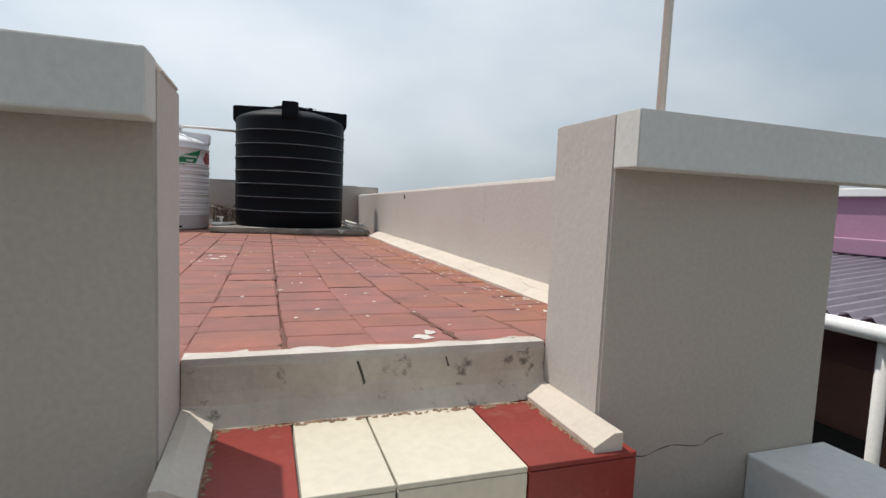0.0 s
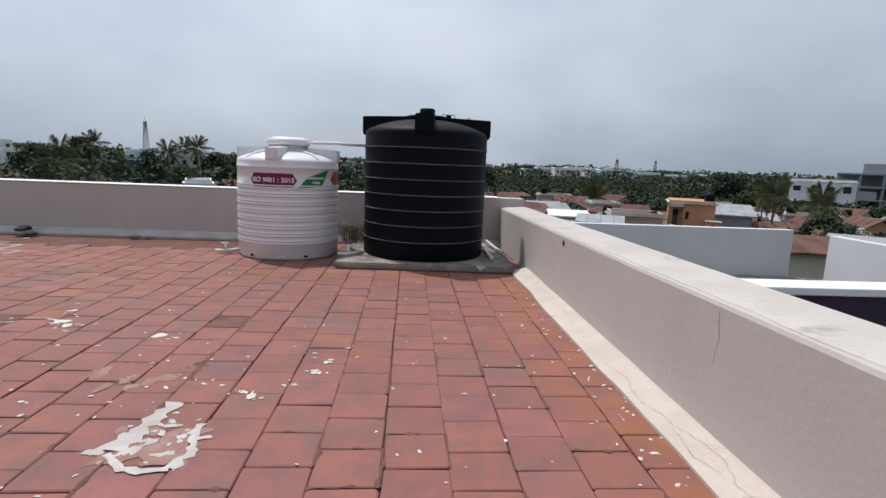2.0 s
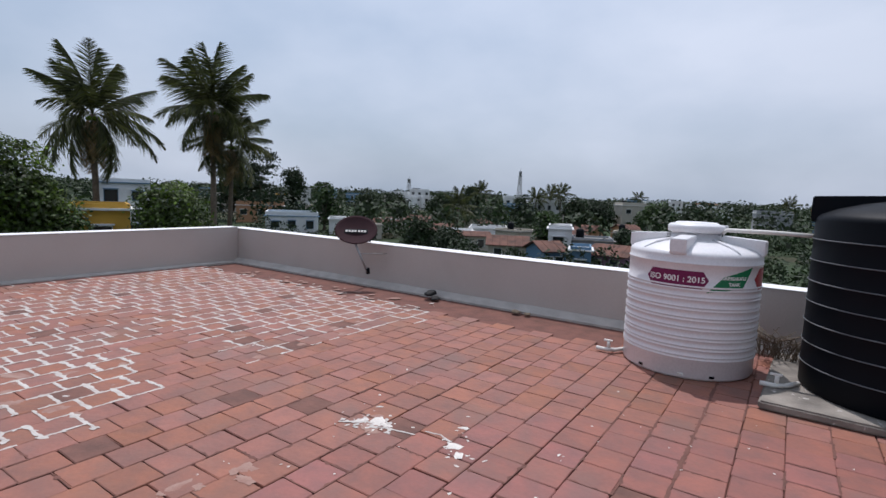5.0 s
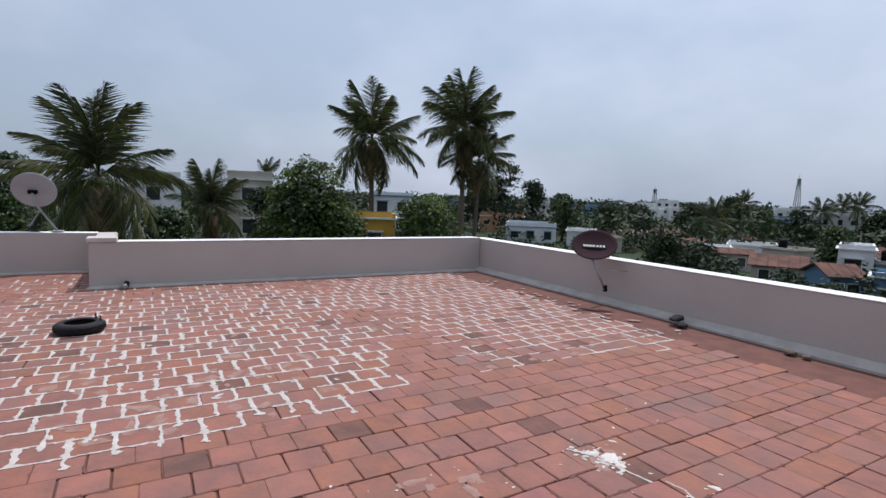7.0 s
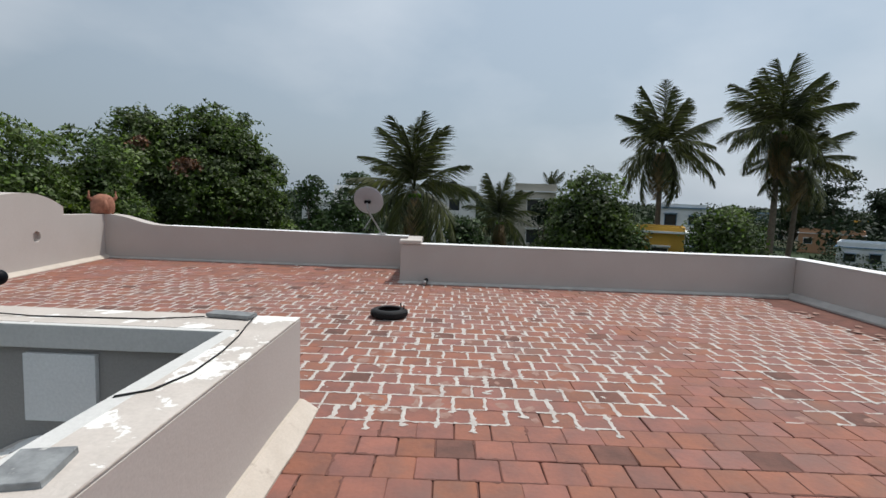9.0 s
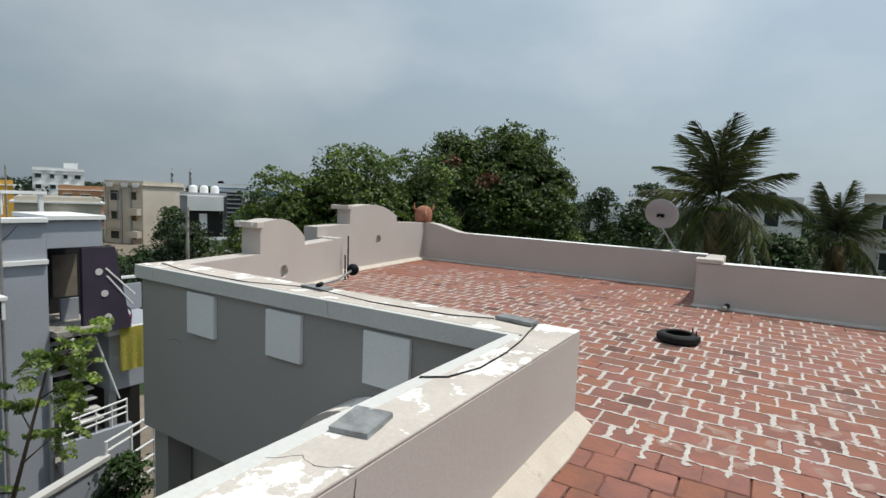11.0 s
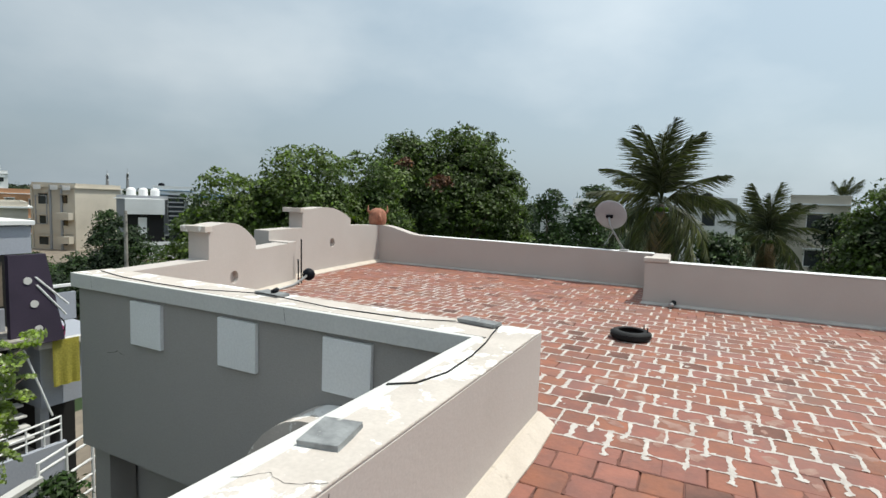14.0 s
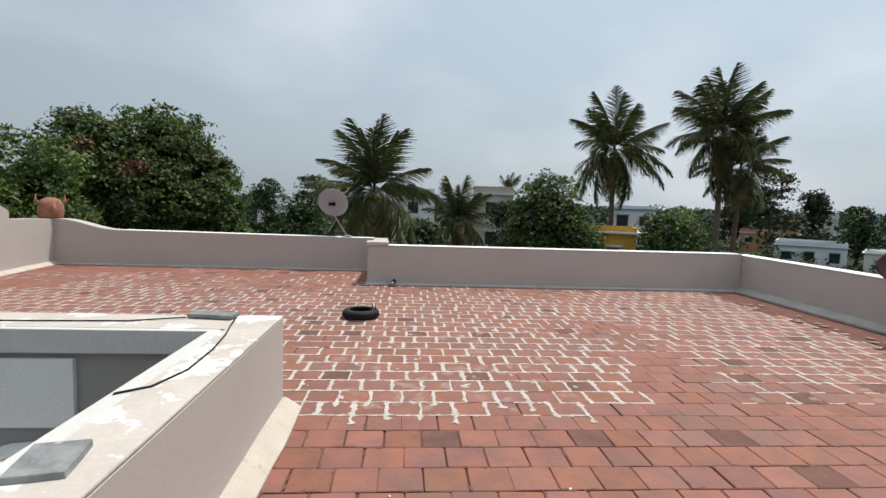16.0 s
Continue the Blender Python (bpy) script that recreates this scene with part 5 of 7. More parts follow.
palm("coconut palm with grey-green fronds beyond the west wall", polar(93.8, 26), 1.65, 3, 0.93, (0.5, 0.4), 30, 6, 8)
palm("small young palm with drooping fronds among trees", polar(84.3, 34), 0.05, 8, 0.74, (0.1, 0.0), 26, 14, 8)
palm("tall coconut palm with dark drooping fronds", polar(68.1, 40), 5.5, 14, 1.06, (0.8, -0.5), 33, 8)
palm("tall coconut palm with dark drooping fronds", polar(58.1, 38), 6.3, 21, 1.0, (-0.9, 0.6), 34, 9)
palm("lower coconut palm behind the tall one", polar(56.4, 39.5), 4.2, 27, 0.85, (0.7, 0.2), 26, 5)
palm("young palm on open ground beyond the east roofs", polar(-20.6, 85), -3.6, 31, 0.9, (0, 0), 16, 0, 10)
palm("young palm on open ground beyond the east roofs", polar(-36.4, 68), -1.3, 35, 0.4, (0, 0), 16, 0, 0)
for a, d, z, s in ((24.0, 150, 0.6, 41), (22.6, 155, 1.8, 42), (21.4, 149, 2.2, 43), (30.0, 150, 2.2, 44), (79.0, 120, 5.0, 45), (13.5, 240, 2.5, 46), (0.4, 200, 1.2, 48), (32.5, 90, -0.8, 49)):
    palm("distant palm above the tree line", polar(a, d), z, s, 1.0, (0, 0), 16, 0)

palm("young palm among the eastern roofs", polar(-37.4, 62), -1.0, 36, 0.6, (0, 0), 18, 2, 5)
palm("young palm among the eastern roofs", polar(-41.0, 60), -1.6, 38, 0.6, (0, 0), 18, 2, 5)

BIG_TREE = round_tree("broad dense dark green tree rising beyond the southwest corner", polar(114.4, 36), 6.5, 12.0, LEAF_MID, 51, 60000, 0.15, 55, (0.08, 0.14), base=-1.5)
round_tree("broad dense dark green tree rising beyond the southwest corner", polar(120.6, 35), 5.7, 9.0, LEAF_MID, 151, 34000, 0.15, 36, (0.09, 0.15), base=-1.5)
round_tree("dark green tree at the big tree's edge", polar(109.8, 36), 3.6, 5.0, LEAF_MID, 152, 16000, 0.15, 22, (0.1, 0.16), base=-2)
round_tree("leafy bright green tree beyond the southwest corner", polar(131.5, 22.5), 3.4, 8.2, LEAF, 52, 40000, 0.105, 40, (0.09, 0.15), base=-2.0)
round_tree("leafy bright green tree beyond the southwest corner", polar(125.5, 25), 3.5, 7.6, LEAF, 53, 30000, 0.11, 30, (0.1, 0.16), base=-2.0)
round_tree("leafy bright green tree beyond the southwest corner", polar(139.3, 23), 2.3, 6.2, LEAF, 54, 22000, 0.11, 26, (0.1, 0.16), base=-2.5)
dry_patch(BIG_TREE, polar(116.9, 29.8, 2.4), 0.55, 201)
dry_patch(BIG_TREE, polar(121.0, 30.5, 3.6), 0.25, 202)
round_tree("small dark tree beside a white house", polar(104.9, 43), 2.6, 5.0, LEAF_DARK, 55, 9000, 0.17, 18, base=-5)
round_tree("dark tree behind the white house", polar(100.2, 62), 4.0, 6.5, LEAF_DARK, 56, 9000, 0.2, 18, base=-5)
round_tree("dark bush below the west dish", polar(101.0, 33), 1.6, 5.0, LEAF_DARK, 57, 14000, 0.14, 18, base=-4)
round_tree("round dark green tree beyond the west wall", polar(74.9, 34), 3.3, 8.6, LEAF_MID, 58, 36000, 0.14, 36, (0.09, 0.16), base=-3)
round_tree("low dark green tree beneath the tall palms", polar(61.9, 31), 1.3, 6.6, LEAF_MID, 59, 24000, 0.13, 24, (0.1, 0.17), base=-4)
round_tree("low dark green tree beneath the young palm", polar(88.5, 30), 0.3, 4.5, LEAF_DARK, 60, 9000, 0.14, 12, base=-4)
for a, d, top, w, s in ((53.6, 130, 10.6, 17, 61), (56.5, 126, 8.2, 13, 62), (50.4, 140, 6.0, 10, 63), (47.1, 100, 2.5, 7.5, 64), (36.6, 60, -1.8, 6.5, 65), (33.5, 62, -2.6, 6, 66), (31.0, 160, 3.6, 8, 67),
                        (22.6, 70, -0.6, 5.4, 68), (42.5, 110, 1.4, 8, 69), (39.5, 130, 1.0, 9, 70), (34.4, 130, 1.4, 10, 71), (28.5, 120, 0.6, 8, 72), (25.5, 130, 1.0, 9, 73), (19.8, 120, 0.8, 9, 74),
                        (17.5, 140, 1.0, 12, 75), (11.5, 130, 1.4, 12, 76), (8.0, 120, 1.2, 12, 77), (-33.0, 110, 1.0, 9, 78), (-35.4, 85, -0.6, 6, 79), (-5, 120, 0.4, 12, 80), (-8.5, 140, 0.8, 12, 81), (-41.5, 56, -2.2, 4.5, 82),
                        (148.5, 37, -0.4, 5.0, 83), (141.5, 36, 0.4, 5.0, 84), (-43.0, 50, -2.5, 4.0, 85), (152, 34, -3.2, 6.0, 86), (146, 30, -3.2, 6, 87), (70.5, 33, -0.3, 5.0, 88), (79.5, 45, 1.4, 4.0, 89), (14.3, 72, -2.6, 5.0, 90), (35, 40, -3.6, 6.0, 91)):
    round_tree("dark green tree in the distance", polar(a, d), top, w, LEAF_FAR if s % 4 else LEAF_DARK, s, int(4200 + 160 * w), 0.0022 * d + 0.08, 16, (0.1, 0.18), base=GROUND_Z + 1)


def far_woods():
    """The far belt of trees and scrub."""
    rng = np.random.default_rng(91)
    t = thing("woods", "belt of dark trees and scrub toward the horizon", "woods", kind="stuff")
    lobes_near, lobes_far = [], []
    for i in range(900):
        az = rng.uniform(-75, 185)
        d = 75 + 420 * rng.random() ** 0.8
        if (-26 < az < -9 and 92 < d < 152) or (-35 < az < -8 and d < 92) or (-48 < az < -36 and d < 150):
            continue
        p = polar(az, d)
        w = rng.uniform(2.5, 5.5) * (1 + d / 500)
        top = rng.uniform(3.5, 7.5)
        lobes_far.append(((p.x, p.y, GROUND_Z + top * 0.5), (w, w, top * 0.55)))
    for i in range(900):
        az = rng.uniform(-60, 110)
        d = 34 + 110 * rng.random()
        if (-26 < az < -9 and 104 < d < 152) or (-35 < az < -8 and d < 68):
            continue
        p = polar(az, d)
        w = rng.uniform(1.0, 2.2)
        lobes_near.append(((p.x, p.y, GROUND_Z + 0.7), (w, w, rng.uniform(0.8, 2.6))))
    leaf_cloud("far_crowns", lobes_far, 210000, 0.66, LEAF_FAR, t, 92)
    leaf_cloud("scrub", lobes_near, 120000, 0.28, LEAF_FAR, t, 93)
    lob = []
    belt = []
    for i in range(520):
        az = rng.uniform(-50, -4)
        d = rng.choice([rng.uniform(93, 106), rng.uniform(150, 300), rng.uniform(150, 300)])
        p = polar(az, d)
        w = rng.uniform(2.0, 4.5)
        belt.append(((p.x, p.y, GROUND_Z + 0.8), (w * 1.4, w * 1.4, rng.uniform(1.2, 3.4))))
    leaf_cloud("scrub_belt", belt, 110000, 0.42, LEAF_FAR, t, 95)
    for i in range(700):
        az = rng.uniform(-80, 190)
        d = rng.uniform(480, 900)
        p = polar(az, d)
        lob.append(((p.x, p.y, GROUND_Z + 3), (16, 16, rng.uniform(4, 9))))
    leaf_cloud("horizon_crowns", lob, 80000, 2.0, LEAF_FAR, t, 94)


far_woods()


def moringa():
    """The feathery tree beside the stair: forked stems, twigs and pinnate sprays."""
    rng = np.random.default_rng(7)
    t = thing("drumstick_tree", "feathery bright green tree with small round leaflets beside the stair", "tree", pose(0, 0, 0))
    base = polar(166.5, 7.2, GROUND_Z)
    bm = bmesh.new()
    tips = []

    def limb(a, b, r0, r1, sag=0.15):
        mid = (a + b) / 2 + Vector((0, 0, -sag))
        tube([a, mid, b], r0, 6, taper=r1, bm=bm)
    fork = Vector((base.x, base.y, -4.2))
    tube([base, Vector((base.x + 0.1, base.y, -5.2)), fork], 0.10, 10, taper=0.07, bm=bm)
    mains = [polar(169.2, 7.9, 2.75), polar(173.8, 7.0, 1.0), polar(175.6, 7.0, 2.6), polar(177.5, 6.8, 3.2), polar(178.5, 6.4, 1.6), polar(163.5, 6.6, -0.4), polar(159.0, 6.5, -0.35), polar(170.0, 6.2, -0.6), polar(176.0, 6.0, -1.2),
             polar(172.0, 6.2, -1.6), polar(171.5, 6.0, -2.2), polar(176.0, 6.0, -2.4), polar(181.0, 6.6, 0.2), polar(172.0, 6.6, 0.3), polar(168.5, 6.6, -1.9), polar(168, 6.8, 0.1), polar(174.0, 6.4, -0.3), polar(170.0, 6.8, 0.9), polar(175.5, 6.2, 0.4)]
    for k, m in enumerate(mains):
        limb(fork, m, 0.045, 0.008)
        n = (11 if k < 5 else 7) if k else 15
        for j in range(n):
            u = 0.42 + 0.58 * (j + 0.5) / n if k else 0.5 + 0.5 * (j + 0.5) / n
            p = fork.lerp(m, u) + Vector((0, 0, -0.15 * 4 * u * (1 - u)))
            spread = (0.66 if k else 0.62) * (1.15 - 0.5 * u)
            a = rng.uniform(0, 6.283)
            q = p + Vector((spread * math.cos(a), spread * math.sin(a), 0.12 + 0.25 * rng.random()))
            limb(p, q, 0.010, 0.004, 0.02)
            tips.append((p, q))
        tips.append((fork.lerp(m, 0.85), m))
    part("trunk", bm, BARK, t, smooth=True)
    V, F = [], []

    def spray(p, d, length):
        d = d / (np.linalg.norm(d) + 1e-9)
        s = np.cross(d, (0, 0, 1.0))
        s /= np.linalg.norm(s) + 1e-9
        up = np.cross(s, d)
        nb = 5
        for i in range(nb):
            for side in (-1, 1):
                u = 0.25 + 0.75 * i / nb
                root = p + d * length * u - np.array([0, 0, 0.5 * length * u * u])
                bd = d * 0.6 + s * side * 0.85 + np.array([0, 0, -0.25])
                bd /= np.linalg.norm(bd)
                bl = length * 0.55 * (1.1 - u * 0.7)
                for j in range(5):
                    for s2 in (-1, 1):
                        q = root + bd * bl * (j + 0.6) / 5 + s2 * 0.017 * (d * 0.8 - s * side * 0.3)
                        n = up + rng.normal(size=3) * 0.6
                        n /= np.linalg.norm(n)
                        a = np.cross(n, bd)
                        a /= np.linalg.norm(a) + 1e-9
                        b2 = np.cross(n, a)
                        L = 0.024 * (0.7 + 0.7 * rng.random())
                        W = 0.0165
                        k = len(V)
                        V.extend([tuple(q - a * L), tuple(q + b2 * W), tuple(q + a * L), tuple(q - b2 * W)])
                        F.append((k, k + 1, k + 2, k + 3))
    for p, q in tips:
        p, q = np.array(p), np.array(q)
        for i in range(7):
            u = 0.35 + 0.65 * rng.random()
            pos = p + (q - p) * u
            d = (q - p) / (np.linalg.norm(q - p) + 1e-9) * 0.5 + rng.normal(size=3) * np.array([1, 1, 0.7])
            spray(pos, d, rng.uniform(0.20, 0.36))
    ob = joined("foliage", V, F, LEAF_LIGHT, t)
    tagged(ob, kind="stuff")


moringa()
round_tree("leafy shrub behind the drumstick tree", polar(172.5, 7.8), -0.9, 3.0, LEAF, 96, 9000, 0.075, 12, base=-4.5, category="shrub")
round_tree("leafy shrub at the foot of the lilac-grey house", Vector((-5.40, -7.75, 0)), -3.72, 1.25, LEAF_DARK, 97, 3500, 0.07, 9, base=-5.4, category="shrub")
round_tree("broad-leaved shrub by the grey wall", polar(160.0, 7.4), -3.35, 1.4, LEAF, 98, 700, 0.20, 7, base=-5.2, category="shrub")
round_tree("leafy shrub beside the grey wall", polar(166.0, 7.6), -2.9, 2.2, LEAF, 99, 5000, 0.09, 9, base=-5.6, category="shrub")

# ---- houses and the town ----
def window(parent, x, y, z, w, h, glass=GLASS_DARK, frame=WHITE, ledge=True):
    """A window in a wall that faces -y: dark pane set in, a frame proud of it, a shade ledge above."""
    wd = new("window")
    wd.parent = parent
    part("pane", box(x - w / 2, x + w / 2, y - 0.02, y + 0.02, z - h / 2, z + h / 2), glass, wd)
    bm = box(x - w / 2 - 0.06, x - w / 2, y - 0.06, y + 0.01, z - h / 2 - 0.06, z + h / 2 + 0.06)
    box(x + w / 2, x + w / 2 + 0.06, y - 0.06, y + 0.01, z - h / 2 - 0.06, z + h / 2 + 0.06, bm=bm)
    box(x - w / 2, x + w / 2, y - 0.06, y + 0.01, z + h / 2, z + h / 2 + 0.06, bm=bm)
    box(x - w / 2, x + w / 2, y - 0.06, y + 0.01, z - h / 2 - 0.06, z - h / 2, bm=bm)
    part("frame", bm, frame, wd)
    if ledge:
        part("sunshade", box(x - w / 2 - 0.15, x + w / 2 + 0.15, y - 0.45, y - 0.001, z + h / 2 + 0.10, z + h / 2 + 0.18), frame, wd)
    return wd


def house(label, az, dist, w, dep, ztop, material, seed=0, turn=0.0, trim=WHITE, parapet=0.7, tank=0, stair_room=False, ground=None):
    """A flat-roofed house of upright storeys; its front faces the roof terrace, turned by turn."""
    rng = random.Random(seed * 7 + int(dist))
    g = GROUND_Z if ground is None else ground
    c = polar(az, dist, g)
    t = thing("house", label, "house", pose(c.x, c.y, g, 0, 0, az + turn))
    h = ztop - g
    roof = h - parapet
    part("wall", box(-w / 2, w / 2, 0, dep, 0, roof - 0.12), material, t)
    part("roof", box(-w / 2 - 0.25, w / 2 + 0.25, -0.25, dep + 0.25, roof - 0.12, roof), trim, t)
    bm = box(-w / 2, w / 2, 0, 0.15, roof + 0.001, h)
    box(-w / 2, w / 2, dep - 0.15, dep, roof + 0.001, h, bm=bm)
    box(-w / 2, -w / 2 + 0.15, 0.15, dep - 0.15, roof + 0.001, h, bm=bm)
    box(w / 2 - 0.15, w / 2, 0.15, dep - 0.15, roof + 0.001, h, bm=bm)
    part("parapet", bm, material, t)
    n = max(1, round(roof / 3.1))
    cols = max(1, int(w / 2.6))
    for s in range(n):
        z = roof - 1.55 - s * roof / n
        for k in range(cols):
            x = -w / 2 + w * (k + 0.5) / cols + rng.uniform(-0.2, 0.2)
            window(t, x, 0, z, rng.choice((0.9, 1.2, 1.3)), rng.choice((1.0, 1.3)), frame=trim)
        if s:
            part("band", box(-w / 2 - 0.04, w / 2 + 0.04, -0.08, -0.001, z - 1.75 + 0.0, z - 1.63), trim, t)
    if stair_room:
        part("stair_room", box(w * 0.1, w * 0.38, dep * 0.3, dep * 0.7, roof + 0.001, roof + 2.2), material, t)
    for k in range(tank):
        x = -w * 0.3 + 1.3 * k
        part("roof_tank", moved(lathe([(0.5, roof + 0.001), (0.52, roof + 0.1), (0.52, roof + 0.95), (0.4, roof + 1.15), (0.15, roof + 1.25)], 16), (x, dep * 0.6, 0)), BLACK_PLASTIC, t, "black roof tank")
    return t


def moved(bm, d):
    for v in bm.verts:
        v.co += Vector(d)
    return bm


def low_house(label, az, dist, w, dep, z_eave, rise, roof_mat, wall_mat, turn=0.0):
    """A single-storey house with a two-sided pitched roof."""
    c = polar(az, dist, GROUND_Z)
    t = thing("house", label, "house", pose(c.x, c.y, GROUND_Z, 0, 0, az + turn))
    h = z_eave - GROUND_Z
    part("wall", box(-w / 2, w / 2, 0, dep, 0, h), wall_mat, t)
    bm = bmesh.new()
    o = 0.35
    pr = [(-o, h + 0.002), (dep / 2, h + rise), (dep + o, h + 0.002), (dep + o, h + 0.12), (dep / 2, h + rise + 0.13), (-o, h + 0.12)]
    a = [bm.verts.new((-w / 2 - o, y, z)) for y, z in pr]
    b = [bm.verts.new((w / 2 + o, y, z)) for y, z in pr]
    for i in range(6):
        bm.faces.new((a[i], a[(i + 1) % 6], b[(i + 1) % 6], b[i]))
    bm.faces.new((a[0], a[1], a[4], a[5]))
    bm.faces.new((a[1], a[2], a[3], a[4]))
    bm.faces.new((b[0], b[1], b[4], b[5]))
    bm.faces.new((b[1], b[2], b[3], b[4]))
    bmesh.ops.recalc_face_normals(bm, faces=bm.faces)
    part("roof", bm, roof_mat, t)
    # ridged courses of the roof
    bm = bmesh.new()
    k = int(w / 0.9)
    for i in range(k):
        x = -w / 2 + (i + 0.5) * w / k
        tube([(x, -o, h + 0.125), (x, dep / 2, h + rise + 0.135)], 0.05, 4, bm=bm)
    tagged(part("roof_relief", bm, roof_mat, t), kind="stuff")
    part("gable", prism([(0.0, h), (dep, h), (dep / 2, h + rise - 0.02)], -w / 2, -w / 2 + 0.15, m=Matrix(((0, 0, 1, 0), (1, 0, 0, 0), (0, 1, 0, 0), (0, 0, 0, 1)))), wall_mat, t)
    part("gable", prism([(0.0, h), (dep, h), (dep / 2, h + rise - 0.02)], w / 2 - 0.15, w / 2, m=Matrix(((0, 0, 1, 0), (1, 0, 0, 0), (0, 1, 0, 0), (0, 0, 0, 1)))), wall_mat, t)
    for x in (-w * 0.25, w * 0.2):
        window(t, x, 0, h * 0.55, 0.9, 1.0, ledge=False)
    return t


# west and south-west
house("white flat-roofed house between trees beyond the west wall", 103.9, 50, 3.4, 8, 1.35, HOUSE_WHITE, 1)
house("white flat-roofed house between trees beyond the west wall", 101.2, 56, 2.6, 6, 2.35, HOUSE_WHITE, 2)
house("white house with red and blue bands beyond palms", 89.4, 60, 5.0, 3, 2.9, HOUSE_WHITE, 3, tank=2)
house("cream multi-storey house behind the young palm", 80.6, 52, 4.0, 2.5, 3.1, HOUSE_CREAM, 4)
house("yellow house with small windows under the tall palm", 67.8, 34.5, 2.9, 4, 0.08, HOUSE_YELLOW, 5, parapet=0.25)
house("white and blue house behind the tall palm", 65.8, 70, 5.2, 3, 1.7, HOUSE_WHITE, 6, trim=HOUSE_BLUE, parapet=0.4)
house("white slender house with a grey front among distant roofs", 49.6, 148, 5.5, 10, 1.6, HOUSE_WHITE, 7)
house("long white house with blue doors among distant roofs", 50.4, 95, 9.0, 8, -2.8, HOUSE_WHITE, 8, trim=HOUSE_BLUE)
house("pinkish cream house among distant roofs", 53.6, 120, 10, 9, -1.9, HOUSE_ORANGE, 9)
house("cream house among distant roofs", 55.4, 165, 14, 9, -0.6, HOUSE_CREAM, 10)
house("yellow ochre house among distant roofs", 51.6, 170, 6, 9, -0.5, HOUSE_YELLOW, 11)
house("long low white shed roof among trees", 39.2, 110, 7, 7, -4.2, HOUSE_WHITE, 12, parapet=0.3)
house("pale house topped with three black tanks", 36.8, 260, 10, 9, 3.4, HOUSE_WHITE, 13, tank=3)
low_house("low house with an orange clay roof", 26.8, 62, 4.6, 5, -4.6, 1.0, ROOF_TILE, HOUSE_CREAM)
low_house("low house with an orange clay roof", 21.6, 54, 2.6, 4, -4.2, 0.9, ROOF_TILE, HOUSE_BLUE, 30)
house("small white house with stepped parapets", 21.2, 64, 2.8, 5, -1.9, HOUSE_WHITE, 14, parapet=0.4)
house("blue house among low roofs", 18.9, 52, 2.0, 4, -3.3, HOUSE_BLUE, 15, parapet=0.3)
low_house("low house with a clay roof beyond the far wall", 16.2, 57, 4, 5, -4.6, 1.0, ROOF_TILE, HOUSE_PINK, -20)
house("blue painted house in the distance", 26.0, 150, 9, 8, -0.6, HOUSE_BLUE, 16, parapet=0.4)
house("dark red roofed house in the distance", 23.6, 155, 5, 8, 0.3, HOUSE_ORANGE, 17, parapet=0.4)
house("low white sheds among trees", 32.5, 78, 5, 5, -4.0, HOUSE_WHITE, 18, parapet=0.3)
house("low white sheds among trees", 29.0, 84, 6, 5, -3.6, HOUSE_WHITE, 19, parapet=0.3)
house("low white house among trees", 45.0, 92, 5, 5, -3.4, HOUSE_WHITE, 20, parapet=0.3)
# east of the tanks


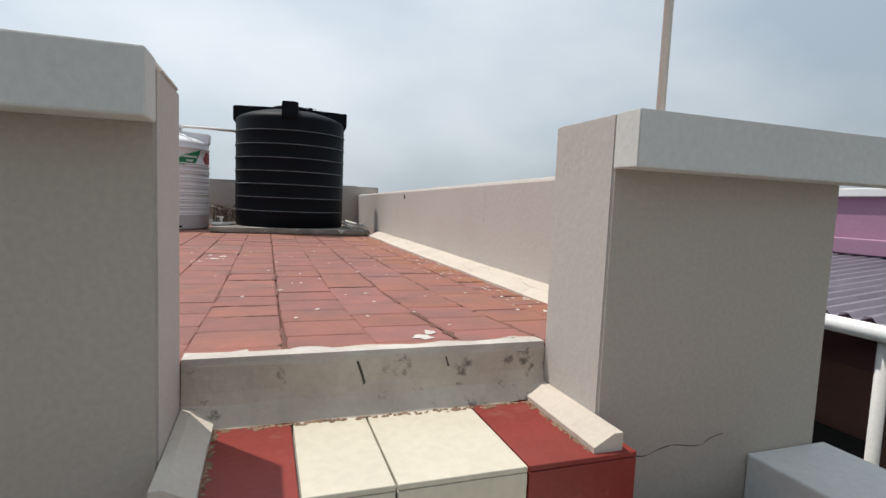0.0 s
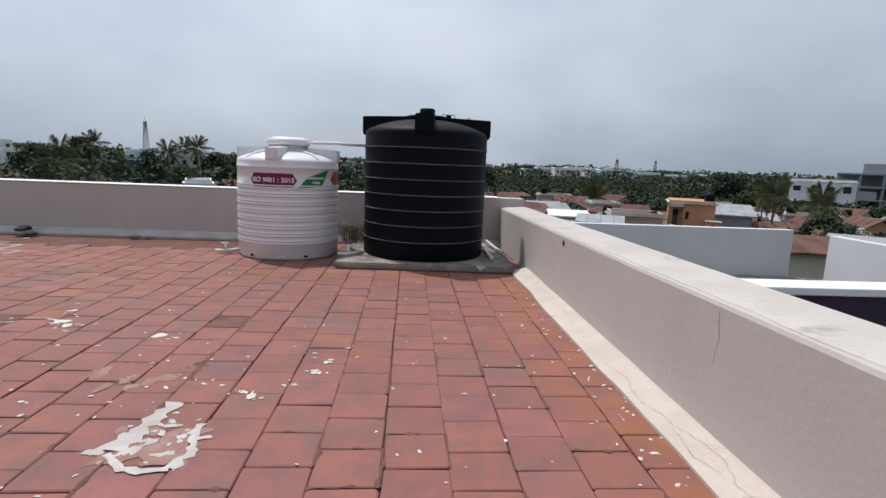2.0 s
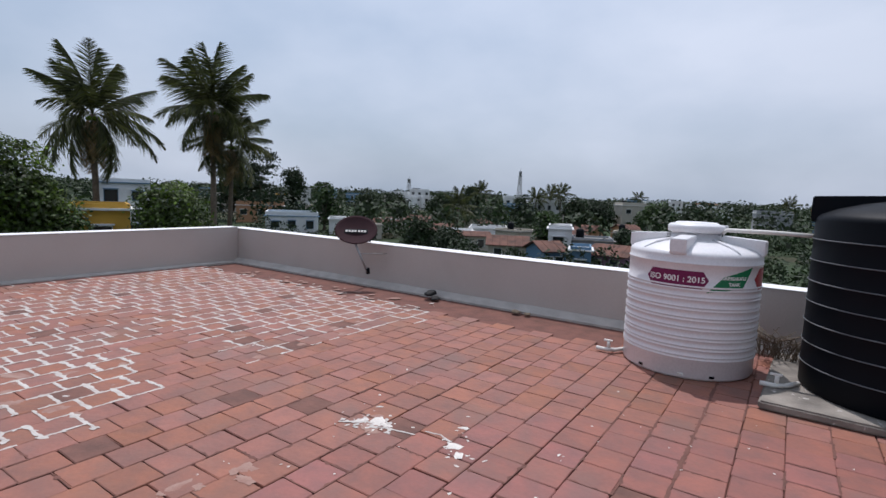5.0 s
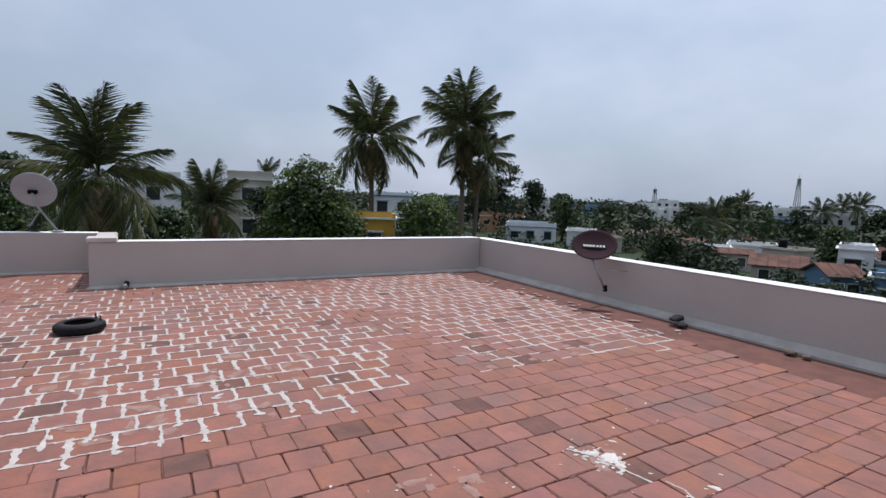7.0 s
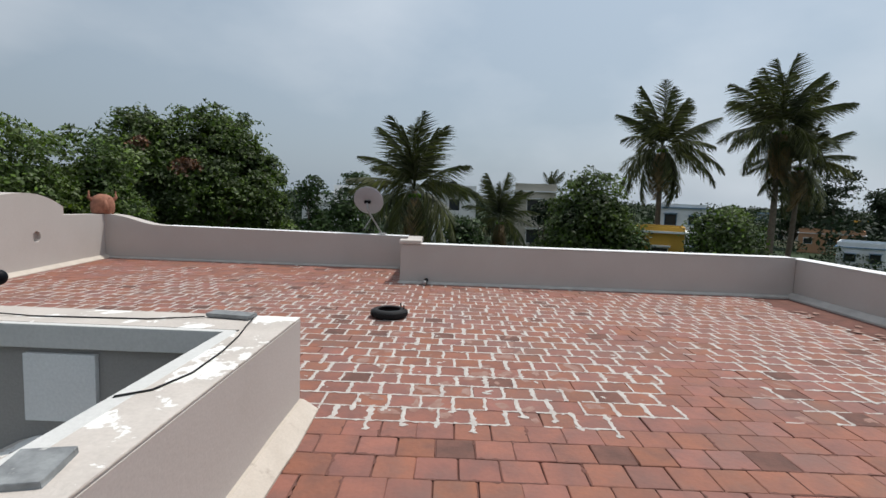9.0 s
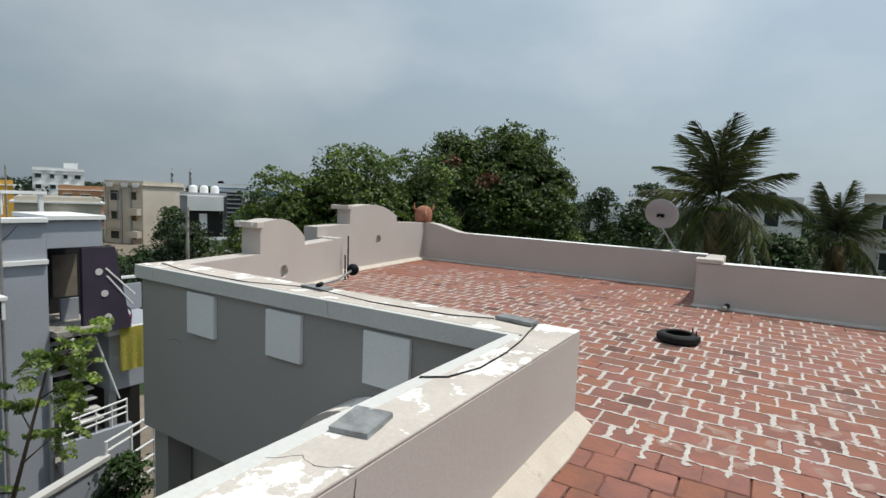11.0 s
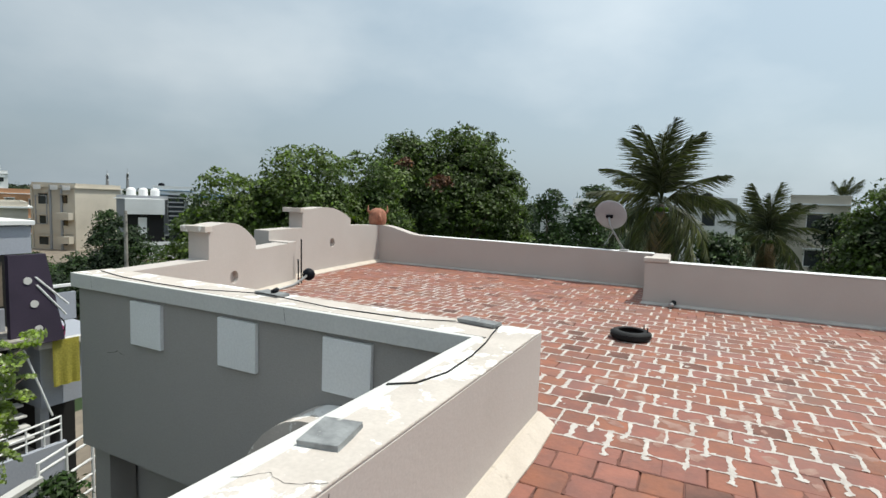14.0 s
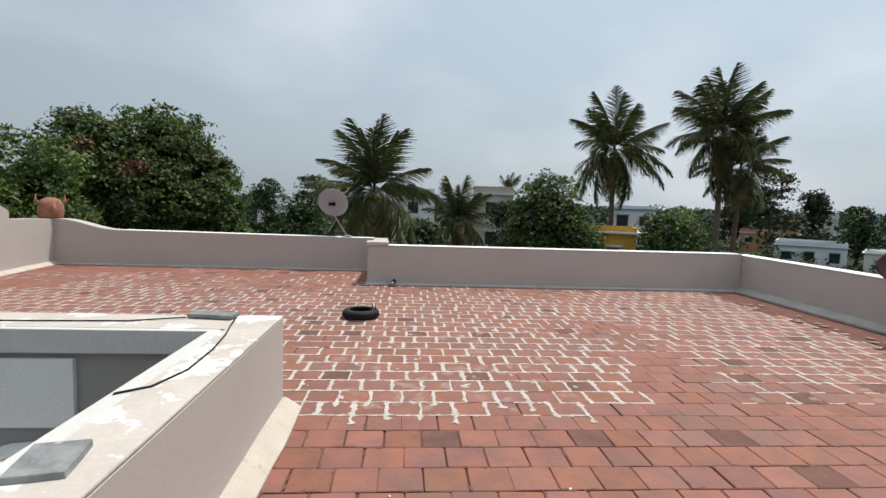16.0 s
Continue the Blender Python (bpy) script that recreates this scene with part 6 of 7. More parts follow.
def peach_house():
    c = polar(-31.0, 45, GROUND_Z)
    t = thing("house", "peach two-storey house with a railed balcony, outside stair and black tank", "house", pose(c.x, c.y, GROUND_Z, 0, 0, -31.0 + 6))
    top = -1.2 - GROUND_Z
    fl = top - 1.95
    part("wall", box(-0.75, 1.55, 0, 4.5, 0, top - 0.2), HOUSE_ORANGE, t)
    part("wall", box(-1.75, -0.752, 0.75, 4.5, 0, top - 0.2), HOUSE_ORANGE, t)
    part("roof", box(-1.95, 1.7, -0.15, 4.7, top - 0.198, top - 0.08), HOUSE_CREAM, t)
    part("parapet", box(-1.75, 1.55, 0, 4.5, top - 0.079, top + 0.05), HOUSE_ORANGE, t)
    part("balcony_floor", box(-1.85, -0.752, -0.25, 0.749, fl - 0.12, fl), HOUSE_CREAM, t)
    part("column", box(-1.82, -1.70, -0.2, -0.08, 0, top - 0.2), HOUSE_ORANGE, t)
    part("beam", box(-1.82, -0.752, -0.2, -0.05, top - 0.45, top - 0.2), HOUSE_CREAM, t)
    # flat black plates stand in for shaded openings
    part("door_opening", box(-1.45, -1.05, 0.72, 0.751, fl, fl + 1.25), DARK, t)
    part("lower_opening", box(-1.55, -0.95, 0.72, 0.751, fl - 1.8, fl - 0.3), DARK, t)
    part("window_opening", box(-0.55, -0.30, -0.012, 0.01, fl + 0.55, fl + 1.15), DARK, t)
    rail = new("balcony_rail")
    rail.parent = t
    for z in (0.25, 0.5, 0.72):
        part("rail", tube([(-1.83, -0.22, fl + z), (-0.75, -0.22, fl + z)], 0.02, 5), BARK, rail)
    for k in range(7):
        part("post", tube([(-1.83 + 0.18 * k, -0.22, fl), (-1.83 + 0.18 * k, -0.22, fl + 0.72)], 0.015, 5), BARK, rail)
    flight = new("stair_flight")
    flight.parent = t
    for k in range(8):
        part("step", box(-0.70 + 0.17 * k, -0.52 + 0.17 * k, -0.7, -0.002, fl - 0.14 - 0.19 * k, fl - 0.19 * k), HOUSE_CREAM, flight)
    part("stringer", prism([(-0.72, fl - 0.35), (-0.72, fl), (0.7, fl - 1.5), (0.7, fl - 1.85)], 0.70, 0.78, m=Matrix(((1, 0, 0, 0), (0, 0, -1, 0), (0, 1, 0, 0), (0, 0, 0, 1)))), HOUSE_ORANGE, flight)
    part("hand_rail", tube([(-0.72, -0.74, fl + 0.7), (0.7, -0.74, fl - 0.85)], 0.022, 5), BARK, flight)
    for k in range(5):
        part("post", tube([(-0.72 + 0.35 * k, -0.74, fl - 0.38 * k), (-0.72 + 0.35 * k, -0.74, fl + 0.7 - 0.38 * k)], 0.015, 5), BARK, flight)
    part("annex", box(0.95, 1.95, -1.0, -0.003, 0, top - 1.45), HOUSE_ORANGE, t)
    part("annex_roof", box(0.88, 2.02, -1.08, -0.003, top - 1.449, top - 1.37), HOUSE_CREAM, t)
    part("annex_window", box(1.35, 1.60, -1.012, -0.99, top - 1.95, top - 1.65), DARK, t)
    part("roof_tank", moved(lathe([(0.36, top + 0.051), (0.38, top + 0.1), (0.38, top + 0.55), (0.28, top + 0.68), (0.10, top + 0.72)], 16), (1.15, 1.0, 0)), BLACK_PLASTIC, t, "black roof tank")


peach_house()


def unfinished_block():
    c = polar(-43.6, 150, GROUND_Z)
    t = thing("house", "grey unfinished three-storey concrete frame with open floors", "house", pose(c.x, c.y, GROUND_Z, 0, 0, -43.6))
    top = 2.6 - GROUND_Z
    for k in range(4):
        z = top - 2.9 * k
        part("floor_slab", box(-6.5, 6.5, 0, 9, z - 0.35, z), HOUSE_GREY, t)
        if k < 3:
            for x in (-6.3, -2.2, 2.0, 6.0):
                for y in (0.15, 8.6):
                    part("column", box(x - 0.2, x + 0.2, y, y + 0.4, z - 2.9, z - 0.351), HOUSE_GREY, t)
            part("back_wall", box(-6.1, 6.1, 6.0, 6.2, z - 2.9, z - 0.351), HOUSE_GREY, t)
            part("infill_wall", box(-6.1 + 4.1 * (k % 3), -3.0 + 4.1 * (k % 3), 0.2, 0.4, z - 2.9, z - 1.5 + 0.4 * k), HOUSE_GREY, t)
    part("stair_room", box(-2.0, 2.5, 3, 7, top + 0.001, top + 2.2), HOUSE_GREY, t)


unfinished_block()


def bazaar_roofs():
    """Low roofs crowding together east of the terrace and north of it."""
    rng = random.Random(61)
    names = {ROOF_TILE.name: "red clay", SHEET_ROOF.name: "grey metal sheet"}
    placed = [polar(-31.0, 45), polar(-20.6, 85)]
    tries = 0
    made = 0
    while made < 70 and tries < 1500:
        tries += 1
        east = made < 54
        az, d = (rng.uniform(-47, -8), rng.uniform(40, 92)) if east else (rng.uniform(12, 42), rng.uniform(62, 120))
        p = polar(az, d)
        if any((p - q).length < 4.4 for q in placed):
            continue
        placed.append(p)
        made += 1
        roof = rng.choice((ROOF_TILE, ROOF_TILE, ROOF_TILE, ROOF_TILE, SHEET_ROOF))
        wall = rng.choice((HOUSE_CREAM, HOUSE_GREY, HOUSE_ORANGE, HOUSE_WHITE, HOUSE_BLUE if rng.random() < 0.3 else HOUSE_CREAM))
        if rng.random() < 0.3:
            t = house("small flat-roofed %s house among low roofs" % ("grey" if wall is HOUSE_WHITE else "plain"), az, d, rng.uniform(3, 5.5), rng.uniform(4, 6), rng.uniform(-3.9, -3.1), HOUSE_GREY if wall is HOUSE_WHITE else HOUSE_CREAM, 300 + made, rng.uniform(-40, 40), trim=YARD_TRIM, parapet=0.25, tank=rng.choice((0, 1)))
        else:
            t = low_house("small house with a worn %s roof" % names[roof.name], az, d, rng.uniform(2.6, 5.2), rng.uniform(3, 5), rng.uniform(-4.9, -4.0), rng.uniform(0.5, 1.1), roof, wall, rng.uniform(-50, 50))
        t["group"] = "low houses of the quarter"


bazaar_roofs()
c = polar(-16.5, 128, 0)
ob = part("field", box(-24, 24, -22, 22, GROUND_Z + 0.001, GROUND_Z + 0.03, m=pose(c.x, c.y, 0, 0, 0, -16.5)), YARD)
tagged(ob, "bare brown field beyond the low roofs", "field", kind="structure")
c = polar(152, 76, 0)
ob = part("bare_ground", box(-12, 12, -10, 8, GROUND_Z + 0.001, GROUND_Z + 0.03, m=pose(c.x, c.y, 0, 0, 0, 152)), YARD)
tagged(ob, "bare brown plot before the beige house", "plot", kind="structure")
# matte white on this roof stands in for the metal's shine
low_house("shed with a pale metal roof, its shine painted white", -18.6, 52, 3.4, 3, -3.75, 0.5, HOUSE_WHITE, HOUSE_CREAM, 10)
house("low cream row of rooms with flat roofs", -25.6, 50, 4.6, 4, -2.75, HOUSE_CREAM, 22, 10, trim=YARD_TRIM, parapet=0.3)
low_house("low house with a worn clay roof", -14.0, 70, 6, 6, -5.0, 1.1, ROOF_TILE, HOUSE_CREAM, -10)
low_house("low house with a worn clay roof", -17.5, 78, 7, 6, -5.0, 1.0, ROOF_TILE, HOUSE_CREAM, 15)
low_house("low house with a worn clay roof", -10.8, 60, 5, 5, -4.6, 1.1, ROOF_TILE, HOUSE_PINK, 20)
low_house("low shed with a grey sheet roof", -22.0, 46, 3.4, 4, -3.6, 0.5, SHEET_ROOF, HOUSE_CREAM, 0)
low_house("low house with a worn clay roof near the roofs' edge", -42.4, 30, 2.4, 4, -2.6, 0.6, ROOF_TILE, HOUSE_CREAM, 30)
low_house("low house with a worn clay roof near the roofs' edge", -39.0, 36, 3.0, 4, -3.4, 0.7, ROOF_TILE, HOUSE_CREAM, -10)
low_house("low house with a grey sheet roof", -46.5, 36, 4.0, 5, -3.0, 0.7, SHEET_ROOF, HOUSE_GREY, 10)
low_house("low house with a grey sheet roof", -33.8, 52, 4.0, 6, -2.6, 0.8, SHEET_ROOF, HOUSE_GREY, 10)
house("white house with square windows beside the unfinished block", -40.3, 130, 11, 9, 0.9, HOUSE_WHITE, 24, parapet=0.4)
house("long pale shed in the distance", -30.0, 230, 20, 10, -3.0, HOUSE_WHITE, 25, parapet=0.4)
for i, (a, d, w, z) in enumerate(((-13.6, 320, 12, -0.4), (-15.2, 335, 14, 0.6), (-16.9, 326, 12, 0.9), (-18.5, 340, 16, 1.6), (-20.1, 330, 12, 0.2), (-21.6, 325, 12, 1.0), (-23.3, 345, 14, 0.8), (-25.4, 360, 14, 0.2))):
    house("white block of the distant town", a, d, w, 10, z + 0.6, HOUSE_WHITE, 30 + i, -a)
# south, seen past the drumstick tree
house("white stepped house standing above the far trees", 158.4, 170, 11, 9, 5.4, HOUSE_WHITE, 40, stair_room=True)
house("yellow and orange house with a dark window band", 164.2, 75, 7.0, 7, 1.5, HOUSE_YELLOW, 41, parapet=0.5)


def moulded_house():
    """The beige house, its front drawn with pilasters, a framed panel and small balconies."""
    t = house("beige two-storey house with a moulded front", 153.5, 82, 6.0, 8, 2.1, HOUSE_CREAM, 42, -42, trim=HOUSE_CREAM, parapet=0.5)
    h = 2.1 - GROUND_Z
    for x in (-2.9, -0.4, 1.1, 2.9):
        part("pilaster", box(x - 0.12, x + 0.12, -0.16, -0.002, 0, h - 0.3), HOUSE_GREY if abs(x) < 2 else HOUSE_CREAM, t)
    bm = box(-2.5, -2.4, -0.10, -0.001, 3.2, h - 1.6)
    box(-1.0, -0.9, -0.10, -0.001, 3.2, h - 1.6, bm=bm)
    box(-2.4, -1.0, -0.10, -0.001, h - 1.7, h - 1.6, bm=bm)
    box(-2.4, -1.0, -0.10, -0.001, 3.2, 3.3, bm=bm)
    part("panel_frame", bm, HOUSE_GREY, t)
    for z in (0.9, 3.9):
        part("balcony", box(1.3, 2.8, -1.0, -0.17, z, z + 0.9), HOUSE_CREAM, t)
    for x in (-2.0, 0.3, 2.0):
        part("parapet_block", box(x - 0.5, x + 0.5, -0.3, -0.26, h - 0.9, h - 0.3), HOUSE_WHITE, t)


def modern_house():
    """The grey modern house: white hanging balcony, dark recess and slatted stair tower."""
    t = house("modern grey house with a white balcony and slatted tower", 145.8, 72, 7.6, 8, 0.9, HOUSE_GREY, 43, parapet=0.3, ground=GROUND_Z)
    h = 0.9 - GROUND_Z
    part("balcony", box(-2.9, 1.2, -1.3, -0.27, h - 2.2, h - 0.4), HOUSE_WHITE, t, "white hanging balcony")
    # black block painted as the shade under the balcony
    part("recess", box(-2.8, 1.1, -0.5, -0.05, h - 5.6, h - 2.21), DARK, t)
    part("door", box(-1.6, -0.7, -0.56, -0.51, h - 5.0, h - 2.6), HOUSE_WHITE, t)
    part("tower", box(1.6, 3.3, -0.9, -0.27, 0, h + 0.2), GLASS_DARK, t, "dark stair tower")
    for k in range(9):
        part("slat", box(1.55, 3.35, -1.0, -0.905, h - 0.2 - 0.55 * k, h - 0.05 - 0.55 * k), HOUSE_GREY, t)
    part("garden_wall", box(-4.5, 4.5, -3.2, -3.0, 0, 2.0), HOUSE_WHITE, t)
    for k in range(3):
        part("roof_tank", moved(lathe([(0.5, h + 0.02), (0.52, h + 0.1), (0.52, h + 0.95), (0.4, h + 1.15), (0.15, h + 1.25)], 16), (-2.4 + 1.3 * k, 3.5, -0.28)), HOUSE_WHITE, t, "white roof tank")


moulded_house()
modern_house()
for a, d, top, w, sd in ((156.0, 46, -2.9, 6.0, 401), (151.5, 44, -3.1, 6.0, 402), (147.5, 52, -2.2, 6.5, 403), (149.6, 60, -0.6, 4.5, 404)):
    round_tree("low dark green bushy tree before the beige house", polar(a, d), top, w, LEAF_DARK, sd, 7000, 0.14, 16, (0.1, 0.18), base=GROUND_Z + 0.6)
house("white and blue house behind the modern one", 144.1, 100, 6, 7, 2.5, HOUSE_WHITE, 44, trim=HOUSE_BLUE, tank=1)
house("pale house roof behind the lilac-grey house", 158.4, 46, 5.0, 7, 0.35, HOUSE_CREAM, 45, parapet=0.3)
house("pink brick house among roofs", 156.4, 110, 8, 7, 1.1, HOUSE_ORANGE, 46)
house("pale house among roofs", 150.5, 120, 9, 7, 1.7, HOUSE_WHITE, 47)
house("long cream house behind the drumstick tree", 170.5, 60, 9, 7, 0.4, HOUSE_ORANGE, 48)
house("long white house behind the drumstick tree", 176.0, 70, 9, 7, 0.6, HOUSE_WHITE, 49)


def town():
    """Small houses scattered through the distance."""
    rng = random.Random(77)
    mats = [HOUSE_WHITE, HOUSE_WHITE, HOUSE_WHITE, HOUSE_CREAM, HOUSE_GREY, HOUSE_ORANGE, HOUSE_BLUE]
    names = {HOUSE_WHITE.name: "white", HOUSE_CREAM.name: "cream", HOUSE_GREY.name: "grey", HOUSE_ORANGE.name: "peach", HOUSE_BLUE.name: "blue"}
    for i in range(75):
        az = rng.uniform(-52, 62) if i < 52 else rng.uniform(140, 182)
        d = rng.uniform(120, 420)
        if -34 < az < -6 and d < 230:
            d += 160
        mm = rng.choice(mats)
        t = house("small %s flat-roofed house in the distant town" % names[mm.name], az, d, rng.uniform(6, 13), 8, rng.uniform(-2.6, 1.6) + (d - 120) * 0.004, mm, 100 + i, rng.uniform(-20, 20), tank=rng.choice((0, 0, 1)))
        t["group"] = "houses of the distant town"


town()


def lattice_mast(az, dist, ztop, w, label):
    c = polar(az, dist, GROUND_Z)
    t = thing("lattice_mast", label, "radio mast", pose(c.x, c.y, GROUND_Z))
    h = ztop - GROUND_Z
    for i in range(4):
        a = radians(45 + 90 * i)
        part("leg", tube([(w * math.cos(a), w * math.sin(a), 0), (w * 0.35 * math.cos(a), w * 0.35 * math.sin(a), h)], 0.22, 5), STEEL, t)
    bm = bmesh.new()
    n = 14
    for k in range(n):
        z0, z1 = h * k / n, h * (k + 1) / n
        for i in range(4):
            a, b = radians(45 + 90 * i), radians(135 + 90 * i)
            r0, r1 = w * (1 - 0.65 * z0 / h), w * (1 - 0.65 * z1 / h)
            tube([(r0 * math.cos(a), r0 * math.sin(a), z0), (r1 * math.cos(b), r1 * math.sin(b), z1)], 0.12, 4, bm=bm)
    part("bracing", bm, STEEL, t)
    for k in (0.86, 0.92, 0.97):
        part("antenna", moved(box(-0.3, 0.3, -w * 0.7, w * 0.7, h * k - 1.1, h * k + 1.1), (0, 0, 0)), HOUSE_WHITE, t)
    part("spike", tube([(0, 0, h), (0, 0, h + 3)], 0.12, 5), STEEL, t)


lattice_mast(25.85, 420, 21.5, 2.6, "tall grey lattice radio mast in the distance")
lattice_mast(38.0, 520, 15.0, 3.0, "grey lattice radio mast in the distance")
lattice_mast(-22.1, 500, 11.0, 2.6, "grey lattice radio mast in the distance")
lattice_mast(-25.8, 600, 13.0, 2.4, "grey lattice radio mast in the distance")
lattice_mast(149.5, 380, 11.0, 1.2, "thin lattice radio mast in the distance")
lattice_mast(147.9, 400, 13.0, 1.2, "thin lattice radio mast in the distance")

for a, d, z0 in ((148.1, 30, 0.4), (21.0, 80, -1.0), (162.0, 70, 3.0)):
    c = polar(a, d)
    ob = part("utility_pole", tube([(c.x, c.y, GROUND_Z), (c.x, c.y, z0)], 0.11, 10, taper=0.08), CEMENT)
    tagged(ob, "grey concrete utility pole among the houses", "utility pole")


# ---- the lilac-grey neighbour house to the south ----
def neighbour():
    t = thing("house", "lilac-grey two-storey house with an outside stair and dark entrance bay", "house")
    Y = -9.5
    part("wall", box(-4.95, 6.0, Y - 7, Y, GROUND_Z, 0.58), HOUSE_LILAC, t)
    part("wall", box(-5.93, -4.952, Y - 7, Y - 1.6, GROUND_Z, 0.08), HOUSE_LILAC, t)
    part("porch_beam", box(-5.93, -4.952, Y - 1.6, Y, 0.10, 0.62), HOUSE_LILAC, t)
    part("roof_edge", box(-4.95, 6.0, Y - 0.2, Y + 0.10, 0.60, 0.69, 0.01), WHITE, t, "white roof edge")
    part("roof_edge", box(-5.97, -4.953, Y - 1.6, Y + 0.08, 0.64, 0.73, 0.01), WHITE, t, "white roof edge")
    part("band", box(-4.95, 6.0, Y + 0.001, Y + 0.07, -0.19, -0.10, 0.006), WHITE, t, "white string course")
    # roof terrace frames seen above the roof edge
    for x0, x1, z, dy in ((-5.9, -4.2, 1.05, -2.5), (-4.6, -3.0, 0.98, -3.2), (-3.8, -1.0, 1.10, -5.0)):
        fr = new("roof_rail")
        fr.parent = t
        part("beam", box(x0, x1, Y + dy - 0.08, Y + dy + 0.08, z + 0.03, z + 0.10), WHITE, fr)
        for x in (x0 + 0.1, (x0 + x1) / 2, x1 - 0.1):
            part("post", box(x - 0.04, x + 0.04, Y + dy - 0.04, Y + dy + 0.04, 0.62, z + 0.029), WHITE, fr)
    part("wall", box(-4.1, -2.4, Y - 4.2, Y - 2.0, 0.582, 1.0), HOUSE_GREY, t)
    # entrance bay; black sheets at its back stand in for deep shade
    part("bay_shade_back", box(-6.35, -4.952, Y - 1.58, Y - 1.5, -3.6, 0.095), DARK, t)
    part("bay_floor", box(-5.93, -4.952, Y - 1.49, Y + 0.3, -1.62, -1.5), CEMENT, t)
    part("bay_panel", box(-5.85, -5.40, Y - 1.0, Y - 0.96, -1.05, -0.15), YARD, t, "brown-beige hanging sheet")
    part("bay_low_wall", box(-5.75, -5.42, Y - 0.75, Y - 0.68, -1.5, -1.05), HOUSE_LILAC, t)
    part("bay_side", box(-4.952, -4.93, Y - 1.49, Y - 0.02, -3.6, 0.08), PURPLE, t)
    part("bay_shade_low", box(-6.9, -4.96, Y - 1.495, Y - 1.45, -3.6, -1.63), DARK, t)
    # black sheet painted in for the shade of the covered space below
    part("porch_shade_back", box(-7.6, -5.9, Y - 1.95, Y - 1.88, GROUND_Z, -3.13), DARK, t)
    part("porch_column", box(-6.28, -6.12, Y - 0.5, Y - 0.3, GROUND_Z, -3.13), HOUSE_GREY, t)
    part("terrace_wall", box(-7.7, -6.1, Y - 2.0, Y - 1.9, -1.75, -1.10), HOUSE_LILAC, t)
    part("terrace_rail", box(-7.7, -6.1, Y - 2.0, Y - 1.9, -0.96, -0.90), WHITE, t)
    bm = prism([(0.0, 0.08), (0.62, 0.08), (0.92, -1.68), (0.0, -1.70)], 0, 0.12, m=Matrix(((-1, 0, 0, -5.50), (0, 0, 1, Y - 0.02), (0, 1, 0, 0), (0, 0, 0, 1))))
    bmesh.ops.recalc_face_normals(bm, faces=bm.faces)
    side = part("stair_side", bm, PURPLE, t, "purple stair side wall with pale discs for round holes")
    # solid pale discs stand in for the daylight through three round holes
    for x, z in ((-5.80, -0.42), (-5.90, -0.88), (-5.96, -1.38)):
        ring = bmesh.new()
        bmesh.ops.create_cone(ring, cap_ends=True, segments=20, radius1=0.07, radius2=0.07, depth=0.02, matrix=pose(x, Y + 0.105, z, 90))
        part("hole_disc", ring, BAND, side, "pale disc painted for a bright round hole")
    # balcony, flights and rails
    part("balcony_wall", box(-6.27, -4.97, Y + 0.25, Y + 0.37, -4.35, -3.70, 0.01), HOUSE_LILAC, t)
    part("balcony_floor", box(-6.27, -4.97, Y - 1.4, Y + 0.249, -4.35, -4.2), CEMENT, t)
    fl = new("stair_flight")
    fl.parent = t
    for k in range(10):
        y = Y - 0.05 - 0.13 * k
        part("step", box(-5.90, -5.16, y - 0.24, y, -3.60 + 0.185 * k, -3.565 + 0.185 * k), BAND, fl)
    part("stringer", tube([(-5.15, Y - 0.02, -3.72), (-5.15, Y - 1.3, -1.88)], 0.035, 8), BAND, fl)
    rl = new("balcony_rail")
    rl.parent = t
    for z in (-3.58, -3.45, -3.30):
        part("rail", tube([(-4.98, Y + 0.31, z), (-6.2, Y + 0.31, z + 0.12)], 0.022, 8), WHITE, rl)
    for k in range(5):
        x = -4.99 - 0.30 * k
        part("post", tube([(x, Y + 0.31, -3.72), (x, Y + 0.31, -3.29 + 0.1 * k / 4)], 0.018, 8), WHITE, rl)
    part("rail", tube([(-6.15, Y + 0.1, -3.2), (-5.7, Y + 0.1, -1.75)], 0.02, 8), WHITE, rl)
    part("rail", tube([(-5.93, Y + 0.1, -0.36), (-6.50, Y + 0.1, -0.97)], 0.02, 8), WHITE, rl)
    part("rail", tube([(-5.95, Y + 0.1, -0.52), (-6.45, Y + 0.1, -1.18)], 0.02, 8), WHITE, rl)
    part("wing", box(-7.6, -6.1, Y - 1.87, Y - 0.2, -3.12, -1.75, 0.01), HOUSE_LILAC, t)
    part("wing_ledge", box(-7.6, -6.0, Y - 0.2, Y - 0.02, -1.85, -1.72, 0.01), BAND, t)
    wb = new("window")
    wb.parent = t
    part("pane", box(-3.95, -3.2, Y + 0.002, Y + 0.02, -1.9, -1.05), GLASS_DARK, wb)
    shade = part("sunshade", box(-4.12, -3.02, Y + 0.001, Y + 0.46, -1.02, -0.72), PURPLE, wb, "dark purple sunshade with white ribs")
    for x in (-4.10, -3.86, -3.62, -3.38, -3.14):
        part("shade_rib", box(x - 0.025, x + 0.025, Y + 0.461, Y + 0.50, -1.05, -0.72), WHITE, shade)
    part("shade_top", box(-4.16, -3.86, Y + 0.001, Y + 0.52, -0.719, -0.65, 0.006), WHITE, shade)
    part("drain_pipe", tube([(-4.20, Y + 0.08, -5.0), (-4.22, Y + 0.08, 1.35)], 0.028, 10), STEEL, t)
    part("drain_pipe", tube([(-4.90, Y + 0.07, -4.6), (-4.90, Y + 0.07, -1.9)], 0.045, 10), HOUSE_GREY, t)
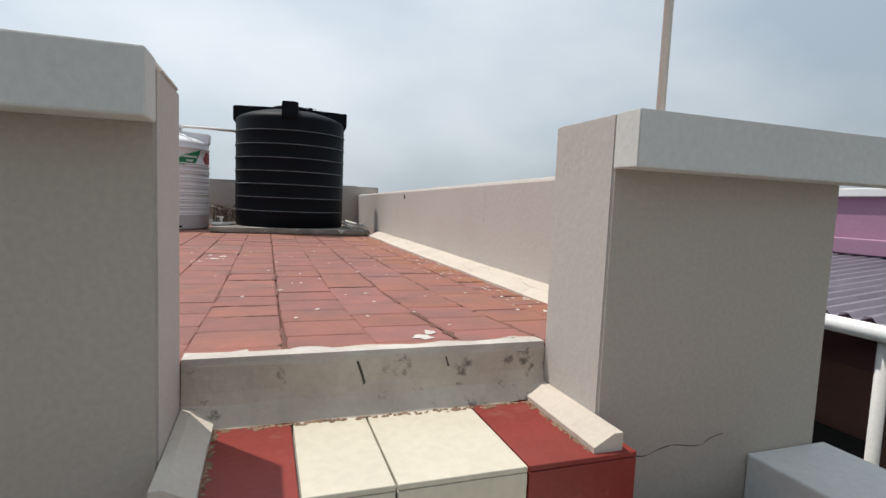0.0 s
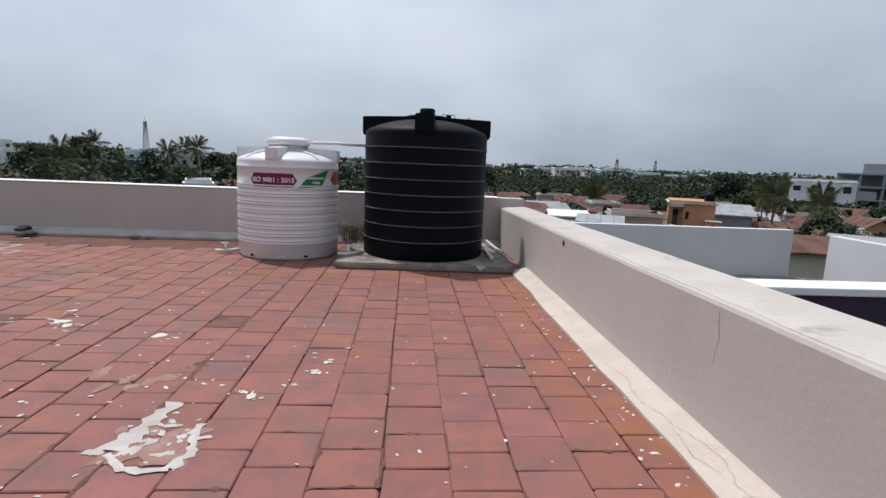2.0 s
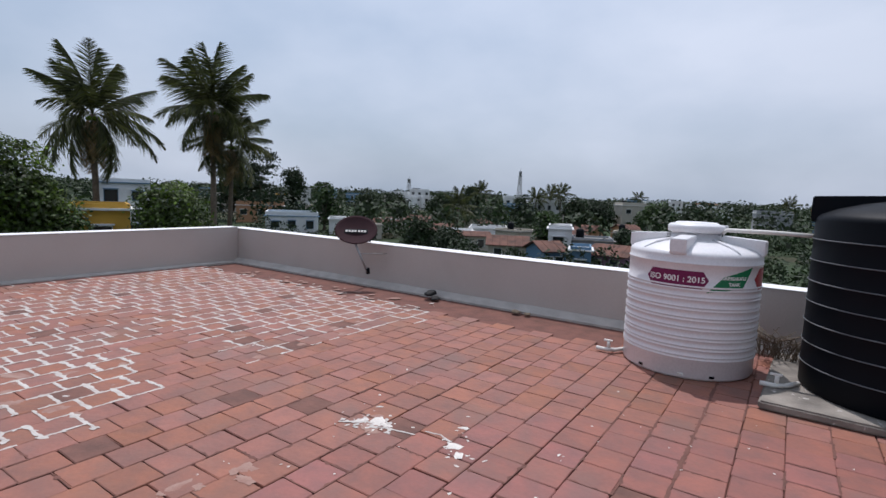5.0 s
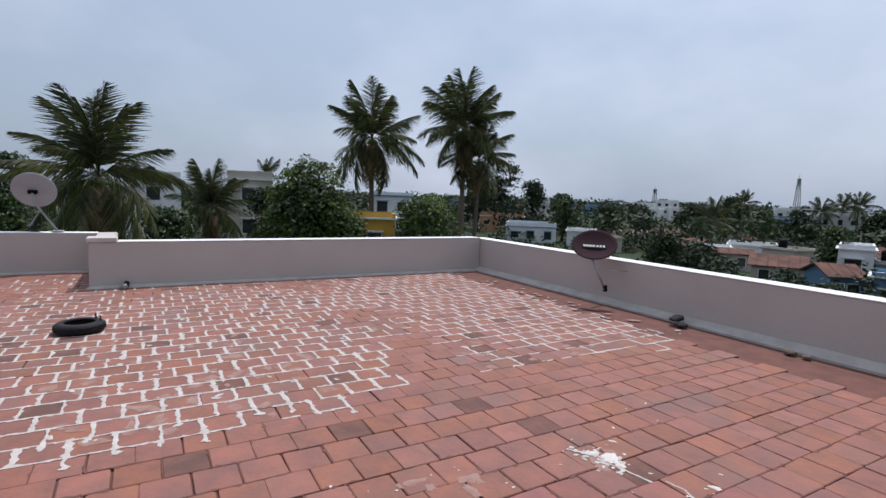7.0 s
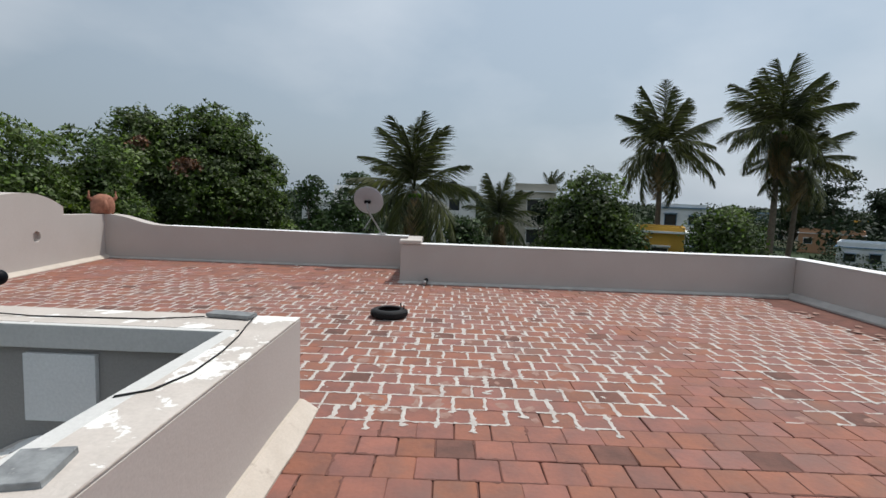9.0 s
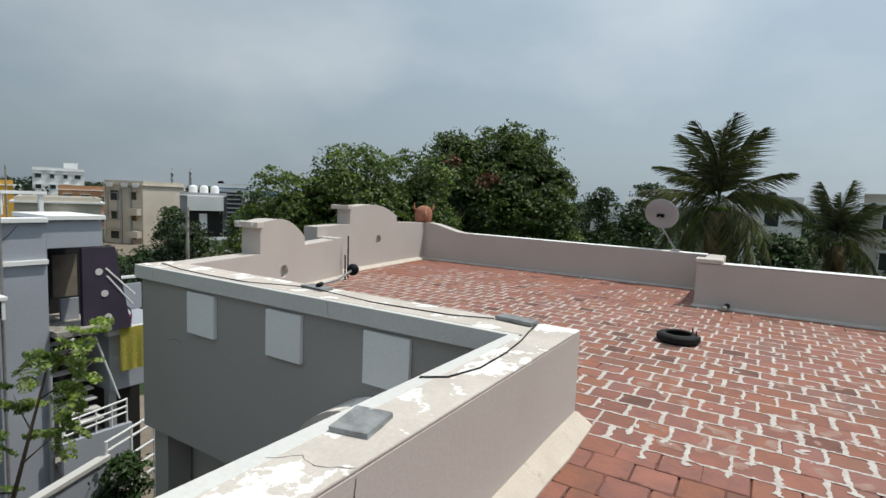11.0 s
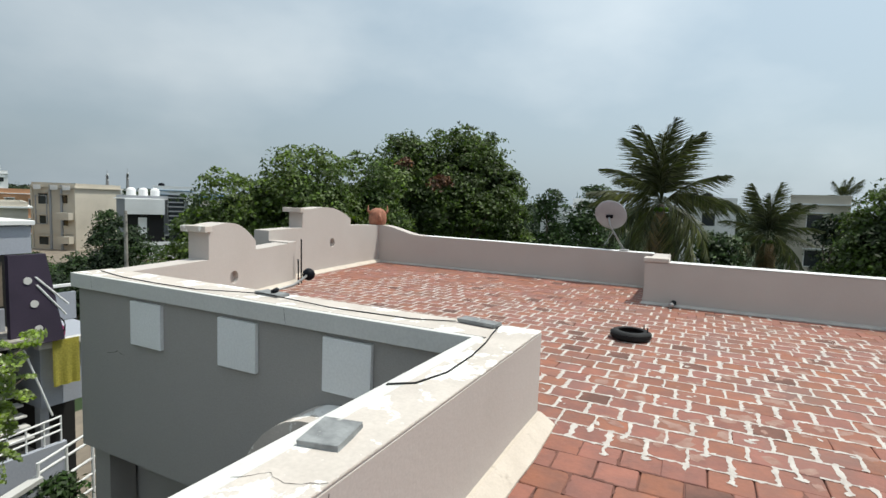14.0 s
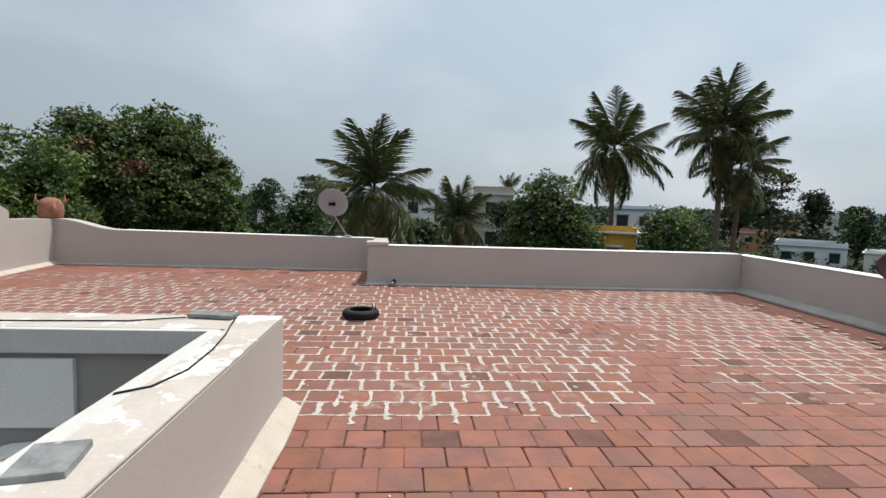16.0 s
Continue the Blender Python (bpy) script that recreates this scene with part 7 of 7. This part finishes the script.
    for r, x0, x1 in ((0.30, -3.8, -4.5), (0.45, -3.5, -4.2)):
        part("wire", tube([(x0 + (x1 - x0) * i / 12, Y + 0.02, 0.55 - r * math.sin(math.pi * i / 12)) for i in range(13)], 0.006, 5), RUBBER, t)
    # compound wall and gate
    w = thing("garden_wall", "lilac-grey garden wall with a pale cap and steel gate beside the neighbour house", "garden wall")
    for nm, pts2, d, mm in (("wall", [(-5.2, GROUND_Z), (-2.6, GROUND_Z), (-2.6, -4.42), (-5.2, -3.73)], 0.13, HOUSE_LILAC), ("cap", [(-5.25, -3.725), (-2.55, -4.44), (-2.55, -4.36), (-5.25, -3.645)], 0.20, BAND)):
        bm = prism(pts2, -d / 2, d / 2, m=Matrix(((1, 0, 0, 0), (0, 0, 1, Y + 1.5), (0, 1, 0, 0), (0, 0, 0, 1))))
        bmesh.ops.recalc_face_normals(bm, faces=bm.faces)
        part(nm, bm, mm, w)
    g = thing("gate", "white painted steel rail gate by the garden wall", "gate")
    for z in (-3.42, -3.60, -3.95, -4.25, -4.55):
        part("rail", tube([(-5.22, Y + 1.5, z), (-6.60, Y + 1.5, z + 0.38)], 0.026, 8), WHITE, g)
    for k in range(4):
        part("post", tube([(-5.22 - 0.45 * k, Y + 1.5, GROUND_Z), (-5.22 - 0.45 * k, Y + 1.5, -3.40 + 0.124 * k)], 0.028, 8), WHITE, g)
    # cloth and bicycle-like bundle on the wing
    bm = bmesh.new()
    n = 14
    rows = [[bm.verts.new((-6.22 - 0.5 * i / n, Y + 0.03 + 0.025 * math.sin(i * 1.1) * (j / 10), -1.70 - 0.95 * j / 10)) for i in range(n + 1)] for j in range(11)]
    for a, b in zip(rows, rows[1:]):
        for i in range(n):
            bm.faces.new((a[i], a[i + 1], b[i + 1], b[i]))
    sol = bmesh.ops.solidify(bm, geom=bm.faces[:], thickness=0.012)
    ob = part("hanging_cloth", bm, CLOTH_YELLOW)
    tagged(ob, "yellow printed cloth hung over the wing's ledge", "cloth")
    wheel = part("wheel", tube([(-6.30 + 0.24 * math.cos(i * math.pi / 9), Y - 0.12, -1.46 + 0.24 * math.sin(i * math.pi / 9)) for i in range(19)], 0.014, 6), RUBBER, smooth=True)
    tagged(wheel, "small black wheel leaning by the pink bundle on the wing's roof", "wheel")
    ob = part("pink_bundle", moved(lathe([(0.05, 0), (0.16, 0.05), (0.17, 0.2), (0.10, 0.30), (0.02, 0.33)], 14), (-6.45, Y - 0.3, -1.745)), MAGENTA)
    tagged(ob, "pink plastic bundle on the wing's flat roof", "bundle")


neighbour()


# ---- the neighbour's roofs to the east ----
def east_roofs():
    ob = part("wall_neighbour_far", box(2.0, 7.45, 10.45, 10.62, -0.90, 0.0, 0.008), WALL_WHITE)
    tagged(ob, "white painted parapet wall of the neighbouring roof", "wall", kind="structure")
    ob = part("wall_neighbour_side", box(7.55, 7.72, 5.35, 9.72, -0.90, 0.0, 0.008), WALL_WHITE)
    tagged(ob, "white painted parapet wall of the neighbouring roof", "wall", kind="structure")
    ob = part("wall_neighbour_core", box(2.0, 7.72, 4.63, 10.45, GROUND_Z, -0.93), HOUSE_PINK)
    tagged(ob, "pink storeys of the neighbouring house", "wall", kind="structure")
    fl = part("roof_neighbour", box(2.0, 7.54, 4.64, 10.44, -0.929, -0.90), MOSSY)
    tagged(fl, "mossy brick-paved neighbouring roof", "roof", kind="structure")
    rng = random.Random(4)
    V, F = [], []
    for i in range(38):
        for j in range(46):
            x, y = 2.1 + i * 0.14 + (j % 2) * 0.05, 4.75 + j * 0.114
            if x > 7.4 or y > 10.3:
                continue
            w, h, z = 0.062 * rng.uniform(0.8, 1), 0.046 * rng.uniform(0.8, 1), -0.90 + rng.uniform(0.008, 0.022)
            k = len(V)
            V += [(x - w, y - h, -0.901), (x + w, y - h, -0.901), (x + w, y + h, -0.901), (x - w, y + h, -0.901), (x - w * .9, y - h * .9, z), (x + w * .9, y - h * .9, z), (x + w * .9, y + h * .9, z), (x - w * .9, y + h * .9, z)]
            F += [(k + 4, k + 5, k + 6, k + 7), (k, k + 1, k + 5, k + 4), (k + 1, k + 2, k + 6, k + 5), (k + 2, k + 3, k + 7, k + 6), (k + 3, k, k + 4, k + 7)]
    tagged(joined("roof_bricks", V, F, MOSSY, fl), kind="stuff")
    ob = part("wall_neighbour_near", box(2.0, 9.0, 4.30, 4.55, 0.215, 0.270, 0.008), WHITE)
    tagged(ob, "broad white coping of the neighbouring house", "coping", kind="structure")
    ob = part("wall_neighbour_purple", box(2.05, 9.0, 4.34, 4.54, GROUND_Z, 0.213), PURPLE)
    tagged(ob, "dark purple wall under the white coping", "wall", kind="structure")
    ob = part("white_masonry_box", box(3.95, 5.2, 4.32, 4.54, 0.271, 0.40, 0.008), WHITE)
    tagged(ob, "low white masonry block on the neighbouring coping", "masonry block", kind="structure")
    d = thing("satellite_dish", "white dish standing beyond the neighbouring white wall", "satellite dish", pose(7.0, 6.7, 0.52))
    bm = dish_shell(0.70, 0.15)
    bmesh.ops.transform(bm, matrix=pose(0, 0, 0, 55, 0, -35), verts=bm.verts)
    part("reflector", bm, HOUSE_WHITE, d, smooth=True)
    part("mast", tube([(0, 0, -1.52), (0.03, 0.08, -0.1)], 0.05, 10), STEEL, d, smooth=True)
    # pink building and its lilac sheet roof
    b = thing("house", "pink-purple house side with a lilac sheet roof on posts", "house")
    part("wall", box(5.2, 9.5, 0.6, 4.5, GROUND_Z, 0.62), HOUSE_PINK, b)
    part("ledge", box(5.0, 5.199, 0.6, 4.5, 0.10, 0.24, 0.008), HOUSE_PINK, b)
    part("roof_edge", box(5.15, 9.5, 0.55, 4.5, 0.622, 0.70, 0.008), WHITE, b)
    bm = bmesh.new()
    prof = []
    n = 44
    for i in range(n * 4 + 1):
        y = -1.2 + 5.2 * i / (n * 4)
        prof.append((y, 0.030 if (i % 4) in (1, 2) else 0.0))
    lo = [bm.verts.new((3.0, y, -0.13 + dz)) for y, dz in prof]
    hi = [bm.verts.new((5.19, y, 0.08 + dz)) for y, dz in prof]
    for i in range(len(prof) - 1):
        bm.faces.new((lo[i], lo[i + 1], hi[i + 1], hi[i]))
    bmesh.ops.solidify(bm, geom=bm.faces[:], thickness=0.004)
    part("sheet_roof", bm, LILAC_SHEET, b)
    part("gutter", tube([(2.98, -1.2, -0.17), (2.98, 4.0, -0.17)], 0.045, 12), WHITE, b, smooth=True)
    for y in (-0.6, 1.72, 3.7):
        part("post", tube([(3.02, y, -3.0), (3.02, y, -0.2)], 0.032, 10), BAND, b, smooth=True)
    part("lower_wall", box(3.9, 5.1, 1.4, 4.3, -3.0, -0.62), ROOF_TILE, b, "dark brown lower wall")
    part("lower_window", box(3.86, 3.899, 2.2, 3.2, -2.2, -1.1), DARK, b)
    part("under_floor", box(2.0, 5.19, -1.5, 4.5, -3.2, -3.0), CEMENT, b)


east_roofs()
# ---- floor tiles, the nearest as single pieces ----
def floor_z(x, y):
    """The floor rises a little toward the stairhead."""
    if -0.6 < x < 1.25 and y < 2.2:
        u = 1 - (y - 1.16) / 1.04
        side = min(1.0, (x + 0.6) / 0.4)
        return 0.046 * max(0.0, u) ** 1.3 * side
    return 0.0


def inside(x, y):
    if 1.17 < y < 7.40 and -8.58 < x < 1.23:
        return True
    if -10.18 < x < -3.72 and y < 1.32:
        if x > -6.85:
            return y > -2.95 - (-3.70 - x) * 0.2381 + 0.01
        return y > -4.06 - (-6.85 - x) * 0.0955 + 0.01
    return False


def tile_mesh(seed):
    """A square worn tile, one unit wide and long, with rounded, slightly chipped corners."""
    rng = random.Random(seed)

    def ring(k, z, jit):
        pts = []
        for sx, sy in ((-1, -1), (1, -1), (1, 1), (-1, 1)):
            cut = rng.uniform(0.015, 0.05)
            e = 0.5 - k
            a, b = (sx * (e - cut), sy * e), (sx * e, sy * (e - cut))
            for x, y in ((a, b) if sx * sy < 0 else (b, a)):
                pts.append((x + rng.uniform(-jit, jit), y + rng.uniform(-jit, jit), z))
        return pts
    v = ring(0.0, -0.013, 0) + ring(0.0, -0.004, 0.008) + ring(0.022, 0.0, 0.008)
    f = [tuple(range(16, 24))]
    for k in (0, 8):
        f += [(k + i, k + (i + 1) % 8, k + 8 + (i + 1) % 8, k + 8 + i) for i in range(8)]
    return v, f


def white_joint(x, y):
    """How likely the joint at x, y was smeared white with cement."""
    edge = -3.64 if y < 3.15 else -3.85 if y < 3.6 else -4.35 if y < 3.75 else -5.1 if y < 4.3 else -3.74
    edge += 0.12 * noise.noise((y * 3.0, 1.0, 0.0))
    if x > edge or y > 7.0:
        return 0.0
    n = noise.noise((x * 0.9, y * 0.9, 3.0)) + 0.5 * noise.noise((x * 2.5, y * 2.5, 8.0))
    p = 1.12 + 0.7 * n
    if 3.6 < y < 4.8 and x > -6.2:
        p -= 0.45
    if x < -7.5:
        p -= 0.30 + (0.40 * min(1.0, (-7.5 - x)) if y < 4.2 else 0.1)
    if y < -3.0 or x < -9.5:
        p -= 0.25
    return max(0.0, min(1.0, p))


def tile_columns():
    """Edges of the columns of tiles, which run along y, with each column's length of tile and first joint."""
    right = [-0.84 + 0.2215 * k for k in range(10)] + [1.245]
    left = [-0.84 - 0.2127 * k for k in range(12)]
    left += [left[-1] - 0.2066 * k for k in range(1, 35)]
    edges = left[::-1] + right[1:]
    rng = random.Random(12)
    cols = []
    for n, (x0, x1) in enumerate(zip(edges, edges[1:])):
        i = round(((x0 + x1) / 2 + 0.945) / 0.2127) if x0 < -0.8 else round(((x0 + x1) / 2 + 0.945) / 0.2215)
        half = 0.5 * (i % 2)
        if x0 < -1.9:
            cols.append((x0, x1, 0.2118, 1.59 + 0.2118 * (half - (0.5 if 11 % 2 else 0.0)) + rng.uniform(-0.018, 0.018)))
        else:
            cols.append((x0, x1, 0.2165, 3.21 + 0.2165 * half + (0.035 if i == 1 else 0.0) + rng.uniform(-0.014, 0.014)))
    return cols


def ribbon(V, F, pts, w, rng, z=0.0035, sink=0.0015):
    """A thin ragged strip lying along points, its middle a little proud."""
    prev = None
    for (ax, ay), (bx, by) in zip(pts, pts[1:]):
        d = Vector((bx - ax, by - ay, 0))
        length = d.length
        d.normalize()
        s = Vector((-d.y, d.x, 0))
        n = max(2, int(length / 0.022))
        for i in range(n + 1):
            p = Vector((ax, ay, 0)) + d * length * i / n
            a = w * (0.4 + 1.0 * rng.random()) + (0.012 if rng.random() < 0.08 else 0)
            b = w * (0.4 + 1.0 * rng.random()) + (0.012 if rng.random() < 0.08 else 0)
            k = len(V)
            V.append(tuple(p + s * a + Vector((0, 0, z - sink))))
            V.append(tuple(p + Vector((0, 0, z))))
            V.append(tuple(p - s * b + Vector((0, 0, z - sink))))
            if prev is not None:
                F.append((prev, prev + 1, k + 1, k))
                F.append((prev + 1, prev + 2, k + 2, k + 1))
            prev = k


def lay_tiles():
    rng = random.Random(12)
    cells = []
    for x0, x1, step, first in tile_columns():
        lean = rng.uniform(-0.003, 0.003)
        for j in range(-42, 24):
            y0 = first + step * j + rng.uniform(-0.006, 0.006)
            y1 = first + step * (j + 1)
            xm = (x0 + x1) / 2
            if xm > -3.70 and y1 > 1.20 and y0 < 1.172:
                y0 = 1.172
            y1 = min(y1, 7.41)
            if y1 - y0 < 0.03 or not inside(xm, (y0 + y1) / 2):
                continue
            cells.append((x0 + lean, x1 + lean, y0, y1, rng.uniform(-0.0016, 0.0016), rng.gauss(0, 0.45), rng.gauss(0, 0.45), rng.gauss(0, 0.55)))
    order = sorted(cells, key=lambda c: (c[0] + 0.35) ** 2 * 0.8 + (c[2] - 2.7) ** 2 * 0.55)
    near = set(order[:300])
    kinds = []
    for s in range(10):
        v, f = tile_mesh(s)
        me = bpy.data.meshes.new("tile")
        me.from_pydata(v, [], f)
        me.materials.append(TILE)
        kinds.append(me)
    dark_tile = kinds[0].copy()
    dark_tile.materials.clear()
    dark_tile.materials.append(TILE_DARK)
    worn_at = ((-0.945, 4.165), (-3.28, 2.12), (-4.29, 2.38), (-2.87, 4.06), (-3.28, 3.05))
    V, F = [], []
    DV, DF = [], []
    for n, c in enumerate(cells):
        x0, x1, y0, y1, dz, tx, ty, tz = c
        x, y = (x0 + x1) / 2, (y0 + y1) / 2
        slope = math.degrees(math.atan2(floor_z(x, y + 0.1) - floor_z(x, y - 0.1), 0.2))
        gap = 0.0028 if x > -0.9 else 0.004
        m = pose(x, y, floor_z(x, y) + dz, tx * 0.5 + slope, ty * 0.5, tz) @ Matrix.Diagonal((x1 - x0 - gap, y1 - y0 - gap, 1, 1))
        worn = any(abs(x - a) < 0.11 and abs(y - b) < 0.11 for a, b in worn_at)
        if c in near:
            ob = new("tile", dark_tile if worn else kinds[n % 10])
            ob.parent = FLOOR
            ob.matrix_basis = m
        else:
            v, f = tile_mesh(n % 60)
            tv, tf = (DV, DF) if worn or rng.random() < (0.05 if x < -3.7 else 0.012) else (V, F)
            k = len(tv)
            tv += [tuple(m @ Vector(p)) for p in v]
            tf += [tuple(k + q for q in g) for g in f]
    tagged(joined("tiles", V, F, TILE_FAR, FLOOR), kind="stuff")
    tagged(joined("dark_tiles", DV, DF, TILE_DARK, FLOOR), kind="stuff")
    # cement smeared over the joints, widest at the crossings
    V, F = [], []
    for x0, x1, y0, y1, *_ in cells:
        x, y = (x0 + x1) / 2, (y0 + y1) / 2
        p = white_joint(x, y)
        if p == 0.0:
            continue
        for ya, yb in ((y0, y), (y, y1)):
            if rng.random() < p:
                ribbon(V, F, ((x1, ya - 0.004), (x1 + rng.uniform(-0.003, 0.003), (ya + yb) / 2), (x1, yb + 0.004)), rng.uniform(0.006, 0.012), rng)
        if rng.random() < p:
            w = rng.uniform(0.008, 0.017)
            ribbon(V, F, ((x0, y1), (x, y1 + rng.uniform(-0.005, 0.005)), (x1, y1)), w, rng)
            for xe in (x0, x1):
                if rng.random() < 0.55:
                    blob(V, F, xe, y1, w * rng.uniform(1.0, 1.7), rng, 0.0040)
        if x > -3.95 and y < 3.3 and rng.random() < 0.6:
            w = rng.uniform(0.008, 0.015)
            reach = rng.uniform(0.03, 0.12)
            ribbon(V, F, ((x1, y1), (x1 + reach * 0.6, y1 + rng.uniform(-0.012, 0.012)), (x1 + reach, y1 + rng.uniform(-0.018, 0.018))), w, rng)
            blob(V, F, x1 + reach, y1 + rng.gauss(0, 0.01), rng.uniform(0.012, 0.026), rng, 0.0042)
            if rng.random() < 0.4:
                blob(V, F, x1 + reach * 1.2, y1 + rng.gauss(0, 0.03), rng.uniform(0.008, 0.02), rng, 0.0042)
    # cement wiped over the tile faces
    for _ in range(420):
        x, y = rng.uniform(-10, -3.7), rng.uniform(-4, 7)
        if inside(x, y) and rng.random() < white_joint(x, y) * 0.9:
            blob(V, F, x, y, rng.uniform(0.008, 0.026), rng, 0.0042)
    tagged(joined("joint_cement", V, F, GROUT, FLOOR), kind="stuff")
    V, F = [], []
    for _ in range(1900):
        x, y = rng.uniform(-10, -3.6), rng.uniform(-4, 7)
        if inside(x, y) and rng.random() < white_joint(x, y) * 0.9 and noise.noise((x * 1.3, y * 1.3, 20.0)) > -0.1:
            blob(V, F, x, y, rng.uniform(0.02, 0.06), rng, 0.0027)
    tagged(joined("cement_wash", V, F, WASH, FLOOR), kind="stuff")
    # dark dirt caught along joints, heaviest on one long joint
    V, F = [], []
    for x0, x1, y0, y1, *_ in cells:
        if x0 < -3.75 or y1 > 6.8:
            continue
        heavy = abs(x1 + 0.84) < 0.05
        if heavy or rng.random() < (0.30 if x0 > -0.9 else 0.42):
            ribbon(V, F, ((x1, y0), (x1 + rng.uniform(-0.004, 0.004), (y0 + y1) / 2), (x1, y1)), rng.uniform(0.0035, 0.0065) * (1.9 if heavy else 1), rng, 0.0023, 0.0012)
        if rng.random() < (0.28 if x0 > -0.9 else 0.5):
            ribbon(V, F, ((x0, y1), (x1, y1)), rng.uniform(0.002, 0.0045), rng, 0.0023, 0.0012)
    for k in range(16):
        blob(V, F, -0.86 + rng.gauss(0, 0.03), 3.53 + rng.gauss(0, 0.07), rng.uniform(0.006, 0.018), rng, 0.0025)
    V = [(a, b, c + floor_z(a, b)) for a, b, c in V]
    tagged(joined("joint_dirt", V, F, BED, FLOOR), kind="stuff")


def blob(V, F, x, y, r, rng, z, stretch=None, n=11):
    """A thin ragged patch."""
    c = len(V)
    zz = z + floor_z(x, y)
    V.append((x, y, zz))
    a0 = rng.uniform(0, 3.14)
    st = stretch or rng.uniform(1.0, 2.2)
    for i in range(n):
        a = 2 * math.pi * i / n
        rr = r * rng.uniform(0.5, 1.15)
        u, v = rr * st * math.cos(a), rr * math.sin(a)
        V.append((x + u * math.cos(a0) - v * math.sin(a0), y + u * math.sin(a0) + v * math.cos(a0), zz - 0.002))
    for i in range(n):
        F.append((c, c + 1 + i, c + 1 + (i + 1) % n))


def splashes():
    rng = random.Random(31)
    V, F = [], []
    for x, y, r in ((-1.86, 4.12, 0.05), (-1.79, 4.05, 0.032), (-1.225, 3.91, 0.042), (-1.93, 4.33, 0.02), (-2.37, 4.09, 0.045), (-2.45, 4.05, 0.03), (-2.30, 4.08, 0.035), (-0.31, 3.43, 0.014), (-0.30, 3.46, 0.012), (-0.27, 3.56, 0.016), (-0.52, 3.19, 0.022), (-0.56, 3.22, 0.014), (-0.37, 3.30, 0.010)):
        blob(V, F, x, y, r, rng, 0.0045)
        for _ in range(8 if r > 0.025 else 3):
            blob(V, F, x + rng.gauss(0, r * 1.8), y + rng.gauss(0, r * 1.5), rng.uniform(0.003, 0.011), rng, 0.0045, n=7)
    for _ in range(70):
        x, y = rng.gauss(-0.85, 0.5), rng.gauss(3.1, 0.45)
        if inside(x, y):
            blob(V, F, x, y, rng.uniform(0.003, 0.012), rng, 0.0045, n=7)
    for _ in range(130):
        x, y = rng.uniform(-2.8, 1.1), rng.uniform(1.3, 5.6)
        blob(V, F, x, y, rng.uniform(0.003, 0.009), rng, 0.0045, n=7)
    for _ in range(110):
        x, y = 1.12 - abs(rng.gauss(0, 0.14)), rng.uniform(1.3, 5.6)
        blob(V, F, x, y, rng.uniform(0.003, 0.011), rng, 0.0045, n=7)
    tagged(joined("paint_drops", V, F, DROPS, FLOOR), kind="stuff")
    V, F = [], []
    # the ring-shaped cement patch
    ribbon(V, F, ((-0.79, 3.12), (-0.81, 3.00), (-0.83, 2.88), (-0.85, 2.77)), 0.034, rng, 0.0050)
    ribbon(V, F, ((-0.85, 2.75), (-0.77, 2.665), (-0.68, 2.655), (-0.62, 2.67)), 0.014, rng, 0.0050)
    ribbon(V, F, ((-0.62, 2.67), (-0.59, 2.77), (-0.62, 2.88), (-0.63, 2.95)), 0.017, rng, 0.0050)
    ribbon(V, F, ((-0.80, 2.96), (-0.75, 2.93), (-0.69, 2.94)), 0.010, rng, 0.0050)
    ribbon(V, F, ((-0.90, 2.75), (-0.86, 2.83)), 0.016, rng, 0.0050)
    for k in range(26):
        blob(V, F, -0.74 + rng.gauss(0, 0.09), 2.84 + rng.gauss(0, 0.10), rng.uniform(0.006, 0.02), rng, 0.0046)
    for x, y, r in ((0.40, 1.30, 0.03), (0.44, 1.35, 0.02), (0.1, 1.22, 0.025), (-0.05, 1.21, 0.03), (0.3, 1.20, 0.02), (0.60, 1.21, 0.03)):
        blob(V, F, x, y, r, rng, 0.0045)
    # thin trails of cement
    ribbon(V, F, ((-2.36, 4.0), (-2.30, 4.05), (-2.20, 4.07), (-2.10, 4.09)), 0.007, rng, 0.0046)
    ribbon(V, F, ((-2.08, 4.16), (-1.99, 4.18), (-1.90, 4.14)), 0.006, rng, 0.0046)
    ribbon(V, F, ((-2.55, 3.95), (-2.47, 4.0), (-2.42, 4.06)), 0.012, rng, 0.0046)
    for i in range(26):
        blob(V, F, -2.3 + 1.0 * rng.random(), 2.98 + 0.05 * math.sin(i) + rng.gauss(0, 0.03), rng.uniform(0.004, 0.010), rng, 0.0044)
    for i in range(30):
        blob(V, F, -2.4 + rng.gauss(0, 0.08), 4.05 + rng.gauss(0, 0.06), rng.uniform(0.005, 0.018), rng, 0.0044)
    tagged(joined("cement_patch", V, F, GROUT, FLOOR), kind="stuff")
    V, F = [], []
    # a grey film of cement over whole tiles
    for x, y in ((-0.72, 2.82), (-1.75, 2.95), (-2.35, 4.02), (-2.5, 3.2), (-1.1, 3.3)):
        for k in range(22 if x == -0.72 else 7):
            blob(V, F, x + rng.gauss(0, 0.07), y + rng.gauss(0, 0.06), rng.uniform(0.02, 0.05), rng, 0.0030)
    tagged(joined("cement_film", V, F, WASH, FLOOR), kind="stuff")


lay_tiles()
splashes()
